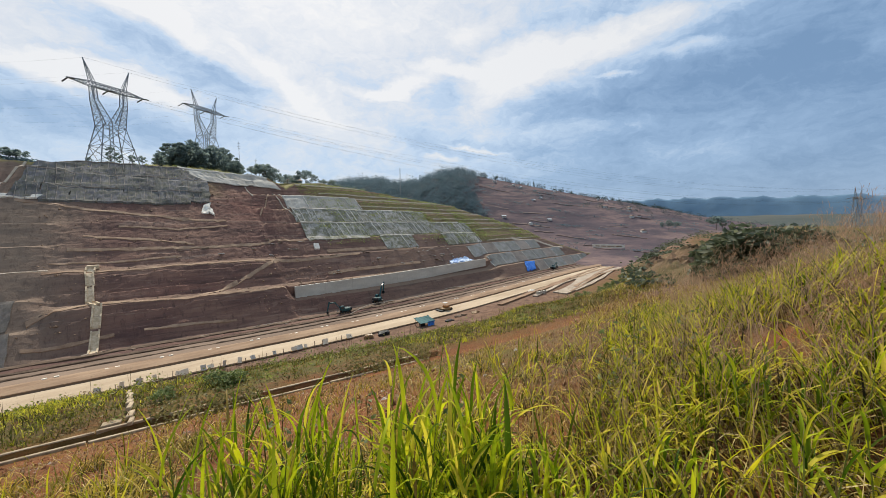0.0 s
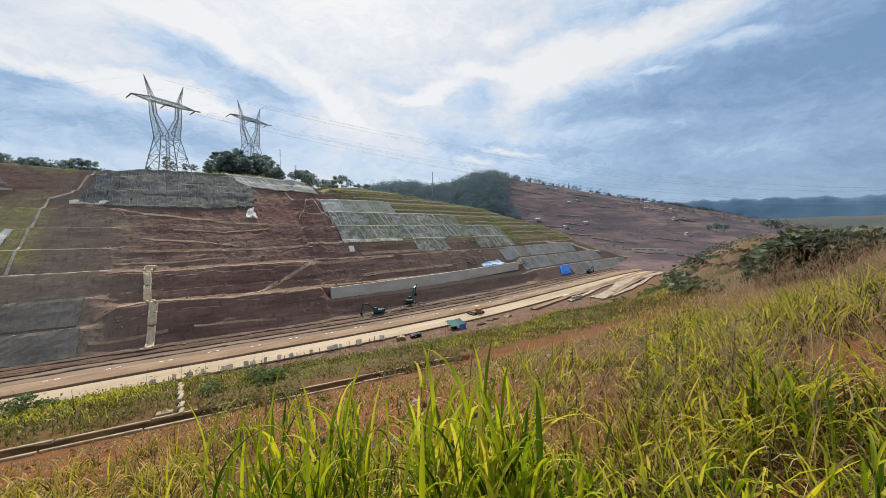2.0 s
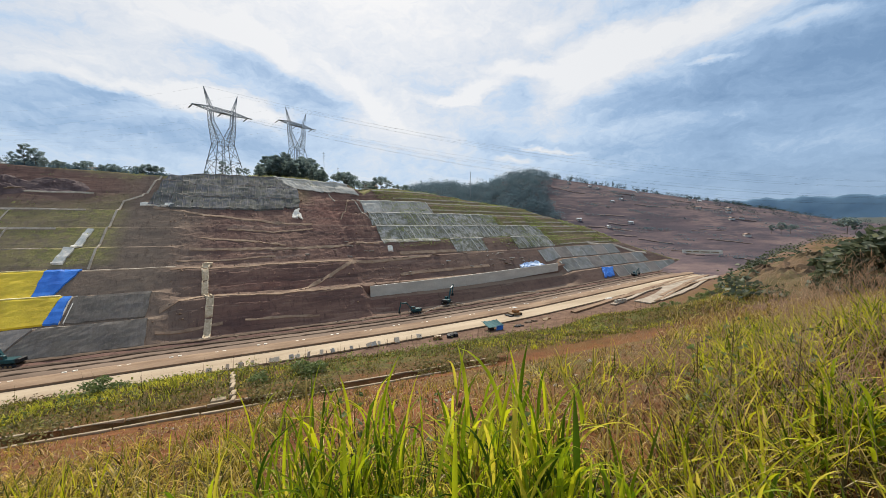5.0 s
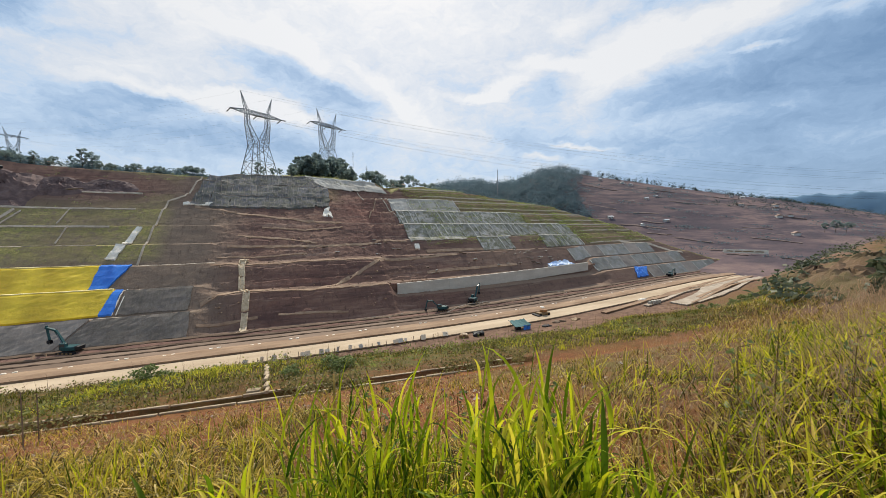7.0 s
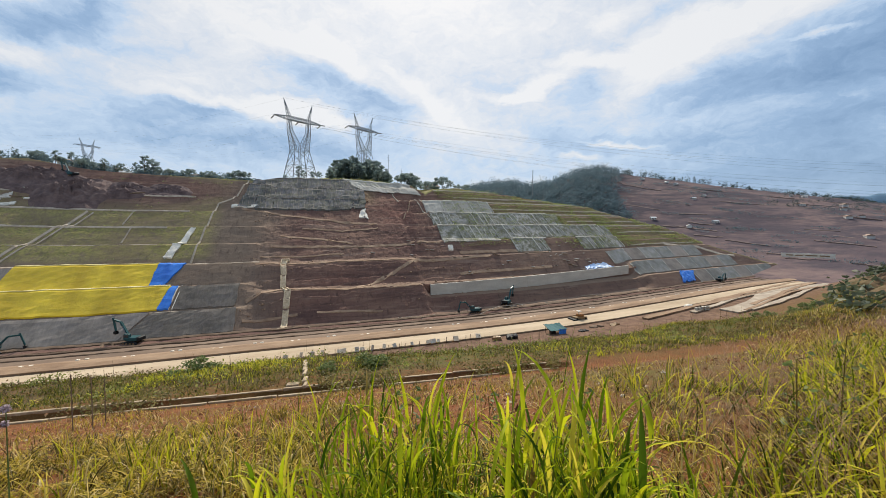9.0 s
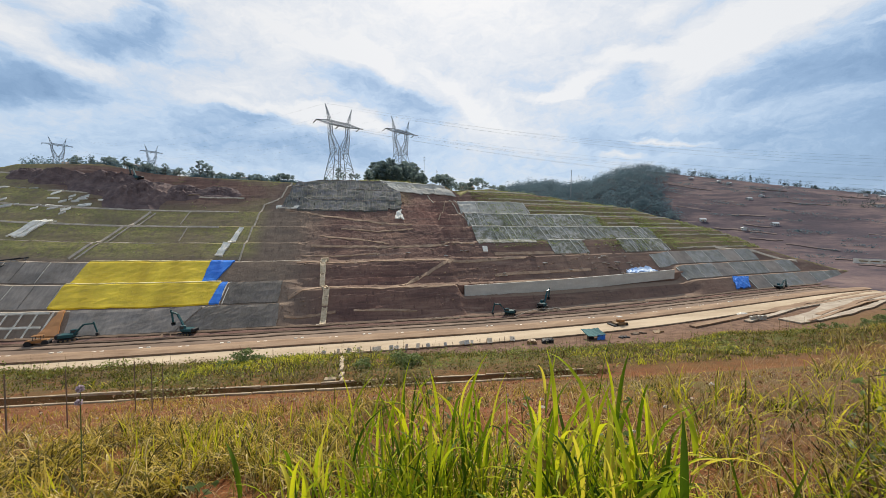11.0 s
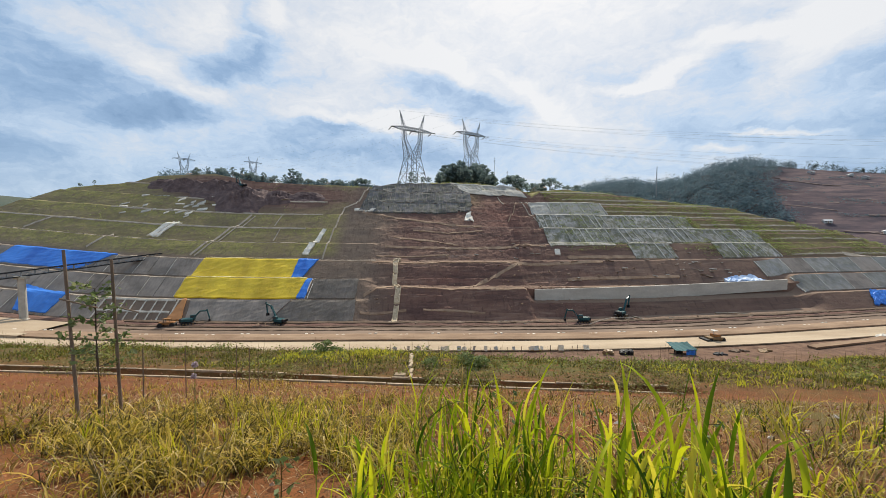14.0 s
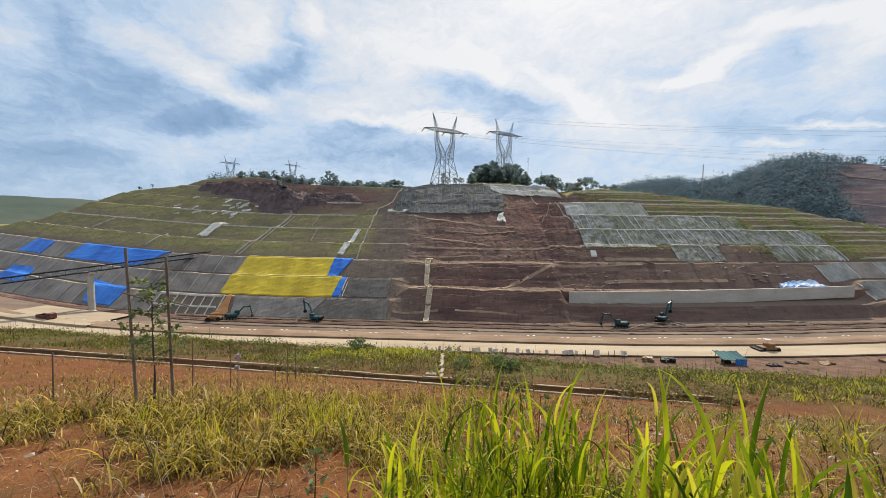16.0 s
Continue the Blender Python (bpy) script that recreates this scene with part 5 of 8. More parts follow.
def houses():
    r = random.Random(3)
    a = make_house("house", 8, 6, 3.0, M_ROOF, "small pale house with a rusty roof on the ridge")
    b = make_house("hut", 6, 4.5, 2.6, M_TIN, "small site hut with a tin roof")
    first = [True, True]
    for az, k in ((-27.6, 0), (-25.6, 0), (-24.0, 1), (-22.4, 0), (-20.4, 1), (-18.8, 0), (-17.6, 1), (-11.0, 0), (21.4, 1), (22.2, 0), (18.9, 1)):
        src = (a, b)[k]
        x, y = polar(az, edge_dist(az) + 16 + 6 * r.random())
        m = pose(x, y, plateau_z(x, y) - 0.1, 0, 0, r.uniform(-40, 40)) @ Matrix.Scale(0.75, 4)
        if first[k]:
            src.matrix_world, first[k] = m, False
        else:
            copy_thing(src, m).scale = (0.75, 0.75, 0.75)
    for i in range(18):
        az, f = r.uniform(52, 74), r.uniform(0.25, 0.95)
        rc = crest_far(az)[0]
        dist = 330 + (rc - 330) * f
        x, y = polar(az, dist)
        copy_thing(b if i % 3 else a, pose(x, y, far_height(az, dist) - 0.3, 0, 0, r.uniform(-60, 60))).scale = (0.8, 0.8, 0.8)


houses()


M_HILLTRACK = two_tone("hazy_track_earth", (0.15, 0.112, 0.105), (0.235, 0.180, 0.160), 0.06, 0.6, 0.95, 0.3, 0.1)


def far_tracks():
    r = random.Random(21)
    for i in range(46):
        az0, f0 = r.uniform(47, 73), r.uniform(0.06, 0.8)
        n, span, slope = 8, r.uniform(0.8, 4.5), r.uniform(-0.008, 0.005)
        verts = []
        for j in range(n + 1):
            az = az0 + span * j / n
            f = f0 + slope * (az - az0) + 0.0015 * math.sin(j * 1.1 + i)
            rc = crest_far(az)[0]
            for k in (0, 1):
                dist = 330 + (rc - 330) * max(0.02, f) + k * r.uniform(0.9, 2.2)
                x, y = polar(az, dist)
                verts.append((x, y, far_height(az, dist) + 0.6))
        vv, ff = sheet_mesh([Vector(v) for v in verts], n + 1, 2, 1.6)
        ob = mesh_object("hill_track", vv, ff, M_HILLTRACK)
        tagged(ob, "pale earth track across the cleared hillside", "track", "hill tracks", kind="structure")


far_tracks()


def hill_scrub():
    """Level rows of low scrub left on the cleared hillside."""
    rng = np.random.default_rng(12)
    pts = []
    for _ in range(110):
        az0, f0, span = rng.uniform(46, 80), rng.uniform(0.03, 0.85), rng.uniform(0.6, 3.5)
        for az in np.arange(az0, az0 + span, 0.10):
            if rng.random() < 0.35:
                continue
            rc = crest_far(az)[0]
            dist = 330 + (rc - 330) * (f0 + 0.004 * math.sin(az * 3))
            x, y = polar(az, dist)
            k = rng.integers(3, 8)
            pts.append(np.array([x, y, far_height(az, dist) + 0.8]) + rng.normal(size=(k, 3)) * np.array([0.9, 0.9, 0.7]))
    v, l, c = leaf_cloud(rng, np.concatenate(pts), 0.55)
    tagged(new("hill_scrub", raw_mesh("hill_scrub", v, l, c, M_HAZED_WOODS)), "rows of low scrub on the cleared hillside", "scrub", kind="stuff")


hill_scrub()

# ---- pylons ----
M_STEEL = two_tone("galvanised_steel", (0.20, 0.22, 0.24), (0.30, 0.32, 0.34), 0.4, 4, 0.5, 0.0, metal=0.6)
M_WIRE = two_tone("dark_wire", (0.06, 0.065, 0.07), (0.09, 0.09, 0.095), 1.0, 5, 0.5, 0.0, metal=0.5)
M_INSUL = two_tone("insulator_glass", (0.05, 0.045, 0.045), (0.09, 0.08, 0.08), 1.0, 5, 0.3, 0.0)


def lattice(bm, a0, a1, b0, b1, n, w):
    """Zigzag bracing between the lines a0-a1 and b0-b1."""
    a0, a1, b0, b1 = map(Vector, (a0, a1, b0, b1))
    for i in range(n):
        p, q = a0.lerp(a1, i / n), b0.lerp(b1, (i + 1) / n)
        r_, s_ = b0.lerp(b1, i / n), a0.lerp(a1, (i + 1) / n)
        add_bar(bm, p, q, w)
        add_bar(bm, r_, s_, w)
        add_bar(bm, s_, q, w)


def make_pylon():
    py = thing("pylon", label="grey steel lattice pylon with a wide crossarm", category="pylon", group="power pylons")
    W, B, Zw = 4.5, 8.8, 19.0
    feet = [(-B, -B * 0.8), (B, -B * 0.8), (B, B * 0.8), (-B, B * 0.8)]
    waist = [(-W, -W * 0.7), (W, -W * 0.7), (W, W * 0.7), (-W, W * 0.7)]
    for (x, y), (u, v) in zip(feet, waist):
        bm = bmesh.new()
        add_bar(bm, (x, y, -3), (u, v, Zw), 0.34)
        part("leg", bm, M_STEEL, py)
    for i in range(4):
        j = (i + 1) % 4
        bm = bmesh.new()
        lattice(bm, (*feet[i], 0), (*waist[i], Zw), (*feet[j], 0), (*waist[j], Zw), 2, 0.2)
        for k in range(5):
            f = (k + 0.5) / 5
            p, q = Vector((*feet[i], 0)).lerp(Vector((*waist[i], Zw)), f), Vector((*feet[j], 0)).lerp(Vector((*waist[j], Zw)), f)
            add_bar(bm, p, p.lerp(q, 0.30), 0.12)
            add_bar(bm, q, q.lerp(p, 0.30), 0.12)
        part("bracing", bm, M_STEEL, py)
    # climbing column inside the legs
    bm = bmesh.new()
    for x in (-0.7, 0.7):
        add_bar(bm, (x, 0, -2), (x, 0, Zw + 2), 0.22)
    lattice(bm, (-0.7, 0, 0), (-0.7, 0, Zw), (0.7, 0, 0), (0.7, 0, Zw), 10, 0.11)
    part("column", bm, M_STEEL, py)
    for sx in (-1, 1):
        bm = bmesh.new()
        lines = []
        for y in (-1, 1):
            outer = [(sx * W, y * W * 0.7, Zw), (sx * 6.7, y * 1.5, 31.0), (sx * 6.9, y * 1.0, 36.2)]
            inner = [(sx * 0.4, y * W * 0.6, Zw + 1.8), (sx * 4.9, y * 1.3, 30.5), (sx * 5.1, y * 1.0, 36.2)]
            for ln in (outer, inner):
                for p, q in zip(ln, ln[1:]):
                    add_bar(bm, p, q, 0.30)
            add_bar(bm, outer[0], inner[0], 0.22)
            lattice(bm, outer[0], outer[1], inner[0], inner[1], 5, 0.14)
            lattice(bm, outer[1], outer[2], inner[1], inner[2], 2, 0.15)
            lines.append(outer)
        lattice(bm, lines[0][0], lines[0][1], lines[1][0], lines[1][1], 5, 0.13)
        part("neck", bm, M_STEEL, py)
        bm = bmesh.new()
        for y in (-0.9, 0.9):
            add_bar(bm, (sx * 5.2, y, 38.0), (sx * 9.0, 0, 48.0), 0.2)
            add_bar(bm, (sx * 6.9, y, 38.0), (sx * 9.0, 0, 48.0), 0.2)
        lattice(bm, (sx * 5.2, -0.9, 38), (sx * 9.0, 0, 48), (sx * 6.9, 0.9, 38), (sx * 9.0, 0, 48), 5, 0.13)
        part("peak", bm, M_STEEL, py)
    bm = bmesh.new()
    for y in (-1, 1):
        add_bar(bm, (-7, y, 36.2), (7, y, 36.2), 0.3)
        add_bar(bm, (-7, y, 38.2), (7, y, 38.2), 0.3)
        lattice(bm, (-7, y, 36.2), (7, y, 36.2), (-7, y, 38.2), (7, y, 38.2), 9, 0.15)
        for sx in (-1, 1):
            add_bar(bm, (sx * 7, y, 36.2), (sx * 15, 0, 37.0), 0.26)
            add_bar(bm, (sx * 7, y, 38.2), (sx * 15, 0, 37.2), 0.26)
            lattice(bm, (sx * 7, y, 36.2), (sx * 15, 0, 37), (sx * 7, y, 38.2), (sx * 15, 0, 37.2), 4, 0.14)
    lattice(bm, (-7, -1, 36.2), (7, -1, 36.2), (-7, 1, 36.2), (7, 1, 36.2), 8, 0.14)
    part("crossarm", bm, M_STEEL, py)
    for x, z in ((-14.6, 36.9), (0, 36.1), (14.6, 36.9)):
        for sy in (-1, 1):
            bm = bmesh.new()
            for i in range(9):
                add_rod(bm, (x, sy * (0.5 + 0.45 * i), z - 0.11 * i), (x, sy * (0.78 + 0.45 * i), z - 0.11 * i - 0.06), 0.30, 0.24, 8)
            add_rod(bm, (x, 0, z), (x, sy * 4.6, z - 1.1), 0.07, 0.07, 5)
            part("insulator", bm, M_INSUL, py, "dark insulator string")
    return py


PYLON_AT = []


def pylons():
    py = make_pylon()
    spots = ((2.2, 236, None, 26, 1.0), (11.5, 296, 73.0, 26, 1.0), (-28.6, 690, 106.0, 38, 0.93), (-20.7, 735, 118.0, 38, 0.93), (93.6, 600, 21.0, 160, 1.0), (97.8, 640, 21.0, 160, 1.0))
    for i, (az, dist, z, turn, sc) in enumerate(spots):
        x, y = polar(az, dist)
        z = plateau_z(x, y) - 0.3 if z is None else z
        m = pose(x, y, z, 0, 0, turn)
        if i == 0:
            py.matrix_world = m
        else:
            ob = copy_thing(py, m)
            ob.scale = (sc, sc, sc)
        PYLON_AT.append((m, sc))


pylons()


def power_lines():
    def hang(name, m0, s0, m1, s1, offs, sag, label, thick=0.026):
        line = thing(name, label=label, category="power line", group="power lines")
        for x, z in offs:
            a, b = m0 @ Vector((x * s0, 0, z * s0)), m1 @ Vector((x * s1, 0, z * s1))
            n, bm = 28, bmesh.new()
            ring = []
            for i in range(n + 1):
                f = i / n
                p = a.lerp(b, f) - Vector((0, 0, 4 * sag * f * (1 - f)))
                ring.append([bm.verts.new(p + Vector((0, thick * math.cos(t), thick * math.sin(t)))) for t in (0.5, 2.6, 4.7)])
            for r0, r1 in zip(ring, ring[1:]):
                for k in range(3):
                    bm.faces.new((r0[k], r0[(k + 1) % 3], r1[(k + 1) % 3], r1[k]))
            part("wire", bm, M_WIRE, line)

    low = [(-14.6, 35.7), (0, 35.0), (14.6, 35.7), (-8.6, 48), (8.6, 48)]
    P = PYLON_AT
    hang("power_line", *P[2], *P[0], low, 16, "thin dark cables between the far and near pylons", 0.014)
    hang("power_line", *P[3], *P[1], low, 16, "thin dark cables between the far and near pylons", 0.014)
    hang("power_line", *P[0], *P[4], [(-x, z) for x, z in low], 24, "thin dark cables sagging across the valley")
    hang("power_line", *P[1], *P[5], [(-x, z) for x, z in low], 24, "thin dark cables sagging across the valley")


power_lines()

# lattice mast on the ridge behind the terraces
def mast():
    x, y = polar(37.75, 480)
    z = 32 + 480 * math.tan(radians(5.4))
    ob = thing("radio_mast", (x, y, z - 6), "thin grey radio mast behind the wooded ridge", "mast")
    for sx, sy in ((-0.5, -0.4), (0.5, -0.4), (0, 0.5)):
        bm = bmesh.new()
        add_bar(bm, (sx, sy, 0), (sx * 0.6, sy * 0.6, 34), 0.22)
        part("leg", bm, M_STEEL, ob)
    bm = bmesh.new()
    lattice(bm, (-0.5, -0.4, 0), (-0.3, -0.24, 34), (0.5, -0.4, 0), (0.3, -0.24, 34), 18, 0.1)
    part("bracing", bm, M_STEEL, ob)
    for az, h in ((15.2, 13), (17.2, 9)):
        x, y = polar(az, 246)
        p = thing("antenna_pole", (x, y, plateau_z(x, y) - 0.2), "thin dark antenna pole among the trees", "pole", "antenna poles")
        bm = bmesh.new()
        add_rod(bm, (0, 0, 0), (0, 0, h + 6), 0.14, 0.08, 6)
        part("pole", bm, M_STEEL, p)
        bm = bmesh.new()
        for k in range(4):
            add_bar(bm, (-0.7, 0, h + 2 + k), (0.7, 0, h + 2 + k), 0.12)
        part("aerial", bm, M_STEEL, p)


mast()


# ---- machines on the site ----
def paint(name, a, rough=0.45):
    return two_tone(name, a, tuple(min(1, 1.35 * v) for v in a), 0.9, 9, rough, 0.15, 0.02)


M_TEAL = paint("teal_paint", (0.022, 0.080, 0.086))
M_BLACK = paint("black_steel", (0.022, 0.022, 0.024), 0.6)
M_RUSTY = paint("dusty_orange_paint", (0.26, 0.135, 0.05))
M_RED = paint("red_paint", (0.13, 0.045, 0.038))
M_DUSTY = paint("dusty_machine_paint", (0.22, 0.15, 0.08))
M_GLASS = Mat("cab_glass", 0.08, spec=0.6).color((0.03, 0.04, 0.045)).m
M_RUBBER = two_tone("rubber", (0.02, 0.02, 0.02), (0.05, 0.045, 0.04), 2, 12, 0.9, 0.3, 0.02)
M_TIMBER = two_tone("grey_timber", (0.16, 0.12, 0.085), (0.26, 0.20, 0.15), 2, 14, 0.9, 0.4, 0.02)


def make_excavator(name, material, label, boom_up, stick_in):
    ex = thing(name, label=label, category="excavator", group="excavators")
    for y in (-1.25, 1.25):
        bm = bmesh.new()
        prof = [(-1.9, 0.15), (-2.2, 0.5), (-1.9, 0.9), (1.9, 0.9), (2.2, 0.5), (1.9, 0.15)]
        a = [bm.verts.new((x, y - 0.3, z)) for x, z in prof]
        b = [bm.verts.new((x, y + 0.3, z)) for x, z in prof]
        bm.faces.new(a)
        bm.faces.new(b[::-1])
        for i in range(6):
            bm.faces.new((a[i], b[i], b[(i + 1) % 6], a[(i + 1) % 6]))
        tr = part("track", bm, M_BLACK, ex)
        for k in range(4):
            bm = bmesh.new()
            add_rod(bm, (-1.4 + 0.93 * k, y - 0.34, 0.5), (-1.4 + 0.93 * k, y + 0.34, 0.5), 0.28, 0.28, 10)
            part("roller", bm, M_DUSTY, tr)
    bm = bmesh.new()
    add_box(bm, (2.0, 1.9, 0.5), pose(0, 0, 0.85), 0.05)
    part("undercarriage", bm, M_BLACK, ex)
    bm = bmesh.new()
    add_box(bm, (3.4, 2.6, 0.95), pose(-0.6, 0, 1.65), 0.12)
    part("engine_house", bm, material, ex)
    bm = bmesh.new()
    add_box(bm, (0.9, 2.6, 1.1), pose(-2.3, 0, 1.7), 0.2)
    part("counterweight", bm, M_BLACK, ex)
    bm = bmesh.new()
    add_box(bm, (1.6, 1.0, 1.6), pose(0.75, 0.75, 2.3), 0.12, 0.88)
    cab = part("cab", bm, material, ex)
    bm = bmesh.new()
    add_box(bm, (1.3, 1.02, 0.75), pose(0.82, 0.76, 2.55), 0.05, 0.9)
    part("window", bm, M_GLASS, cab)
    p0 = Vector((0.9, -0.25, 1.8))
    p1 = p0 + Vector((2.2, 0, 2.0 + boom_up))
    p2 = p1 + Vector((2.2, 0, -0.2 + 0.4 * boom_up))
    p3 = p2 + Vector((0.9 - 1.8 * stick_in, 0, -2.5 - 0.3 * boom_up))
    bm = bmesh.new()
    add_bar(bm, p0, p1, 0.55, 0.42)
    add_bar(bm, p1, p2, 0.48, 0.38)
    part("boom", bm, material, ex)
    bm = bmesh.new()
    add_rod(bm, p0 + Vector((0.5, 0.3, 0.1)), p0.lerp(p1, 0.75) + Vector((0, 0.3, 0.1)), 0.11, 0.08, 8)
    part("ram", bm, M_STEEL, ex)
    bm = bmesh.new()
    add_bar(bm, p2 + Vector((-0.2, 0, 0.5)), p3, 0.4, 0.32)
    part("stick", bm, material, ex)
    bm = bmesh.new()
    for i, (dx, dz) in enumerate(((0, 0), (0.35, -0.35), (0.2, -0.8), (-0.3, -0.95))):
        if i:
            add_bar(bm, last, p3 + Vector((dx, 0, dz)), 0.95, 0.09)
        last = p3 + Vector((dx, 0, dz))
    for y in (-0.48, 0.48):
        add_box(bm, (0.6, 0.06, 0.7), Matrix.Translation(p3 + Vector((0, y, -0.5))))
    part("bucket", bm, M_BLACK, ex)
    return ex


def site_ground(x, off):
    """A place beside the road, off metres from its far edge towards the camera."""
    p, n = edge_at(x)
    q = p - n * off
    return q.x, q.y, p.z - (0.0 if 0 < off < 25 else 0.3)


def machines():
    a = make_excavator("excavator", M_TEAL, "teal tracked excavator with its arm reaching out", 0.6, 0.2)
    a.matrix_world = pose(*hill_pt(-69, -1.6, 0.0), 0, 0, 12)
    b = make_excavator("excavator", M_TEAL, "dark teal excavator with its boom raised high", 2.4, 0.9)
    b.matrix_world = pose(*hill_pt(-40, -1.4, 0.0), 0, 0, 158)
    copy_thing(a, pose(*hill_pt(63, -1.0, 0.0), 0, 0, 172))
    copy_thing(b, pose(*hill_pt(80, 3.0, 0.2), 0, 0, 30))
    copy_thing(a, pose(*hill_pt(228, -2.5, 0.0), 0, 0, 5))
    copy_thing(b, pose(*hill_pt(-88, 66, 0.2), 0, 0, 150)).scale = (0.9, 0.9, 0.9)

    # road roller
    r = thing("road_roller", site_ground(-74, 1.8), "dusty orange road roller at the cutting's foot", "roller", turn=8)
    for x in (-1.7, 1.7):
        bm = bmesh.new()
        add_rod(bm, (x, -1.0, 0.75), (x, 1.0, 0.75), 0.75, 0.75, 20)
        part("drum", bm, M_BLACK, r)
    bm = bmesh.new()
    add_box(bm, (4.4, 1.7, 0.8), pose(0, 0, 1.25), 0.12)
    part("chassis", bm, M_RUSTY, r)
    for x, y in ((-0.7, -0.7), (0.9, -0.7), (-0.7, 0.7), (0.9, 0.7)):
        bm = bmesh.new()
        add_bar(bm, (x, y, 1.6), (x, y, 2.7), 0.09)
        part("roof_post", bm, M_BLACK, r)
    bm = bmesh.new()
    add_box(bm, (2.1, 1.8, 0.12), pose(0.1, 0, 2.75), 0.04)
    part("canopy", bm, M_RUSTY, r)

    # lorry on the left
    t = thing("truck", site_ground(-121, 14.5), "small dark red lorry with an open load bed", "truck", turn=-14)
    bm = bmesh.new()
    add_box(bm, (6.0, 1.0, 0.35), pose(0, 0, 0.75), 0.05)
    part("chassis", bm, M_BLACK, t)
    bm = bmesh.new()
    add_box(bm, (1.6, 2.1, 1.7), pose(2.3, 0, 1.75), 0.15, 0.9)
    cab = part("cab", bm, M_RED, t)
    bm = bmesh.new()
    add_box(bm, (1.2, 2.13, 0.6), pose(2.4, 0, 2.1), 0.05, 0.95)
    part("window", bm, M_GLASS, cab)
    bm = bmesh.new()
    add_box(bm, (3.9, 2.2, 0.12), pose(-0.8, 0, 1.0))
    for y in (-1.08, 1.08):
        add_box(bm, (3.9, 0.08, 1.0), pose(-0.8, y, 1.5))
    for x in (-2.7, 1.1):
        add_box(bm, (0.08, 2.1, 1.0), pose(x, 0, 1.5))
    part("load_bed", bm, M_RED, t)
    for x in (2.2, -1.2, -2.1):
        for y in (-0.95, 0.95):
            bm = bmesh.new()
            add_rod(bm, (x, y - 0.14, 0.46), (x, y + 0.14, 0.46), 0.46, 0.46, 16)
            part("wheel", bm, M_RUBBER, t)

    # paver on the near carriageway
    v = thing("paver", site_ground(92, 20), "dusty brown paving machine on the pale carriageway", "paver", turn=-4)
    bm = bmesh.new()
    add_box(bm, (4.6, 2.4, 0.7), pose(0, 0, 0.7), 0.1)
    part("frame", bm, M_DUSTY, v)
    bm = bmesh.new()
    add_box(bm, (2.0, 1.8, 0.9), pose(0.3, 0, 1.45), 0.12)
    part("engine_cover", bm, M_RUSTY, v)
    for x in (-1.9, 1.9):
        for y in (-1.2, 1.2):
            bm = bmesh.new()
            add_rod(bm, (x, y - 0.15, 0.45), (x, y + 0.15, 0.45), 0.45, 0.45, 14)
            part("wheel", bm, M_RUBBER, v)
    bm = bmesh.new()
    add_bar(bm, (-0.3, 0, 1.8), (-0.3, 0, 2.9), 0.12)
    add_box(bm, (1.5, 1.4, 0.1), pose(-0.2, 0, 2.9))
    part("canopy", bm, M_HUT, v)
    bm = bmesh.new()
    add_box(bm, (1.2, 3.4, 0.35), pose(-2.9, 0, 0.35), 0.06)
    part("screed", bm, M_BLACK, v)


machines()


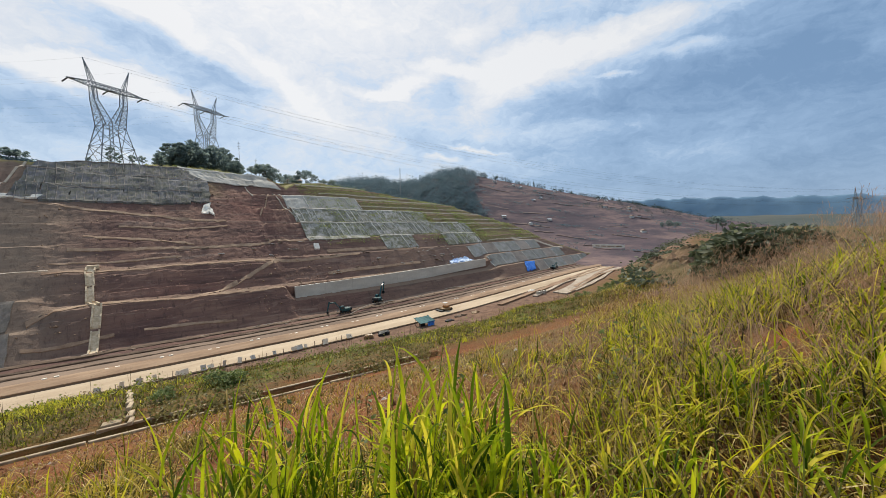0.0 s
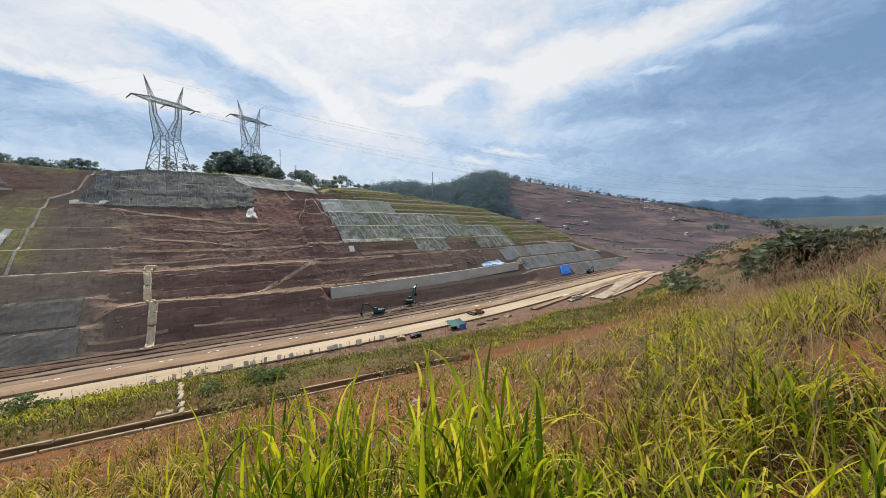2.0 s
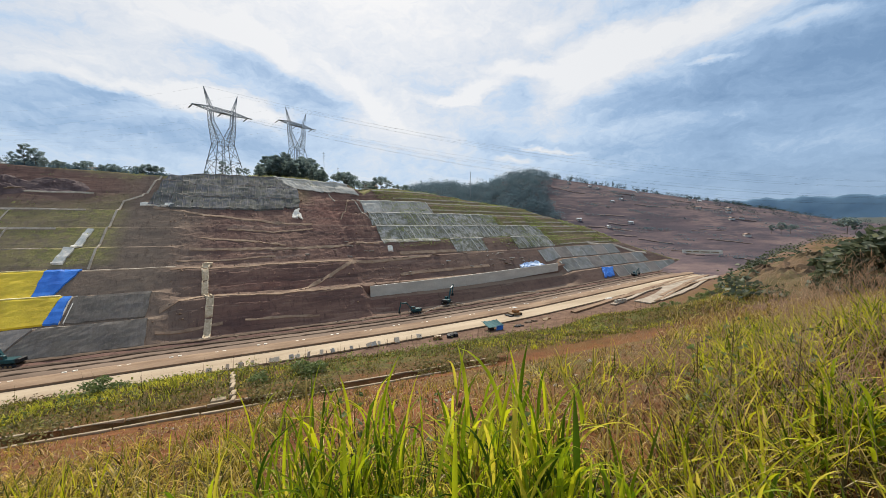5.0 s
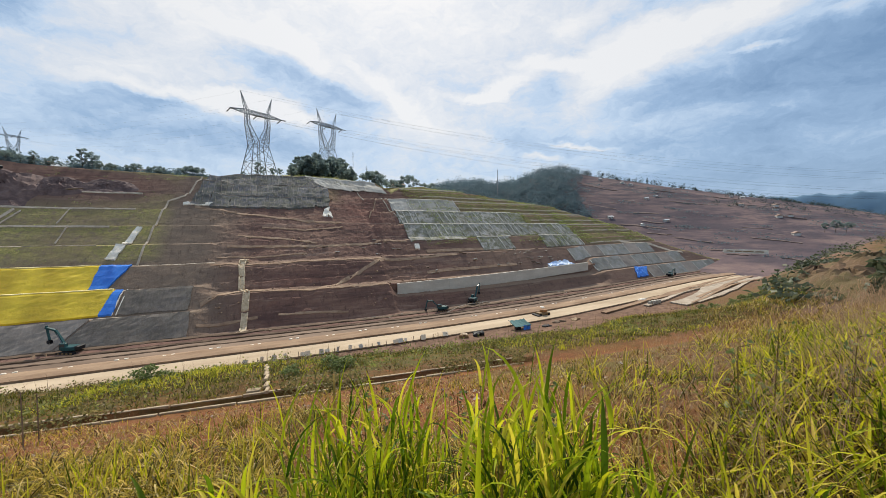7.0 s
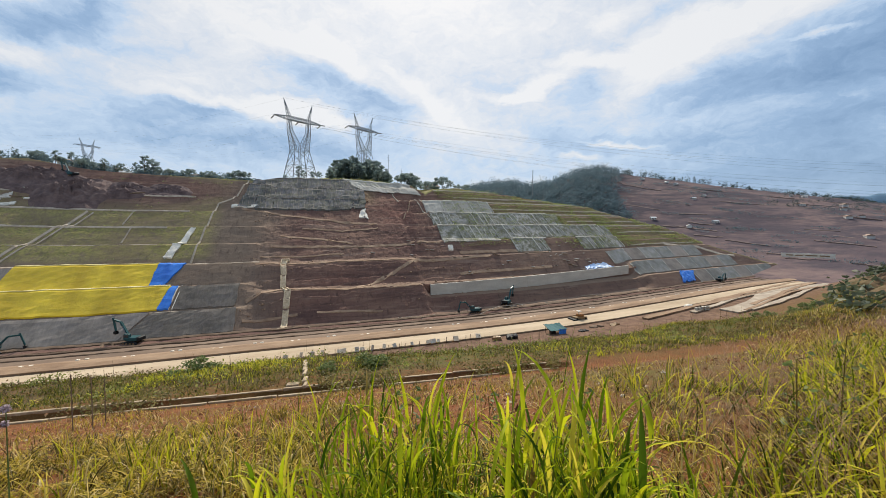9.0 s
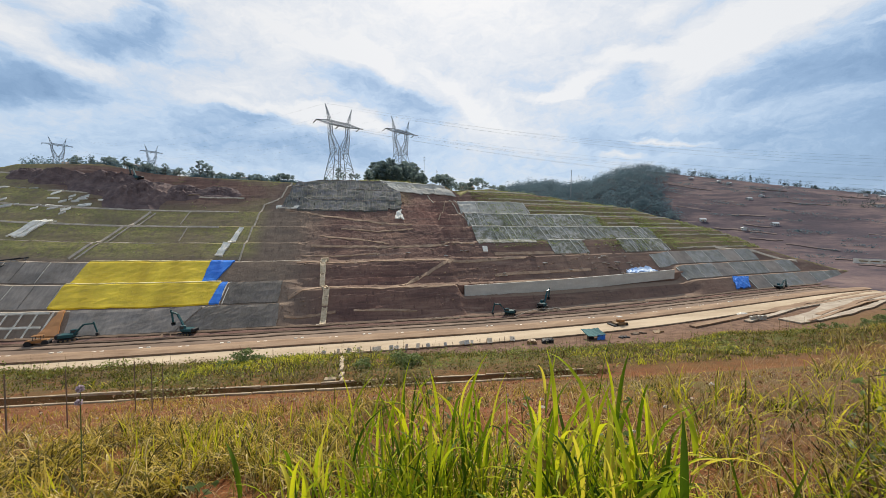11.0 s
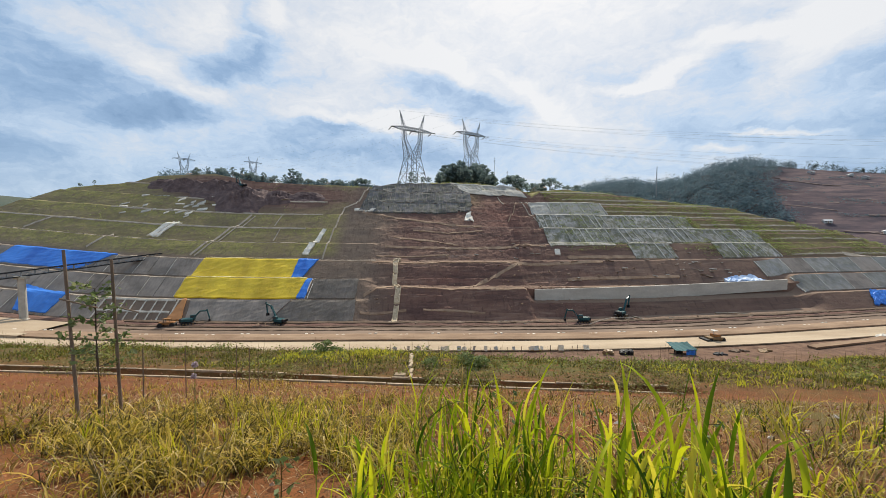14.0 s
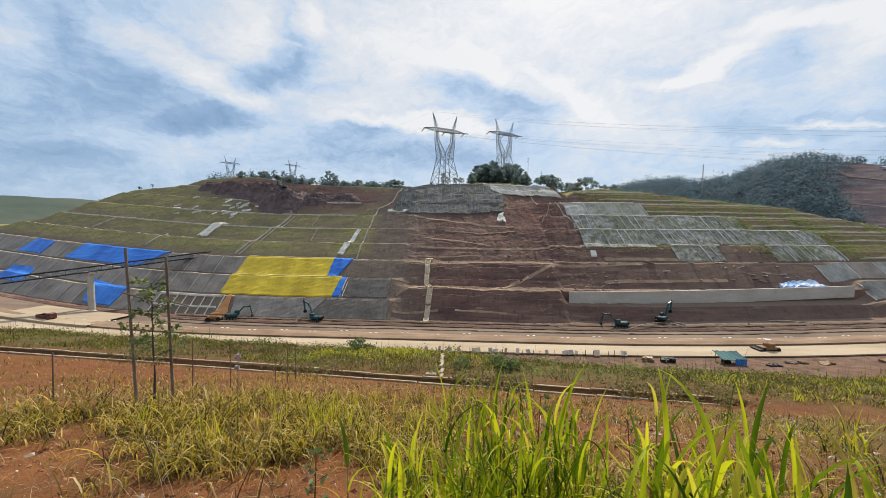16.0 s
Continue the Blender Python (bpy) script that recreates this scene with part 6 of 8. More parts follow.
# ---- the near shoulder of the road ----
def shoulder():
    # shelter with a teal and blue sheet
    x, y, z = site_ground(75, 28.5)
    sh = thing("shelter", (x, y, z), "small work shelter under a teal and blue sheet", "shelter", turn=-6)
    for px in (-2.4, 2.4):
        for py in (-1.4, 1.4):
            bm = bmesh.new()
            add_rod(bm, (px, py, -0.3), (px, py, 2.0 + 0.25 * py), 0.07, 0.06, 6)
            part("post", bm, M_TIMBER, sh)
    M_TEALSHEET = tarp_material("teal_sheet", (0.02, 0.085, 0.090), (0.07, 0.155, 0.155), 0.2, 0.85)
    pts = [Vector((-2.9 + 5.8 * i / 10, -2.0 + 4.0 * j / 6, 2.0 + 0.25 * (-2.0 + 4.0 * j / 6) - 0.18 * math.sin(math.pi * i / 10) - 0.1 * math.sin(i * 2.3 + j))) for j in range(7) for i in range(11)]
    vv, ff = sheet_mesh(pts, 7, 11, 0.12)
    mesh_object("roof_sheet", vv, ff, M_TEALSHEET, sh)
    pts = [Vector((0.1 + 2.6 * i / 8, -1.9 + 0.12 * math.sin(i * 1.9), 1.6 - 1.6 * j / 5)) for j in range(6) for i in range(9)]
    vv, ff = sheet_mesh(pts, 6, 9, 0.05)
    mesh_object("side_sheet", vv, ff, M_BLUE, sh)
    bm = bmesh.new()
    add_box(bm, (1.6, 1.2, 0.9), pose(-0.9, -0.2, 0.45), 0.06)
    part("crate", bm, M_BLACK, sh)

    rng = random.Random(9)
    # heaps of spoil and dark debris
    for x, off, w, h, mat, lab in ((56, 27.5, 3.0, 1.5, M_DUSTY, "dark tyre-sized tanks and drums beside the road"), (61, 28.0, 3.4, 1.6, M_BLACK, "dark metal drums stacked beside the road"), (83, 31.5, 3.2, 1.2, M_BLACK, "low dark heap of scrap by the road"), (90, 29.5, 5.0, 1.0, M_TIMBER, "low heap of broken timber and earth"), (97, 30.0, 4.0, 0.9, M_DUSTY, "low heap of earth and timber")):
        px, py, pz = site_ground(x, off)
        hp = thing("scrap_heap", (px, py, pz), lab, "heap", "roadside heaps", turn=rng.uniform(-20, 20))
        for k in range(6):
            bm = bmesh.new()
            if k % 2:
                add_rod(bm, (rng.uniform(-w, w) * 0.5, -0.6, h * 0.3), (rng.uniform(-w, w) * 0.5, 0.7, h * 0.35), h * 0.34, h * 0.34, 12)
                part("drum", bm, mat, hp)
            else:
                add_box(bm, (w * rng.uniform(0.3, 0.5), 1.2, h * rng.uniform(0.4, 0.8)), pose(rng.uniform(-w, w) * 0.4, rng.uniform(-0.5, 0.5), h * 0.25, rng.uniform(-12, 12), rng.uniform(-14, 14), rng.uniform(-40, 40)), 0.06)
                part("crate", bm, mat, hp)
    # row of grey drums further along
    px, py, pz = site_ground(143, 32)
    row = thing("drum_row", (px, py, pz), "row of pale grey drums beside the road", "drums", turn=-4)
    for k in range(9):
        bm = bmesh.new()
        add_rod(bm, (-3.6 + 0.85 * k, 0.2 * (k % 2), 0), (-3.6 + 0.85 * k, 0.2 * (k % 2), 1.5), 0.42, 0.40, 12)
        part("drum", bm, M_CONC, row)
    px, py, pz = site_ground(146, 25.5)
    tagged(mesh_object("white_heap", *mound((px, py, pz), 3.2, 2.0, 1.0, 3), M_WHITE), "white and blue sacks heaped by the road", "heap")
    # formwork panels and stakes along the edge of the near carriageway
    r2 = random.Random(4)
    M_CREAM = two_tone("cream_board", (0.66, 0.55, 0.40), (0.82, 0.72, 0.56), 1.5, 8, 0.8, 0.2, 0.01)
    mesh_cache = {}
    for i in range(30):
        x = 2 + 1.75 * i + r2.uniform(-0.8, 0.8)
        px, py, pz = site_ground(x, 24.9)
        if r2.random() < 0.5:
            w = r2.uniform(0.6, 1.7)
            fb = thing("form_panel", (px, py, pz), "pale formwork panel standing at the slab's edge", "formwork", "formwork panels", turn=r2.uniform(-8, 4))
            bm = bmesh.new()
            add_box(bm, (w, 0.08, r2.uniform(0.8, 1.5)), pose(0, 0, 0.6, r2.uniform(-35, 8), r2.uniform(-12, 12), 0), 0.01)
            part("board", bm, M_CREAM if i % 3 else M_RIB, fb)
            bm = bmesh.new()
            add_bar(bm, (0, 0.1, 0.9), (0, 0.7, -0.05), 0.08)
            part("prop", bm, M_TIMBER, fb)
        else:
            st = thing("stake", (px, py, pz - 0.3), "short dark timber stake at the slab's edge", "stake", "slab stakes")
            bm = bmesh.new()
            add_bar(bm, (0, 0, 0), (r2.uniform(-0.1, 0.1), 0, r2.uniform(1.0, 1.7)), 0.12)
            part("stake_post", bm, M_TIMBER, st)
    # pairs of white markers on the median
    for i in range(34):
        x = -112 + 9.5 * i
        p, n = edge_at(x)
        for k in (0, 1.7):
            q = p - n * (11.2 if i % 2 else 12.4)
            mk = thing("marker_block", (q.x + k, q.y, p.z + 0.45), "small white concrete block on the median edge", "block", "median blocks")
            if "m" not in mesh_cache:
                bm = bmesh.new()
                add_box(bm, (0.8, 0.5, 0.45), pose(0, 0, 0.1), 0.04)
                o = part("block", bm, M_WHITE, mk)
                mesh_cache["m"] = o.data
            else:
                o = new("block", mesh_cache["m"])
                o.parent = mk


def mound(at, rx, ry, h, seed, n=14, m=7):
    """Vertices and faces of an uneven heap."""
    verts, faces = [], []
    for j in range(m + 1):
        f = j / m
        for i in range(n):
            a = 2 * math.pi * i / n
            k = 1 + 0.28 * noise.noise(Vector((math.cos(a) * 1.4, math.sin(a) * 1.4, seed + f * 2)))
            verts.append((at[0] + rx * f * k * math.cos(a), at[1] + ry * f * k * math.sin(a), at[2] - 0.25 + (h + 0.25) * (1 - f * f) * (1 + 0.3 * noise.noise(Vector((i * 0.9, j * 0.9, seed))))))
    for j in range(m):
        for i in range(n):
            faces.append((j * n + i, (j + 1) * n + i, (j + 1) * n + (i + 1) % n, j * n + (i + 1) % n))
    return verts, faces


shoulder()


# ---- far stretch of the road: earth tracks, apron, banner ----
def far_road():
    def flat(name, pts, width, z, mat, label):
        verts = []
        for i, (x, o) in enumerate(pts):
            a, b = pts[max(0, i - 1)], pts[min(len(pts) - 1, i + 1)]
            t = Vector((b[0] - a[0], a[1] - b[1], 0)).normalized()
            p, n = edge_at(x)
            q = p - n * (o + 0.9 * noise.noise(Vector((x * 0.06, width, 2.0))))
            w_ = width * (1 + 0.5 * noise.noise(Vector((x * 0.09, width, 7.0))))
            for k in (-1, 1):
                verts.append((q.x - k * t.y * w_ / 2, q.y + k * t.x * w_ / 2, p.z + z + 0.1 * noise.noise(Vector((x * 0.2, k * 3, z)))))
        vv, ff = sheet_mesh([Vector(v) for v in verts], len(pts), 2, 0.5)
        tagged(mesh_object(name, vv, ff, mat), label, "track", "haul tracks", kind="structure")

    M_APRON = two_tone("pale_gravel", (0.29, 0.24, 0.19), (0.43, 0.37, 0.30), 0.2, 2, 0.9, 0.4, 0.05)
    flat("apron", [(x, 35 - 0.050 * (x - 150) + 3 * math.sin(x * 0.05)) for x in range(150, 285, 6)], 6.5, 0.15, M_APRON, "pale gravel apron beside the road")
    flat("haul_track", [(x, 30.2 - 0.055 * (x - 150) + 1.2 * math.sin(x * 0.06)) for x in range(136, 300, 4)], 1.9, 0.2, M_APRON, "pale wheel track beside the road")
    flat("haul_track", [(x, 41 - 0.085 * (x - 150) + 1.6 * math.sin(x * 0.04)) for x in range(160, 296, 4)], 2.2, 0.2, M_APRON, "pale wheel track beside the apron")
    flat("haul_track", [(x, 39 - 0.062 * (x - 150) + 1.6 * math.sin(x * 0.05)) for x in range(156, 300, 4)], 1.2, 0.34, M_DUST, "brown earth bund between the tracks")
    flat("haul_track", [(x, 29 - 0.07 * (x - 120)) for x in range(112, 330, 4)], 2.2, 0.22, M_DUST, "brown earth bund between the tracks")
    flat("haul_track", [(x, 27.6 - 0.03 * (x - 150)) for x in range(150, 320, 4)], 1.4, 0.26, M_DUST, "brown earth bund between the tracks")
    flat("haul_track", [(x, 37 - 0.12 * (x - 170)) for x in range(170, 330, 4)], 1.6, 0.3, M_DUST, "brown earth bund beside the apron")
    bx, by = polar(69.4, 360)
    b = thing("banner", (bx, by, 8.6), "long white banner on posts above the far road", "banner", turn=-69)
    bm = bmesh.new()
    add_box(bm, (27, 0.15, 3.0), pose(0, 0, 2.4), 0.03)
    board = part("board", bm, M_WHITE, b)
    bm = bmesh.new()
    for x0, x1 in ((-11, -7), (-6, -2), (-1, 5), (6, 11)):
        add_box(bm, (x1 - x0, 0.06, 0.8), pose((x0 + x1) / 2, -0.12, 2.4))
    part("lettering", bm, M_DUSTY, board)
    for x in (-12, -4, 4, 12):
        bm = bmesh.new()
        add_bar(bm, (x, 0.25, -5), (x, 0.25, 4.2), 0.3)
        part("post", bm, M_STEEL, b)


far_road()


# ---- pipe bridge over the left bench ----
def pipe_bridge():
    a, b = Vector((-95, 160.5, 20.6)), Vector((-150, 104, 12.0))
    br = thing("pipe_bridge", a, "dark steel truss footbridge crossing over the road", "bridge")
    inv = br.matrix_world.inverted()
    d = (b - a)
    side = Vector((-d.y, d.x, 0)).normalized() * 0.9
    n = 26
    for sgn in (-1, 1):
        for up in (0, 1.7):
            bm = bmesh.new()
            add_bar(bm, inv @ (a + side * sgn + Vector((0, 0, up))), inv @ (b + side * sgn + Vector((0, 0, up))), 0.32)
            part("chord", bm, M_BLACK, br)
        bm = bmesh.new()
        for i in range(n):
            p, q = a.lerp(b, i / n) + side * sgn, a.lerp(b, (i + 1) / n) + side * sgn
            add_bar(bm, inv @ p, inv @ (q + Vector((0, 0, 1.7))), 0.14)
            add_bar(bm, inv @ p, inv @ (p + Vector((0, 0, 1.7))), 0.16)
        part("web", bm, M_STEEL, br)
    bm = bmesh.new()
    for i in range(n):
        p, q = a.lerp(b, i / n), a.lerp(b, (i + 0.94) / n)
        add_bar(bm, inv @ p, inv @ q, 1.7, 0.12)
    part("deck", bm, M_STEEL, br)
    for f in (0.50, 0.97):
        at = a.lerp(b, f)
        foot = 2.0 if f < 0.9 else 1.0
        pr = thing("bridge_pier", (at.x, at.y, foot - 0.5), "round pale concrete pier under the footbridge", "pier", "bridge piers")
        bm = bmesh.new()
        add_rod(bm, (0, 0, 0), (0, 0, at.z - foot + 0.2), 1.05, 0.95, 20)
        part("column", bm, M_CONC, pr, smooth=False)
        bm = bmesh.new()
        add_box(bm, (3.2, 2.0, 0.9), pose(0, 0, at.z - foot + 0.1), 0.1)
        part("cap", bm, M_CONC, pr)
        bm = bmesh.new()
        add_box(bm, (4.0, 4.0, 1.0), pose(0, 0, 0.3), 0.1)
        part("footing", bm, M_CONC, pr)


pipe_bridge()


# ---- ditch on the near bank ----
M_OLDCONC = two_tone("stained_concrete", (0.24, 0.185, 0.125), (0.46, 0.375, 0.27), 2.0, 12.0, 0.9, 0.4, 0.02)


def ditch():
    dt = thing("ditch", label="narrow open drain with pale concrete lips across the bank", category="drain", kind="structure")
    bm = bmesh.new()
    add_box(bm, (2.36, 0.11, 0.32), Matrix(), 0.015)
    first = part("kerb", bm, M_OLDCONC, dt)
    r = random.Random(2)
    done = False
    for u in np.arange(-74, 9, 2.4):
        for d in (DITCH_D - 0.06, DITCH_D + DITCH_W + 0.06):
            z = sum(bank_pt(u + k, d).z for k in (-2, -1, 0, 1, 2)) / 5 - 0.10
            p = DU * u + DN * d
            m = Matrix.Translation((p.x, p.y, z + r.uniform(-0.025, 0.025))) @ pose(0, 0, 0, 0, r.uniform(-0.5, 0.5), -10.78 + r.uniform(-0.5, 0.5))
            o = first if not done else new("kerb", first.data)
            done = True
            o.parent = dt
            o.matrix_basis = m
    # side drain stepping away from the ditch
    sd = thing("side_drain", bank_pt(-2.5, 16), "short stepped concrete side drain below the ditch", "drain")
    inv = sd.matrix_world.inverted()
    for k in range(7):
        d = 15.4 + 0.85 * k
        u = -0.151 * d
        bm = bmesh.new()
        add_box(bm, (0.14 + 0.04 * (k % 2), 0.60 + 0.1 * (k % 3), 0.13), Matrix.Translation(inv @ bank_pt(u, d, 0.12)) @ pose(0, 0, 0, -8, 0, -10.8), 0.02)
        part("slab", bm, M_OLDCONC, sd)
    bm = bmesh.new()
    add_box(bm, (0.5, 0.3, 0.12), Matrix.Translation(inv @ bank_pt(-2.9, 15.9, 0.05)) @ pose(0, 0, 0, 0, 0, -10.8), 0.02)
    part("slab", bm, M_OLDCONC, sd)


ditch()


# ---- staked sapling on the near bank ----
def sapling():
    def spot(az, dist):
        x, y = polar(az, dist)
        u, d = DU.x * x + DU.y * y, DN.x * x + DN.y * y
        return Vector((x, y, bank_pt(u, d).z))

    st = spot(-37.4, 7.5)
    sp = thing("sapling", st, "young staked tree with sparse green leaves", "sapling")
    bm = bmesh.new()
    p = Vector((0.02, 0, -0.1))
    stem = [p]
    for k in range(7):
        q = p + Vector((0.02 * math.sin(k * 1.7), 0.02 * math.cos(k * 2.1), 0.3))
        p = q
        stem.append(p)
    add_tube(bm, stem, [0.022 - 0.0022 * k for k in range(8)])
    part("stem", bm, M_BARK, sp)
    rng = np.random.default_rng(6)
    pts = []
    bm = bmesh.new()
    for k in range(13):
        f = 0.42 + 0.58 * k / 12
        base = Vector(stem[0]).lerp(stem[-1], f)
        a = k * 2.4
        tip = base + Vector((math.cos(a), math.sin(a), 0.35)) * (0.42 * (1.25 - f) + 0.1)
        add_rod(bm, base, tip, 0.007, 0.003, 5)
        for _ in range(24):
            pts.append(np.array(base.lerp(tip, rng.uniform(0.35, 1.1))) + rng.normal(size=3) * 0.05)
    part("twigs", bm, M_BARK, sp)
    v, l, c = leaf_cloud(rng, np.array(pts), 0.05, 0.6)
    o = new("leaves", raw_mesh("leaves", v, l, c, M_SHRUB))
    o.parent = sp
    for az, top, lean in ((-38.9, 31.66, -0.10), (-35.3, 31.50, -0.05)):
        b = spot(az, 7.5)
        po = thing("stake_pole", b, "weathered brown pole staking the young tree", "stake", "sapling stakes")
        bm = bmesh.new()
        add_rod(bm, (0, 0, -0.3), (lean, 0, top - b.z), 0.024, 0.019, 8)
        part("pole", bm, M_TIMBER, po)
        bm = bmesh.new()
        add_rod(bm, (-0.16, -0.03, (top - b.z) * 0.72), (0.30, 0.02, (top - b.z) * 0.66), 0.014, 0.012, 6)
        part("crossbar", bm, M_TIMBER, po)
    # thin stakes further along the bank
    for az, dist, h in ((-33.3, 9, 1.2), (-29.0, 11.0, 1.3), (-23.2, 12.0, 1.4), (-21.6, 12, 1.3), (-20.5, 12.5, 1.2), (-46, 9.0, 0.9)):
        b = spot(az, dist)
        po = thing("thin_stake", b, "thin dark stick standing in the grass", "stake", "thin stakes")
        bm = bmesh.new()
        add_rod(bm, (0, 0, -0.2), (0.03, 0, h), 0.014, 0.010, 6)
        part("stick", bm, M_TIMBER, po)


sapling()


# ---- dirt banks, shrubs and trees towards the right ----
def right_side():
    r = random.Random(17)

    def spot(az, dist):
        x, y = polar(az, dist)
        return x, y, bank_pt(DU.x * x + DU.y * y, DN.x * x + DN.y * y).z

    for az, dist, rx, ry, h in ((75.5, 52, 7, 3, 1.3), (78, 47, 8, 3, 1.5), (80.5, 44, 7, 3, 1.4), (83, 40, 6, 3, 1.1), (86, 42, 7, 3, 1.2), (89, 36, 6, 3, 1.3), (92, 34, 6, 3, 1.3), (79.5, 58, 9, 4, 2.2)):
        at = spot(az, dist)
        v, fc = mound(at, rx, ry, h, az, 22, 9)
        ob = mesh_object("earth_mound", v, fc, M_GROUND, attrs={"bench": [0.9] * len(v), "grass": [0.5] * len(v)})
        tagged(ob, "low mound of dug red-brown earth", "mound", "earth mounds")
    M_GREYLEAF = leaf_material("grey_green_leaves", ((0.0, (0.055, 0.075, 0.040)), (0.6, (0.11, 0.135, 0.075)), (1.0, (0.22, 0.225, 0.13))), 0.4)
    # knoll under the pylon far beyond the left terraces
    x, y = polar(-20.7, 735)
    v, fc = mound((x, y, 90.0), 90, 60, 28.3, 3.0, 26, 9)
    tagged(mesh_object("far_hill", v, fc, M_PLAIN), "low green knoll under a far pylon", "hill", kind="structure")
    src = make_tree("shrub", 31, 3.0, 1.8, 620, 0.26, "grey-green broadleaf shrub on dug earth", M_GREYLEAF, 0.08, 14, "shrub")
    first = True
    for az, dist, sz in ((81.4, 38, 0.85), (82.8, 36, 1.05), (84.2, 34, 1.2), (85.4, 35, 1.15), (86.9, 34, 1.0), (88.4, 33, 0.95), (89.8, 35, 0.8), (77.6, 56, 0.5), (79.4, 44, 0.45), (91.5, 36, 0.7), (74.6, 66, 0.5), (83.5, 33, 0.8)):
        x, y, z = spot(az, dist)
        m = pose(x, y, z - 0.15, 0, 0, r.uniform(0, 360))
        if first:
            src.matrix_world, src.scale, first = m, (sz, sz, sz), False
        else:
            copy_thing(src, m).scale = (sz * 1.1, sz * 1.1, sz)
    # scrub over the dug ground and the plain beyond it
    rng = np.random.default_rng(15)
    pts = []
    for _ in range(900):
        az, dist = rng.uniform(72, 99), 38 + 260 * rng.random() ** 1.6
        if noise.noise(Vector((az * 0.35, dist * 0.02, 4.0))) + rng.uniform(-0.3, 0.3) < -0.05:
            continue
        x, y, z = spot(az, dist)
        h, k = rng.uniform(0.3, 0.9) * (1 + dist / 140), rng.integers(10, 26)
        q = rng.normal(size=(k, 3)) * np.array([0.5, 0.5, 0.0]) * (1 + dist / 120)
        q[:, 2] = rng.uniform(0, h, k)
        pts.append(np.array([x, y, z]) + q)
    v, l, c = leaf_cloud(rng, np.concatenate(pts), 0.32)
    tagged(new("low_scrub", raw_mesh("low_scrub", v, l, c, M_GREYLEAF)), "low grey-green scrub on dug ground", "scrub", kind="stuff")
    low = make_tree("bush", 32, 1.4, 1.3, 700, 0.13, "low green bush on the grassy bank", M_SHRUB, 0.05, 10, "bush")
    first = True
    for az, dist, sz in ((-11.4, 22.5, 0.6), (-9.5, 23, 0.35), (68.6, 88, 1.0), (69.6, 92, 1.2), (70.6, 95, 1.3), (71.6, 90, 1.2), (65.5, 70, 0.8), (66.6, 74, 0.9), (12.5, 18.5, 0.5), (11.2, 19.5, 0.45), (13.8, 19.2, 0.4), (5.5, 17.5, 0.4), (-14.0, 22, 0.3)):
        x, y, z = spot(az, dist)
        m = pose(x, y, z - 0.08, 0, 0, r.uniform(0, 360))
        if first:
            low.matrix_world, low.scale, first = m, (sz, sz, sz), False
        else:
            copy_thing(low, m).scale = (sz, sz, sz)
    # lone trees out on the plain
    for az, dist, sz, k in ((81.9, 330, 1.15, 2), (76.8, 420, 1.0, 0), (77.6, 425, 0.9, 2), (76.0, 430, 0.8, 0), (82.5, 335, 0.8, 0), (88, 400, 0.6, 0), (90.5, 420, 0.6, 2), (85.5, 460, 0.6, 0)):
        x, y = polar(az, dist)
        z = 32 + dist * math.tan(radians(-0.9))
        copy_thing(TREES[k], pose(x, y, z, 0, 0, r.uniform(0, 360))).scale = (sz, sz, sz)


right_side()


def toe_rubble():
    """Loose stones and clods along the foot of the cutting."""
    rng = np.random.default_rng(14)
    V, F = [], []
    for _ in range(2300):
        x = rng.uniform(-150, 220)
        p, n = edge_at(x)
        q = p + n * rng.uniform(0.6, 3.6)
        s = rng.uniform(0.12, 0.55) * (1.8 if rng.random() < 0.1 else 1)
        base = len(V)
        c = np.array([q.x, q.y, q.z + s * 0.25])
        for d in ((1, 0, 0), (-1, 0, 0), (0, 1, 0), (0, -1, 0), (0, 0, 0.8), (0, 0, -0.8)):
            V.append(tuple(c + s * (np.array(d) * rng.uniform(0.7, 1.3) + rng.normal(size=3) * 0.12)))
        for a, b, c_ in ((0, 2, 4), (2, 1, 4), (1, 3, 4), (3, 0, 4), (2, 0, 5), (1, 2, 5), (3, 1, 5), (0, 3, 5)):
            F.append((base + a, base + b, base + c_))
    for _ in range(1100):
        x, s = rng.uniform(-16, 120), 4 + 56 * rng.random()
        if x > 62 and s > 24:
            continue
        sz = rng.uniform(0.08, 0.28) * (2.2 if rng.random() < 0.06 else 1)
        base = len(V)
        c = np.array(hill_pt(x, s, sz * 0.3))
        for d in ((1, 0, 0), (-1, 0, 0), (0, 1, 0), (0, -1, 0), (0, 0, 0.8), (0, 0, -0.8)):
            V.append(tuple(c + sz * (np.array(d) * rng.uniform(0.7, 1.3) + rng.normal(size=3) * 0.12)))
        for a, b, c_ in ((0, 2, 4), (2, 1, 4), (1, 3, 4), (3, 0, 4), (2, 0, 5), (1, 2, 5), (3, 1, 5), (0, 3, 5)):
            F.append((base + a, base + b, base + c_))
    ob = mesh_object("rubble", V, F, M_DUST)
    tagged(ob, "loose clods and stones along the cutting's foot", "rubble", kind="stuff")
    # strip of churned dark earth between the road and the cutting
    road_strip("verge", -3.4, 0.3, 0.18, M_SOIL, "churned dark earth verge at the cutting's foot", x0=-400, x1=330, thick=0.5, category="verge", crown=0.35)


toe_rubble()


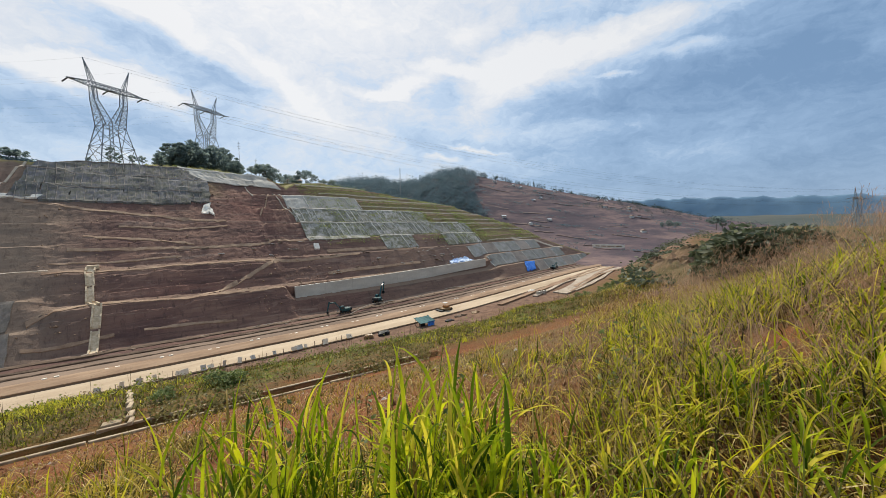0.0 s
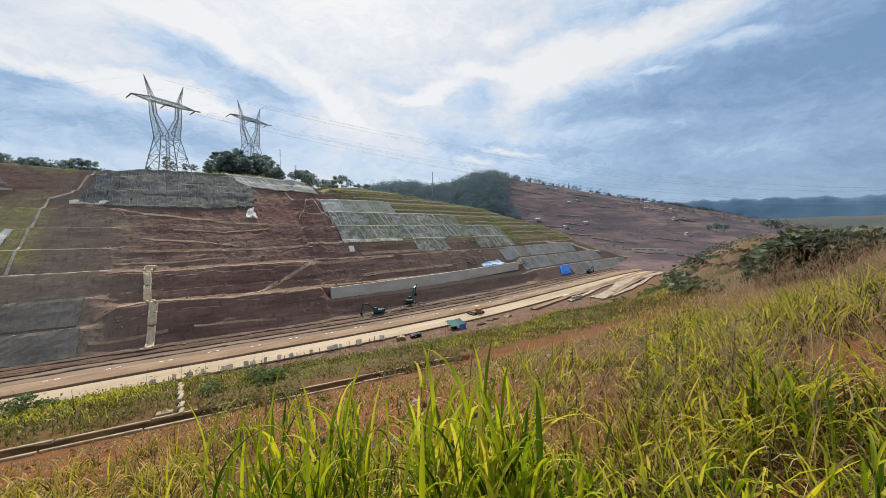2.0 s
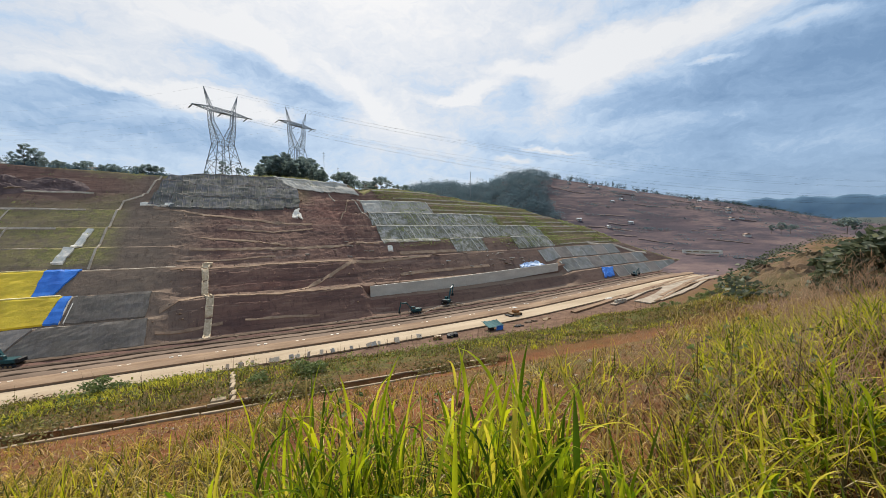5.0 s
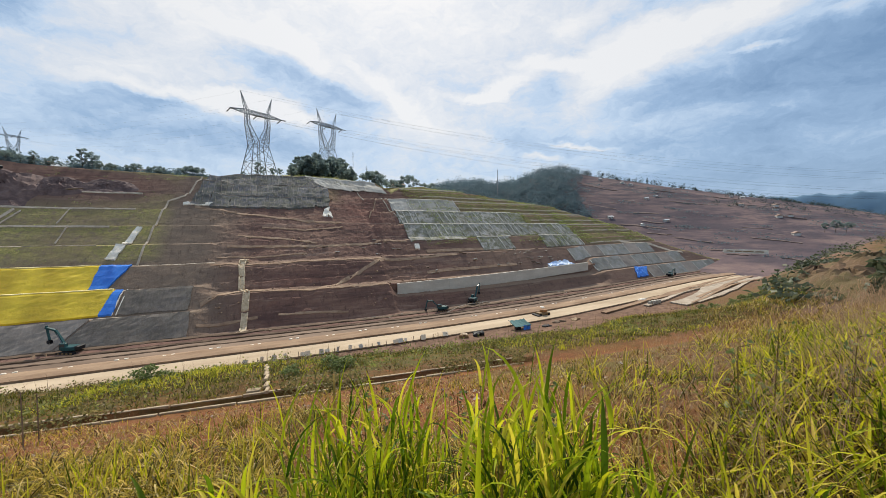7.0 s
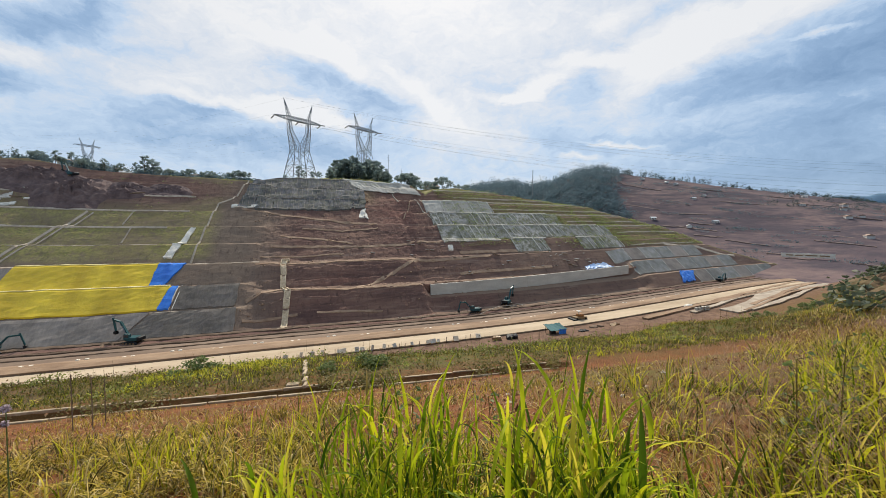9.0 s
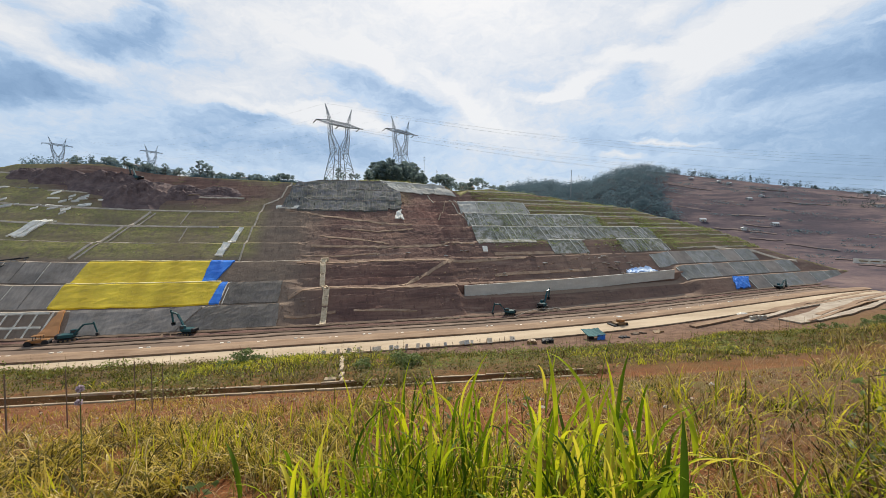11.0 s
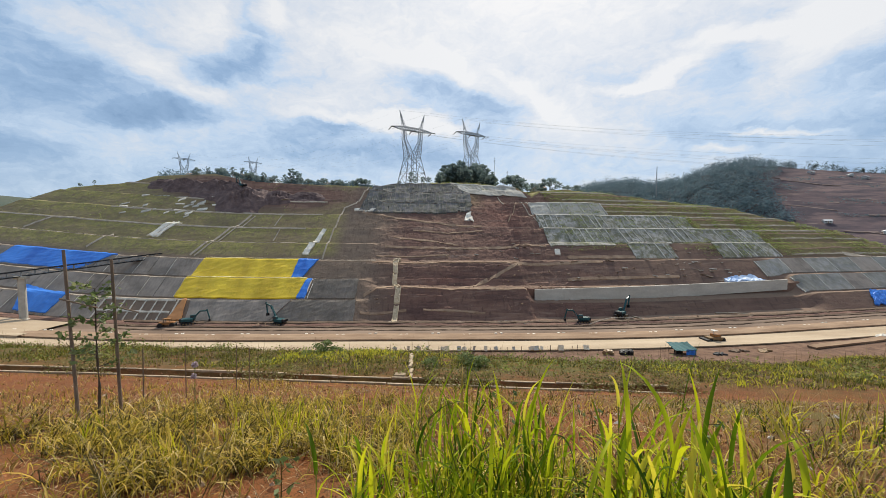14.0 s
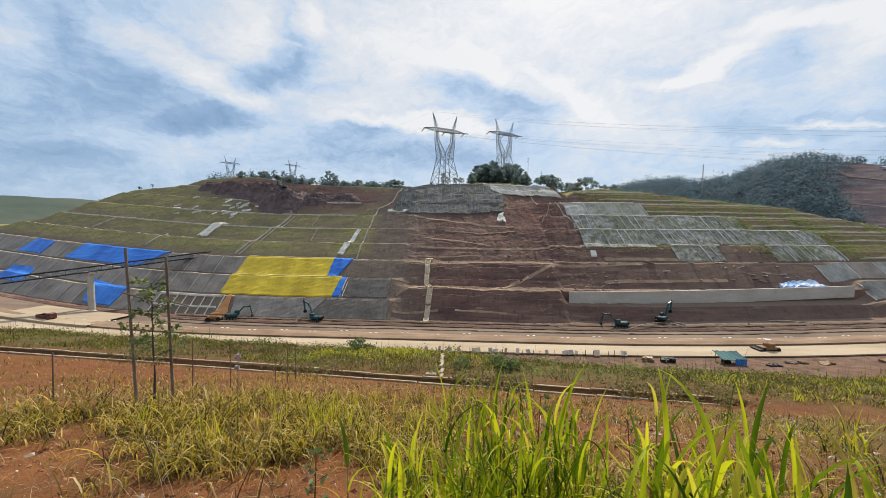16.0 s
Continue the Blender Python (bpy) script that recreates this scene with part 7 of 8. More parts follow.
def toe_timber():
    """Poles, boards and pale slabs left lying at the foot of the cutting."""
    r = random.Random(23)
    for i in range(46):
        x = r.uniform(-14, 160) if i < 34 else r.uniform(14, 60)
        p, n = edge_at(x)
        q = p + n * r.uniform(0.8, 4.2)
        pl = thing("loose_pole", (q.x, q.y, hill_pt(x, 1.0).z + 0.1 if i % 3 else q.z + 0.35), "pale timber pole lying at the cutting's foot", "pole", "loose poles", turn=r.uniform(-35, 25))
        bm = bmesh.new()
        ln = r.uniform(1.2, 4.5)
        if i % 4 == 0:
            add_box(bm, (ln * 0.4, 0.7, 0.18), pose(0, 0, 0.1, r.uniform(-20, 20), r.uniform(-15, 15)), 0.03)
        else:
            add_rod(bm, (-ln / 2, 0, 0), (ln / 2, 0.1, r.uniform(-0.2, 0.9)), 0.11, 0.08, 7)
        part("timber", bm, M_DRAIN if i % 2 else M_TIMBER, pl)


toe_timber()


def bank_debris():
    """Boards, sacks and broken slabs strewn over the dug bank above the wall."""
    r = random.Random(71)
    for i in range(64):
        x, s = (r.uniform(66, 150), r.uniform(15.5, 25)) if i < 30 else ((r.uniform(118, 150), r.uniform(17, 31)) if i < 52 else (r.uniform(10, 60), r.uniform(24, 40)))
        p = hill_pt(x, s, 0.12)
        pale = i % 3 == 0
        bd = thing("loose_board", p, "pale broken board lying on dug earth" if pale else "dull brown board half buried in dug earth", "board", "loose boards", turn=r.uniform(-60, 60))
        bm = bmesh.new()
        add_box(bm, (r.uniform(0.8, 3.4), r.uniform(0.25, 0.9), r.uniform(0.08, 0.4)), pose(0, 0, 0.1, r.uniform(-35, 5), r.uniform(-14, 14), 0), 0.03)
        part("board", bm, M_RIB if pale else (M_DRAIN if i % 3 == 1 else M_TIMBER), bd)


bank_debris()


def long_pipes():
    """Long bent pipes and boards left across the toe of the bank."""
    for xa, oa, xb, ob_, bow, rad in ((64, 1.0, 84, -5.0, 1.4, 0.16), (84.5, -6.4, 89, -1.4, 0.2, 0.22), (120, -6.5, 133, -4.6, 0.3, 0.20), (150, -3.5, 172, -2.0, 0.4, 0.22), (98, -4.5, 112, -3.0, 0.2, 0.16), (31, -3.6, 47, -2.4, 0.5, 0.13), (6, -2.6, 22, -1.6, 0.4, 0.13)):
        pts = []
        for i in range(9):
            f = i / 8
            x = xa + (xb - xa) * f
            p, n = edge_at(x)
            o = oa + (ob_ - oa) * f
            q = p - n * o
            z = max(p.z + 0.25, hill_pt(x, -o - 3.0).z + 0.15) + bow * math.sin(math.pi * f)
            pts.append(Vector((q.x, q.y, z)))
        pipe = thing("long_pipe", pts[0], "long pale bent pipe lying over the earth bank", "pipe", "long pipes")
        bm = bmesh.new()
        add_tube(bm, [p - pts[0] for p in pts], [rad] * len(pts))
        part("pipe", bm, M_DRAIN, pipe)


long_pipes()


def spoil_heaps():
    """Dark dug earth and cut timber heaped above the terraces."""
    for x, s, rx, ry, h, k in ((-82, 57, 14, 9, 4.8, 1.0), (-66, 60, 11, 5, 2.6, 2.0), (-100, 64, 19, 7, 4.0, 3.0), (-124, 66, 17, 5, 3.2, 4.0), (-52, 61, 10, 4, 1.6, 5.0), (-140, 67, 10, 4, 2.0, 6.0)):
        v, fc = [], []
        for j in range(13):
            g = j / 12
            for i in range(32):
                a = 2 * math.pi * i / 32
                w = 1 + 0.35 * noise.noise(Vector((math.cos(a) * 1.6, math.sin(a) * 1.6, k)))
                lift = h * (1 - g * g) * (1 + 0.5 * noise.noise(Vector((i * 0.5, j * 0.7, k)))) - 0.3 * g
                v.append(hill_pt(x + rx * g * w * math.cos(a), s + ry * g * w * math.sin(a), lift))
        for j in range(12):
            for i in range(32):
                fc.append((j * 32 + i, (j + 1) * 32 + i, (j + 1) * 32 + (i + 1) % 32, j * 32 + (i + 1) % 32))
        tagged(mesh_object("earth_mound", v, fc, M_SPOIL), "dark mound of dug earth above the terraces", "mound", "dark mounds")
    r = random.Random(3)
    for i in range(16):
        x = r.uniform(-102, -60)
        p = hill_pt(x, 56 + r.uniform(-2, 5), 0.6)
        lg = thing("felled_log", p, "felled pale log lying on dug earth", "log", "felled logs", turn=r.uniform(-50, 30))
        bm = bmesh.new()
        ln = r.uniform(2, 6)
        add_rod(bm, (-ln / 2, 0, 0.3), (ln / 2, 0, r.uniform(-0.2, 1.2)), 0.24, 0.15, 7)
        part("trunk", bm, M_TIMBER if i % 3 else M_RIB, lg)


M_SPOIL = two_tone("dark_spoil", (0.105, 0.074, 0.072), (0.205, 0.150, 0.138), 0.35, 2.0, 0.95, 0.8, 0.3)
spoil_heaps()


# ---- grass ----
def grass_material(name, stops, share=0.5, tip=None, rough=0.6, spec=0.2, single=False):
    m = Mat(name, rough, spec=spec)
    c = m.ramp(m.random() if single else m.island(), *stops)
    c = m.mix(m.math("MULTIPLY", m.noise(1.2, 3, 0.6), 0.35), c, tuple(0.6 * v for v in stops[0][1]))
    if tip:
        c = m.mix(m.math("MULTIPLY", m.math("POWER", m.attr("along"), 2.0), 0.45), c, tip)
    m.color(c)
    return m.leafy(c, share).m


# Wide dark-to-bright ramps put sunlit and shaded blade contrast into the colour.
M_LUSH = grass_material("lush_blades", ((0.0, (0.030, 0.055, 0.003)), (0.14, (0.14, 0.190, 0.006)), (0.36, (0.50, 0.520, 0.014)), (0.70, (0.80, 0.720, 0.036)), (0.90, (0.78, 0.580, 0.12)), (1.0, (0.20, 0.12, 0.045))), 0.45, None, 0.6, 0.15)
M_BLADE = grass_material("tuft_blades", ((0.0, (0.028, 0.070, 0.003)), (0.13, (0.110, 0.185, 0.006)), (0.36, (0.36, 0.450, 0.012)), (0.70, (0.66, 0.660, 0.020)), (0.93, (0.76, 0.620, 0.07)), (1.0, (0.25, 0.15, 0.05))), 0.5, None, 0.55, 0.2, True)
M_CANE = two_tone("green_cane", (0.12, 0.16, 0.020), (0.26, 0.27, 0.050), 6.0, 40.0, 0.6, 0.0)
M_DRY = grass_material("dry_blades", ((0.0, (0.06, 0.036, 0.010)), (0.3, (0.30, 0.200, 0.045)), (0.6, (0.44, 0.340, 0.040)), (0.85, (0.66, 0.48, 0.14)), (1.0, (0.88, 0.72, 0.38))), 0.42)
M_DROOP = grass_material("drooping_leaves", ((0.0, (0.040, 0.026, 0.006)), (0.25, (0.12, 0.095, 0.012)), (0.48, (0.36, 0.295, 0.018)), (0.7, (0.60, 0.43, 0.040)), (0.9, (0.78, 0.55, 0.11)), (1.0, (0.90, 0.72, 0.36))), 0.42, None, 0.5, 0.2)
M_BAND = grass_material("bank_grass", ((0.0, (0.035, 0.045, 0.008)), (0.4, (0.115, 0.125, 0.015)), (0.75, (0.27, 0.245, 0.028)), (1.0, (0.33, 0.21, 0.07))), 0.35)
# Dead blades; the near-black stops also put gap shade into the colour.
M_UNDER = grass_material("dead_and_shade_blades", ((0.0, (0.026, 0.018, 0.006)), (0.45, (0.095, 0.068, 0.018)), (0.78, (0.30, 0.215, 0.060)), (1.0, (0.62, 0.48, 0.20))), 0.3)
M_SHOULDER = grass_material("yellow_grass", ((0.0, (0.30, 0.31, 0.024)), (0.5, (0.58, 0.55, 0.038)), (1.0, (0.76, 0.65, 0.085))), 0.5)
M_STRAW = grass_material("straw_stalks", ((0.0, (0.34, 0.25, 0.13)), (1.0, (0.55, 0.44, 0.27))), 0.3)
M_SEED = grass_material("seed_heads", ((0.0, (0.28, 0.16, 0.10)), (1.0, (0.52, 0.35, 0.22))), 0.45)


def blades(name, rng, base, length, width, bend, material, seg=4, heading=None, upright=0.85, fold=0.0):
    """Tapered, bowed blades from arrays of places and sizes."""
    n = len(base)
    th = rng.uniform(0, 2 * np.pi, n) if heading is None else heading
    out = np.stack([np.cos(th), np.sin(th), np.zeros(n)], 1)
    roll = th + np.pi / 2 + rng.normal(0, 0.5, n)
    side = np.stack([np.cos(roll), np.sin(roll), np.zeros(n)], 1)
    start = rng.uniform(0.05, 0.45, n) * (1 - upright) * 2 + 0.04
    V, A = [], []
    pos = base.copy()
    ang = start.copy()
    for k in range(seg + 1):
        f = k / seg
        w = width * (0.55 + 0.9 * f - 1.45 * f * f) if k < seg else width * 0
        if k < seg:
            if fold:
                keel = np.stack([-np.cos(th) * np.cos(ang), -np.sin(th) * np.cos(ang), np.sin(ang)], 1)
                V += [pos - side * w[:, None], pos - keel * (fold * w)[:, None], pos + side * w[:, None]]
                A += [np.full(n, f)] * 3
            else:
                V += [pos - side * w[:, None], pos + side * w[:, None]]
                A += [np.full(n, f)] * 2
        else:
            V.append(pos.copy())
            A.append(np.full(n, 1.0))
        ang = ang + bend / seg * (0.4 + 1.2 * f)
        pos = pos + (out * np.sin(ang)[:, None] + np.array([0, 0, 1.0]) * np.cos(ang)[:, None]) * (length / seg)[:, None]
    row = 3 if fold else 2
    per = row * seg + 1
    verts = np.stack(V, 1).reshape(-1, 3)
    along = np.stack(A, 1).ravel()
    i = np.arange(n)[:, None] * per
    cols = []
    for k in range(seg - 1):
        for j in range(row - 1):
            a = i + row * k + j
            cols += [a, a + 1, a + row + 1, a + row]
    for j in range(row - 1):
        cols += [i + row * (seg - 1) + j, i + row * (seg - 1) + j + 1, i + row * seg]
    loops = np.concatenate(cols, 1).ravel()
    counts = np.tile([4] * ((seg - 1) * (row - 1)) + [3] * (row - 1), n)
    me = raw_mesh(name, verts, loops, counts, material, smooth=not fold)
    a = me.attributes.new("along", "FLOAT", "POINT")
    a.data.foreach_set("value", along.astype(np.float32))
    return me


def bank_ground(xy):
    out = np.zeros((len(xy), 3))
    for i, (x, y) in enumerate(xy):
        u, d = DU.x * x + DU.y * y, DN.x * x + DN.y * y
        out[i] = (x, y, bank_pt(u, d).z - 0.02)
    return out


def clumps(rng, centres, per, spread):
    c = np.repeat(centres, per, axis=0)
    return c + rng.normal(size=c.shape) * spread


def scatter(rng, n, az0, az1, d0, d1, power=1.0):
    az = np.radians(rng.uniform(az0, az1, n))
    dist = d0 + (d1 - d0) * rng.uniform(0, 1, n) ** power
    return np.stack([dist * np.sin(az), dist * np.cos(az)], 1)


def patchy(rng, xy, scale, level, seed):
    """Keeps the places where a slow noise is high."""
    keep = [fbm(x, y, scale, 3, seed) + rng.uniform(-0.12, 0.12) > level for x, y in xy]
    return xy[np.array(keep, dtype=bool)]


def clear_of_camera(xy, r=0.75):
    return xy[np.hypot(xy[:, 0], xy[:, 1]) > r]


def stuff(name, me, label, category="grass"):
    tagged(new(name, me), label, category, kind="stuff")


def open_soil(rng, xy, share=0.85):
    """Thins out growth where the red slope lies bare."""
    keep = []
    for x, y in xy:
        az, dist = math.degrees(math.atan2(x, y)), math.hypot(x, y)
        bare = ease(51, 55, az) * (1 - ease(68, 72, az)) * ease(3.6, 5.0, dist)
        bare = max(bare, ease(26, 29, az) * (1 - ease(38, 41, az)) * ease(3.4, 4.4, dist))
        bare = max(bare, 0.85 * (1 - ease(14, 20, az)) * ease(6.4, 7.6, dist))
        bare = max(bare, (1 - ease(-46, -42, az)) * (1 - ease(5.2, 6.2, dist)), (1 - ease(-24, -18, az)) * (1 - ease(3.0, 3.7, dist)))
        bare *= min(1.0, max(0.0, 0.85 + 1.3 * fbm(x, y, 0.5, 3, 4.4)))
        keep.append(rng.random() > share * bare)
    return xy[np.array(keep, dtype=bool)]


def grass_tufts(rng, under):
    """Broad-bladed tufts, each a plant of single blades."""
    def stand(count, az0, az1, d0, d1, h0, h1, blades_each, w0, w1, lean):
        for i in range(count):
            az = az0 + (az1 - az0) * (i + rng.uniform(0.1, 0.9)) / count
            dist, h = rng.uniform(d0, d1), rng.uniform(h0, h1)
            cx, cy = polar(az, dist)
            base = bank_ground(np.array([[cx, cy]]))[0]
            ob = thing("grass_tuft", base, "broad-bladed bright green grass tuft on red soil", "grass tuft", "grass tufts")

            def leaf(at, long, wide, bend, upright, heading=None):
                bl = new("blade", blades("blade", rng, np.array([at]), np.array([long]), np.array([wide]), np.array([bend]), M_BLADE, seg=6, heading=None if heading is None else np.array([heading]), upright=upright, fold=0.45))
                bl.parent = ob

            for _ in range(int(blades_each * 0.3)):
                leaf((rng.normal() * 0.09, rng.normal() * 0.09, 0), h * rng.uniform(0.35, 0.68), rng.uniform(w0, w1), rng.uniform(0.2, 1.7), float(rng.uniform(lean, 0.97)))
            # canes with leaves set along them
            for _ in range(int(blades_each / 5)):
                foot = Vector((rng.normal() * 0.10, rng.normal() * 0.10, -0.03))
                tall = h * rng.uniform(0.45, 0.88)
                tip = foot + Vector((rng.normal() * 0.16 * tall, rng.normal() * 0.16 * tall, tall))
                bm = bmesh.new()
                add_rod(bm, foot, tip, 0.005, 0.003, 5)
                part("stem", bm, M_CANE, ob)
                turn = rng.uniform(0, 6.3)
                for k in range(5):
                    f = 0.30 + 0.68 * k / 4 + rng.uniform(-0.05, 0.05)
                    leaf(tuple(foot.lerp(tip, f)), h * rng.uniform(0.26, 0.46), rng.uniform(w0, w1) * 0.85, rng.uniform(0.3, 1.7), float(rng.uniform(0.1, 0.8)) if k < 4 else 0.95, turn + k * 2.7 + rng.normal() * 0.4)
            under.append(np.array([cx, cy]) + rng.normal(size=(60, 2)) * 0.17)

    stand(9, -9, 11, 1.75, 2.2, 0.70, 0.95, 34, 0.010, 0.023, 0.76)
    stand(12, 9, 28, 1.75, 2.35, 1.04, 1.34, 38, 0.008, 0.020, 0.82)
    stand(5, 25, 38, 1.8, 2.3, 0.52, 0.72, 28, 0.009, 0.022, 0.68)
    stand(11, 37, 54, 1.75, 2.4, 1.06, 1.34, 36, 0.010, 0.028, 0.78)
    stand(10, 52, 76, 1.8, 2.6, 0.50, 0.74, 34, 0.009, 0.028, 0.60)
    stand(9, 74, 100, 2.3, 4.0, 0.55, 0.80, 32, 0.009, 0.024, 0.55)
    stand(3, -44, -22, 2.4, 3.0, 0.24, 0.34, 14, 0.010, 0.020, 0.60)


def near_grass():
    rng = np.random.default_rng(31)
    under = []
    grass_tufts(rng, under)
    # tall lush grass on the right-hand rise
    c = np.concatenate([scatter(rng, 150, 52, 102, 2.3, 8.0, 0.85), scatter(rng, 26, 36, 52, 2.4, 4.4), scatter(rng, 120, 66, 100, 7, 14)])
    c = np.concatenate([c, scatter(rng, 90, 66, 104, 3.0, 8.0), scatter(rng, 60, 72, 104, 8.0, 16.0)])
    c = open_soil(rng, c)
    az = np.degrees(np.arctan2(c[:, 0], c[:, 1]))
    c = c[~((az > 85) & (rng.random(len(c)) < 0.5))]
    xy = clear_of_camera(clumps(rng, c, 20, 0.13), 1.3)
    b = bank_ground(xy)
    n = len(b)
    stuff("lush_grass", blades("lush_grass", rng, b, rng.uniform(0.22, 0.74, n), rng.uniform(0.006, 0.019, n), rng.uniform(0.2, 2.9, n), M_LUSH, seg=5, upright=0.5, fold=0.4), "tall lush yellow-green grass on the bank")
    # Dark filler blades below the tufts; their colour deepens the gaps as shade.
    under += [q + rng.normal(size=(40, 2)) * 0.18 for q in c]
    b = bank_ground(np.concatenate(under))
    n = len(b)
    stuff("undergrowth", blades("undergrowth", rng, b, rng.uniform(0.12, 0.52, n), rng.uniform(0.004, 0.012, n), rng.uniform(0.5, 2.8, n), M_UNDER, upright=0.4), "brown and olive dead blades, coloured dark for shade under the tufts")
    # dry, tangled grass on the left and over the soil
    c = np.concatenate([scatter(rng, 60, -64, 8, 3.2, 9.0), scatter(rng, 70, 0, 60, 2.0, 9), scatter(rng, 150, 50, 100, 2, 12)])
    c = open_soil(rng, patchy(rng, c, 0.55, -0.10, 7.0))
    xy = clear_of_camera(clumps(rng, c, 34, 0.11))
    b = bank_ground(xy)
    n = len(b)
    stuff("dry_grass", blades("dry_grass", rng, b, rng.uniform(0.16, 0.54, n), rng.uniform(0.003, 0.011, n), rng.uniform(0.5, 2.9, n), M_DRY, upright=0.5, fold=0.3), "dry tangled straw-coloured grass on red soil")
    # drooping mounds of broad dead and green leaves, with soil showing between
    c = np.concatenate([scatter(rng, 60, -40, -11, 3.9, 6.6), scatter(rng, 20, -11, 4, 3.0, 5.6), scatter(rng, 12, -62, -42, 5.4, 7.6), scatter(rng, 22, 4, 34, 2.4, 4.0), scatter(rng, 10, -50, 10, 6.6, 8.5)])
    xy = clear_of_camera(clumps(rng, c, 96, 0.14))
    b = bank_ground(xy)
    b[:, 2] += rng.uniform(0, 0.12, len(b))
    n = len(b)
    stuff("drooping_grass", blades("drooping_grass", rng, b, rng.uniform(0.12, 0.47, n), rng.uniform(0.003, 0.0125, n), rng.uniform(1.1, 4.0, n), M_DROOP, seg=5, upright=0.5, fold=0.3), "drooping mounds of straw and green grass leaves")
    # Same dark blades under the mounds, in place of the shadow there.
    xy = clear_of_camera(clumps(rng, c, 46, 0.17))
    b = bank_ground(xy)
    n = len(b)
    stuff("dead_thatch", blades("dead_thatch", rng, b, rng.uniform(0.08, 0.30, n), rng.uniform(0.004, 0.012, n), rng.uniform(0.8, 3.0, n), M_UNDER, upright=0.3), "dead thatch, coloured dark for shade under the dry grass")
    # upright green shoots among the dry mounds
    c = np.concatenate([scatter(rng, 8, -38, -10, 3.8, 6.6), scatter(rng, 9, -16, 4, 3.2, 6)])
    xy = clumps(rng, c, 16, 0.09)
    b = bank_ground(xy)
    n = len(b)
    stuff("green_shoots", blades("green_shoots", rng, b, rng.uniform(0.3, 0.66, n), rng.uniform(0.005, 0.012, n), rng.uniform(0.1, 1.1, n), M_LUSH, seg=5, upright=0.85, fold=0.4), "upright yellow-green shoots among dry grass")
    # mixed greener tufts among the dry grass
    c = open_soil(rng, patchy(rng, np.concatenate([scatter(rng, 70, -64, 10, 3.4, 9.5), scatter(rng, 80, 5, 60, 3, 12)]), 0.45, 0.0, 2.0))
    xy = clear_of_camera(clumps(rng, c, 26, 0.085))
    b = bank_ground(xy)
    n = len(b)
    stuff("mixed_grass", blades("mixed_grass", rng, b, rng.uniform(0.14, 0.45, n), rng.uniform(0.004, 0.010, n), rng.uniform(0.4, 1.8, n), M_BAND), "mixed green and yellow grass tufts on the bank")
    # small scattered dry tussocks on the bare slope
    c = np.concatenate([scatter(rng, 620, -66, 74, 3.2, 14.5, 0.8), scatter(rng, 420, -62, -14, 9, 24)])
    c = c[DN.x * c[:, 0] + DN.y * c[:, 1] < 14.2]
    b = bank_ground(clear_of_camera(clumps(rng, c, 12, 0.06), 2.0))
    n = len(b)
    stuff("tussocks", blades("tussocks", rng, b, rng.uniform(0.06, 0.26, n), rng.uniform(0.003, 0.010, n), rng.uniform(0.4, 2.6, n), M_DRY, seg=3, upright=0.5), "small scattered dry tussocks on red soil")
    # fallen straw lying on the soil
    xy = clear_of_camera(np.concatenate([scatter(rng, 6500, -62, 75, 1.6, 13, 0.75), scatter(rng, 1800, -62, -15, 9, 22)]))
    b = bank_ground(xy)
    n = len(b)
    b[:, 2] += 0.03
    stuff("fallen_straw", blades("fallen_straw", rng, b, rng.uniform(0.08, 0.34, n), rng.uniform(0.0015, 0.004, n), rng.uniform(1.2, 2.0, n), M_STRAW, seg=3, upright=-0.6), "fallen dry straw lying on the soil", "straw")
    # slope down to the ditch: short grass and weeds in patches
    xy = np.concatenate([scatter(rng, 9000, -66, 66, 6, 15.5), scatter(rng, 3600, -62, -14, 11, 24)])
    xy = xy[DN.x * xy[:, 0] + DN.y * xy[:, 1] < 14.2]
    xy = open_soil(rng, patchy(rng, xy, 0.33, -0.02, 5.0), 0.5)
    xy = xy[~((np.degrees(np.arctan2(xy[:, 0], xy[:, 1])) > 52) & (rng.random(len(xy)) < 0.6))]
    b = bank_ground(xy)
    n = len(b)
    stuff("weed_cover", blades("weed_cover", rng, b, rng.uniform(0.08, 0.32, n), rng.uniform(0.006, 0.016, n), rng.uniform(0.4, 2.8, n), M_DROOP, seg=3), "low dry weeds on the red slope above the ditch", "weeds")


near_grass()


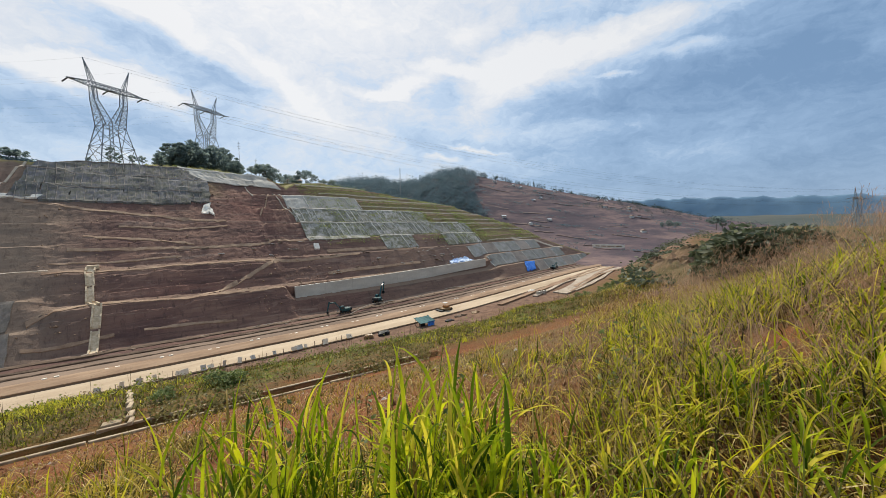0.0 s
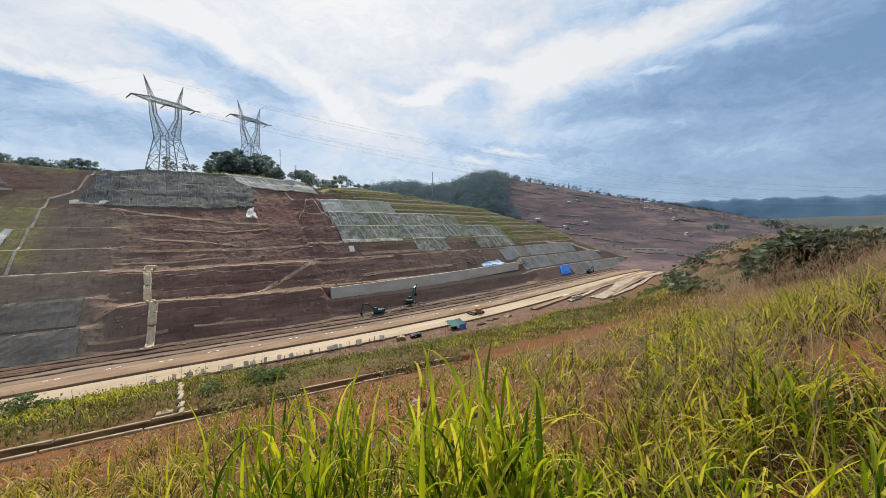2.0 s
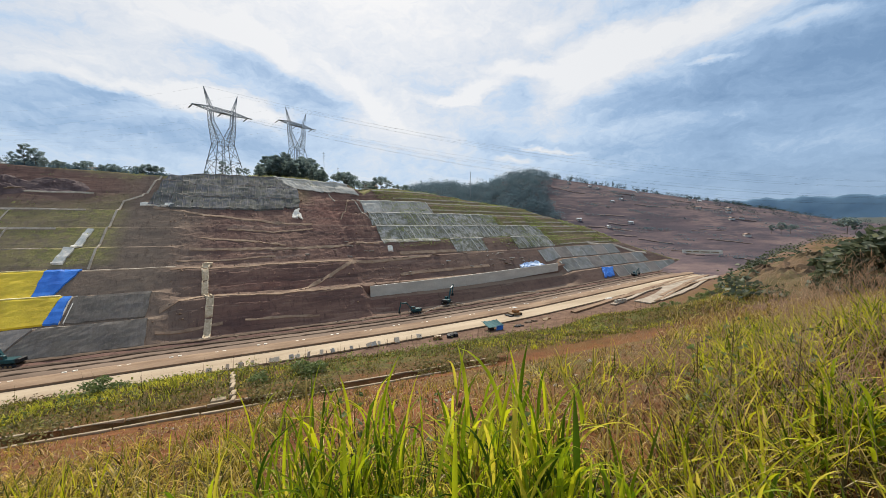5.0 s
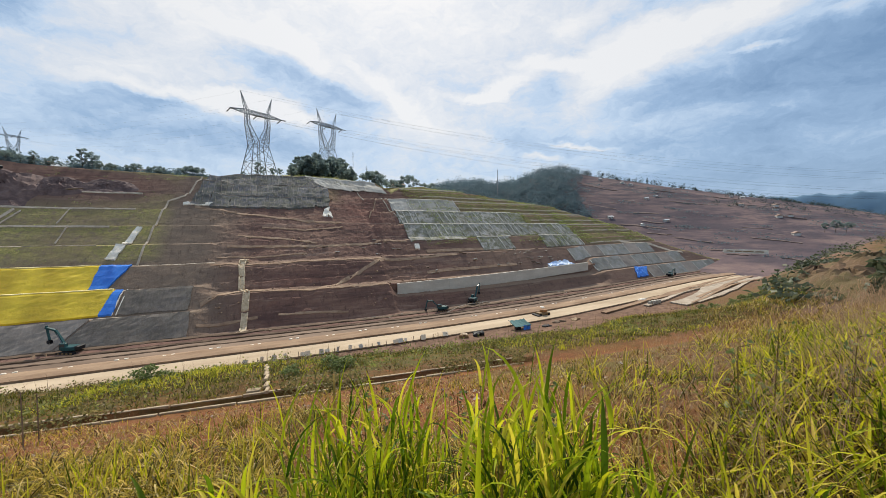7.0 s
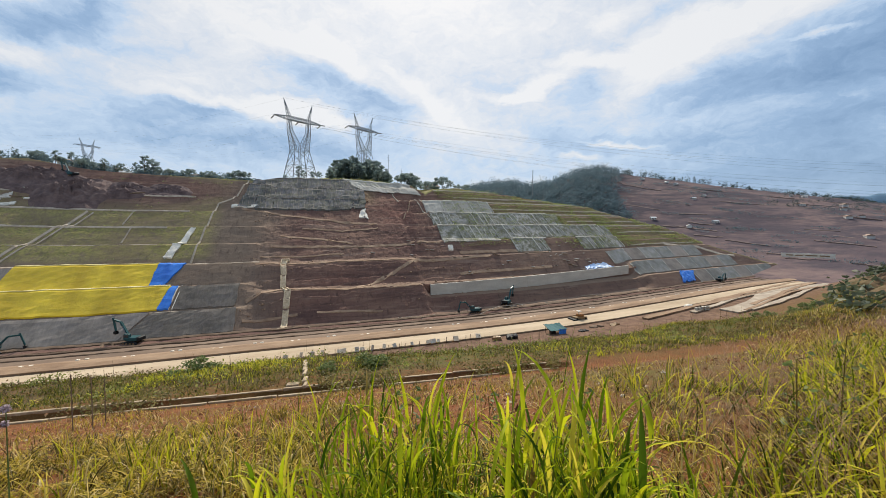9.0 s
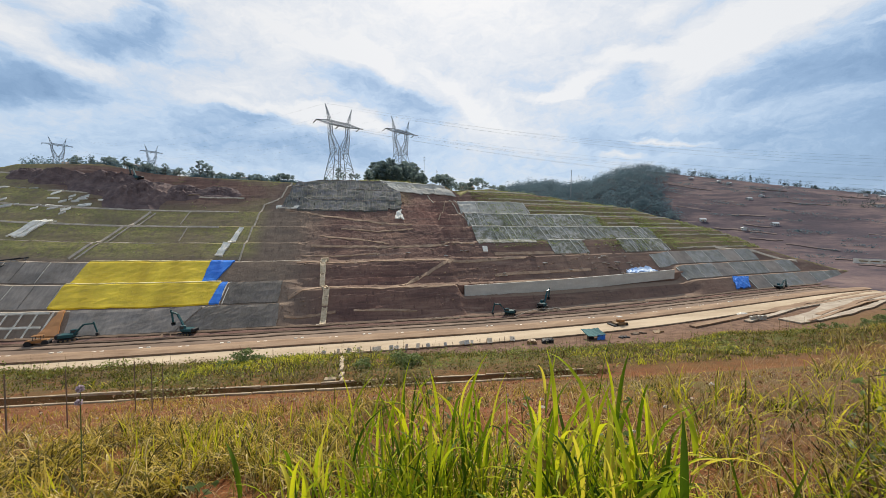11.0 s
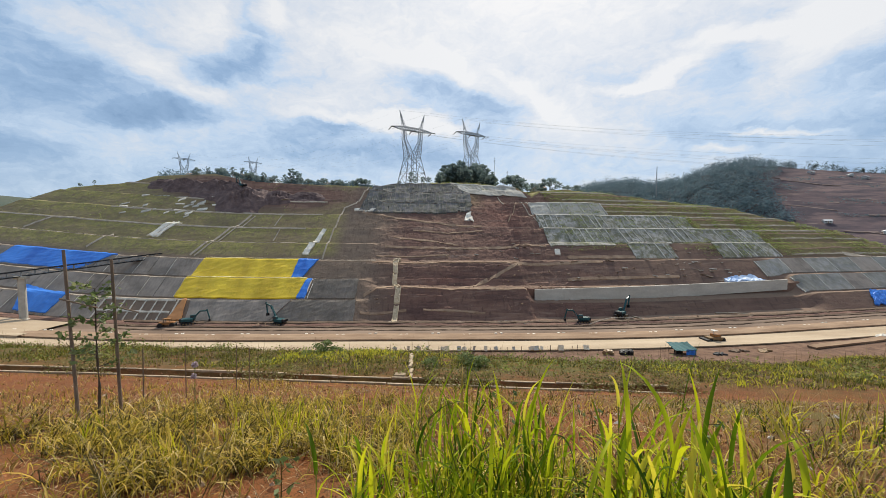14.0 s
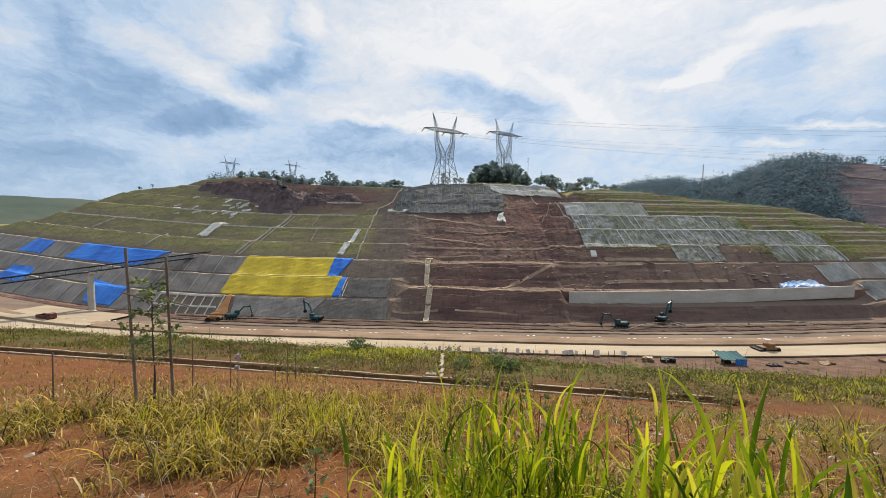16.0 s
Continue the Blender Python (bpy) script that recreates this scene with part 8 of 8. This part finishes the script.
def bank_band():
    """Grass on the bank below the ditch and on the shoulder above the road."""
    rng = np.random.default_rng(77)
    cu, cd = rng.uniform(-60, 60, 6800), 15.7 + 13.0 * rng.uniform(0, 1, 6800)
    u = np.repeat(cu, 17) + rng.normal(0, 0.17, 6800 * 17)
    d = np.maximum(15.5, np.repeat(cd, 17) + rng.normal(0, 0.17, 6800 * 17))
    keep = np.array([fbm(a, b, 0.16, 3, 6.0) + 0.10 * fbm(a, b, 1.0, 2, 1.0) + (0.24 if a > 8 else 0.10) > 0.02 * rng.uniform(-4, 4) for a, b in zip(u, d)])
    u, d = u[keep], d[keep]
    xy = np.stack([DU.x * u + DN.x * d, DU.y * u + DN.y * d], 1)
    b = bank_ground(xy)
    n = len(b)
    stuff("bank_grass", blades("bank_grass", rng, b, rng.uniform(0.10, 0.42, n), rng.uniform(0.010, 0.026, n), rng.uniform(0.6, 2.6, n), M_BAND, seg=3), "yellow-green grass along the bank below the ditch")
    # the bright patch above the far end of the side drain belongs to it too
    cu = np.concatenate([rng.uniform(10, 150, 2490), rng.normal(-8, 3.0, 110)])
    cd = np.concatenate([22 + (0.34 * np.maximum(0, cu[:2490] - 22)) + rng.uniform(-14, 12, 2490), rng.normal(20.3, 1.3, 110)])
    u, d = np.repeat(cu, 22) + rng.normal(0, 0.5, 2600 * 22), np.repeat(cd, 22) + rng.normal(0, 0.5, 2600 * 22)
    az = np.degrees(np.arctan2(DU.x * u + DN.x * d, DU.y * u + DN.y * d))
    keep = np.array([fbm(a, b, 0.09, 3, 3.0) > -0.08 for a, b in zip(u, d)]) & (d > 15.6) & (az < 71.5)
    u, d = u[keep], d[keep]
    xy = np.stack([DU.x * u + DN.x * d, DU.y * u + DN.y * d], 1)
    b = bank_ground(xy)
    n = len(b)
    stuff("shoulder_grass", blades("shoulder_grass", rng, b, rng.uniform(0.18, 0.50, n), rng.uniform(0.014, 0.034, n), rng.uniform(0.6, 2.4, n), M_SHOULDER, seg=3), "bright yellow-green grass on the shoulder above the road")


bank_band()


def band_weeds():
    """Leafy weeds, dead stems and brown tangles between the ditch and the road."""
    rng = np.random.default_rng(53)
    for name, mat, cnt, leaf, hi, lab in (("band_weeds", M_BANDLEAF, 900, 0.075, 0.55, "leafy grey-green weeds below the ditch"), ("dead_weeds", M_DEADLEAF, 1600, 0.06, 0.32, "brown withered weeds below the ditch")):
        pts = []
        for u, d in zip(rng.uniform(-62, 45, cnt), 15.8 + 12.5 * rng.uniform(0, 1, cnt)):
            if fbm(u, d, 0.22, 3, 8.0 if mat is M_BANDLEAF else 2.0) + rng.uniform(-0.2, 0.2) < 0.0:
                continue
            p = bank_pt(float(u), float(d))
            k = rng.integers(14, 34)
            h = hi * rng.uniform(0.4, 1.2)
            q = rng.normal(size=(k, 3)) * np.array([0.28, 0.28, 0.0])
            q[:, 2] = rng.uniform(0, 1, k) * h
            pts.append(np.array(p) + q)
        v, l, c = leaf_cloud(rng, np.concatenate(pts), leaf, 0.9)
        stuff(name, raw_mesh(name, v, l, c, mat), lab, "weeds")
    # weeds that hang over stretches of the ditch
    pts = []
    for u0, u1, cnt in ((-1.6, 1.6, 60), (4.5, 9.5, 70), (-9.5, -7.0, 24), (-19, -15, 30), (-34, -29, 30)):
        for u, d in zip(rng.uniform(u0, u1, cnt), rng.uniform(13.9, 16.0, cnt)):
            p = bank_pt(float(u), float(d))
            k = rng.integers(16, 34)
            q = rng.normal(size=(k, 3)) * np.array([0.16, 0.16, 0.0])
            q[:, 2] = rng.uniform(0, 0.5, k)
            pts.append(np.array(p) + q)
    v, l, c = leaf_cloud(rng, np.concatenate(pts), 0.06, 0.9)
    stuff("ditch_weeds", raw_mesh("ditch_weeds", v, l, c, M_DITCHLEAF), "olive and brown weeds hanging over the ditch", "weeds")
    # scrub on the dug ground beyond the bank
    c = patchy(rng, np.concatenate([scatter(rng, 1500, 66, 98, 16, 60), scatter(rng, 500, 78, 98, 12, 30)]), 0.10, -0.12, 3.0)
    b = bank_ground(clumps(rng, c, 12, 0.30))
    n = len(b)
    stuff("scrub_grass", blades("scrub_grass", rng, b, rng.uniform(0.2, 0.75, n), rng.uniform(0.012, 0.035, n), rng.uniform(0.4, 2.4, n), M_DRY, seg=3, upright=0.6), "dry brown scrub grass on dug ground")
    # dead stems standing on the band
    u, d = rng.uniform(-40, 45, 420), 15.8 + 11 * rng.uniform(0, 1, 420)
    b = bank_ground(np.stack([DU.x * u + DN.x * d, DU.y * u + DN.y * d], 1))
    n = len(b)
    stuff("dead_stems", blades("dead_stems", rng, b, rng.uniform(0.5, 1.5, n), np.full(n, 0.011), rng.uniform(0.0, 0.5, n), M_UNDER, seg=4, upright=0.95), "dark dead stems standing below the ditch", "stems")


M_BANDLEAF = leaf_material("band_leaves", ((0.0, (0.15, 0.180, 0.045)), (0.6, (0.28, 0.310, 0.075)), (1.0, (0.42, 0.40, 0.15))), 0.6)
M_DEADLEAF = leaf_material("withered_leaves", ((0.0, (0.095, 0.062, 0.030)), (0.5, (0.20, 0.140, 0.062)), (1.0, (0.33, 0.24, 0.11))), 0.5)
M_DITCHLEAF = leaf_material("olive_weeds", ((0.0, (0.12, 0.100, 0.036)), (0.5, (0.23, 0.215, 0.070)), (1.0, (0.38, 0.30, 0.13))), 0.55)
band_weeds()


def tall_stalks():
    """Single dry stalks with seed heads that stand over the grass."""
    rng = np.random.default_rng(5)
    xy = np.concatenate([scatter(rng, 210, 44, 100, 2.0, 8), scatter(rng, 40, -20, 44, 2.0, 4.2), scatter(rng, 46, -55, -10, 3, 7)])
    b = bank_ground(xy)
    n = len(b)
    ln = rng.uniform(0.6, 1.05, n)
    head = rng.uniform(0, 2 * np.pi, n)
    stuff("tall_stalks", blades("tall_stalks", rng, b, ln, np.full(n, 0.0022), rng.uniform(0.05, 0.9, n), M_STRAW, seg=5, heading=head, upright=0.6), "thin dry stalks standing above the grass", "stalks")
    # feathery heads on thin stems, thickest on the far right of the bank
    xy = np.concatenate([scatter(rng, 70, 60, 76, 2.8, 7), scatter(rng, 560, 76, 106, 3.2, 11), scatter(rng, 420, 78, 104, 9, 18)])
    b = bank_ground(xy)
    n = len(b)
    ln = rng.uniform(0.6, 1.15, n)
    stuff("seed_stalks", blades("seed_stalks", rng, b, ln, np.full(n, 0.0028), rng.uniform(0.05, 0.7, n), M_SEED, seg=4, upright=0.97), "thin reddish stems of flowering grass", "stalks")
    b[:, 2] += ln * 0.86
    bb = np.repeat(b, 16, axis=0) + rng.normal(size=(n * 16, 3)) * np.array([0.045, 0.045, 0.085])
    n = len(bb)
    stuff("seed_heads", blades("seed_heads", rng, bb, rng.uniform(0.06, 0.17, n), np.full(n, 0.0026), rng.uniform(0.5, 1.6, n), M_SEED, seg=2, upright=0.4), "feathery pinkish-brown grass seed heads", "seed heads")


tall_stalks()


def terrace_growth():
    """Weeds and grass clumps on the green terraces and along the plateau's edge."""
    rng = np.random.default_rng(41)
    pts = []
    for x0, x1, s0, s1, n in ((-236, -36, 26, 72, 450), (72, 262, 29, 68, 15000), (140, 262, 26, 52, 7000), (-60, 70, 66, 90, 700)):
        for x, s in zip(rng.uniform(x0, x1, n), rng.uniform(s0, s1, n)):
            if fbm(x, s, 0.10, 3, 4.0) + rng.uniform(-0.15, 0.15) < 0.02:
                continue
            if x > 60 and rng.random() < 0.75 * (1 if (s % 2.83) < 1.1 else 0):
                continue
            if x > 60 and n != 7000 and s < 40 - 0.25 * (x - 66) * (1 if x < 110 else 0) and rng.random() < 0.6:
                continue
            p = hill_pt(float(x), float(s))
            if p.z > cap_at(float(x)) + 0.5 and rng.random() < 0.6:
                continue
            k = rng.integers(5, 11)
            pts.append(np.array(p) + np.array([0, 0, 0.3]) + rng.normal(size=(k, 3)) * np.array([0.7, 0.5, 0.25]))
    v, l, c = leaf_cloud(rng, np.concatenate(pts), 0.21, 0.8)
    stuff("terrace_growth", raw_mesh("terrace_growth", v, l, c, M_BAND2), "patchy green weeds growing over the terraces", "weeds")


M_BAND2 = leaf_material("terrace_weeds", ((0.0, (0.17, 0.235, 0.070)), (0.55, (0.34, 0.395, 0.120)), (1.0, (0.52, 0.53, 0.19))), 0.55)
terrace_growth()


def wildflower():
    x, y = polar(-27.9, 4.6)
    b = bank_ground(np.array([[x, y]]))[0]
    fl = thing("wildflower", b, "wild plant with a pale pink fluffy flower head", "wildflower")
    bm = bmesh.new()
    h = 32 + 4.6 * math.tan(radians(-18.0)) - b[2]
    add_rod(bm, (0, 0, -0.05), (0.03, 0, h), 0.006, 0.004, 6)
    part("stem", bm, M_SHRUB, fl)
    rng = np.random.default_rng(2)
    for dx, dz, r_ in ((0.03, h, 0.032), (0.015, h - 0.13, 0.028)):
        d = rng.normal(size=(150, 3))
        d /= np.linalg.norm(d, axis=1)[:, None]
        v, l, c = leaf_cloud(rng, np.array([dx, 0, dz]) + d * r_ * rng.uniform(0.5, 1, 150)[:, None], 0.012, 1.0)
        o = new("flower_head", raw_mesh("flower_head", v, l, c, M_PETAL))
        o.parent = fl


M_PETAL = leaf_material("pale_petals", ((0.0, (0.52, 0.40, 0.44)), (1.0, (0.74, 0.62, 0.66))), 0.4)
wildflower()


def clods():
    """Small clods, stones and dead leaves on the bare soil close by."""
    rng = np.random.default_rng(19)
    b = bank_ground(clear_of_camera(np.concatenate([scatter(rng, 6500, -66, 75, 1.7, 14.2, 0.8), scatter(rng, 1800, -62, -15, 10, 22)])))
    V, F = [], []
    for p in b:
        s = rng.uniform(0.008, 0.032) * (2.4 if rng.random() < 0.08 else 1)
        i = len(V)
        for d in ((1, 0, 0), (-1, 0, 0), (0, 1, 0), (0, -1, 0), (0, 0, 0.8), (0, 0, -0.6)):
            V.append(tuple(p + np.array([0, 0, 0.02]) + s * (np.array(d) * rng.uniform(0.7, 1.3) + rng.normal(size=3) * 0.15)))
        for a, b_, c in ((0, 2, 4), (2, 1, 4), (1, 3, 4), (3, 0, 4), (2, 0, 5), (1, 2, 5), (3, 1, 5), (0, 3, 5)):
            F.append((i + a, i + b_, i + c))
    m = Mat("clods", 0.95, spec=0.1)
    m.color(m.ramp(m.island(), (0.0, (0.10, 0.040, 0.020)), (0.6, (0.24, 0.10, 0.045)), (0.93, (0.34, 0.20, 0.11)), (1.0, (0.55, 0.50, 0.44))))
    tagged(mesh_object("clods", V, F, m.m), "small red clods and pale stones on the soil", "clods", kind="stuff")


clods()


def arching_stalks():
    """Long pale stalks and dark weed stems that rise over the tufts."""
    rng = np.random.default_rng(61)
    for az, dist, ln, bend, head in ((27, 3.0, 1.45, 0.9, 0.3), (30, 3.2, 1.35, 0.7, 2.8), (36, 2.9, 1.2, 1.0, 0.0), (14, 3.4, 1.0, 0.4, 1.0), (63.5, 3.0, 1.05, 0.15, 2.0), (48, 3.1, 1.25, 0.8, 3.0), (58, 2.7, 1.1, 1.2, 3.4), (-14, 3.0, 0.75, 0.9, 2.6)):
        b = bank_ground(np.array([polar(az, dist)]))
        ob = new("dry_stalk", blades("dry_stalk", rng, np.zeros((1, 3)), np.array([ln]), np.array([0.0034]), np.array([bend]), M_STRAW, seg=9, heading=np.array([head]), upright=0.99))
        ob.location = b[0]
        tagged(ob, "long arching dry grass stalk", "stalk", "dry stalks")
    for az, dist, ln in ((17.5, 3.0, 1.0), (18.8, 3.3, 0.95), (22, 3.1, 0.85), (-17, 2.7, 0.6), (46, 3.0, 0.9), (33, 3.4, 0.8), (70, 4.0, 0.95), (73, 4.4, 1.0), (79, 4.2, 0.9)):
        b = bank_ground(np.array([polar(az, dist)]))[0]
        wd = thing("weed", b, "dark thin-stemmed weed with small leaves", "weed", "tall weeds")
        bm = bmesh.new()
        tip = Vector((rng.uniform(-0.08, 0.08), rng.uniform(-0.08, 0.08), ln))
        add_rod(bm, (0, 0, -0.05), tip, 0.007, 0.003, 6)
        pts = []
        for k in range(9):
            f = 0.3 + 0.7 * k / 8
            a = k * 2.2
            p = Vector((0, 0, 0)).lerp(tip, f)
            q = p + Vector((math.cos(a), math.sin(a), 0.5)) * 0.09
            add_rod(bm, p, q, 0.003, 0.002, 4)
            pts += [np.array(p.lerp(q, g)) + rng.normal(size=3) * 0.012 for g in (0.6, 0.9, 1.1)]
        part("stem", bm, M_UNDER, wd)
        v, l, c = leaf_cloud(rng, np.array(pts), 0.03, 0.7)
        o = new("leaves", raw_mesh("leaves", v, l, c, M_SHRUB))
        o.parent = wd


arching_stalks()
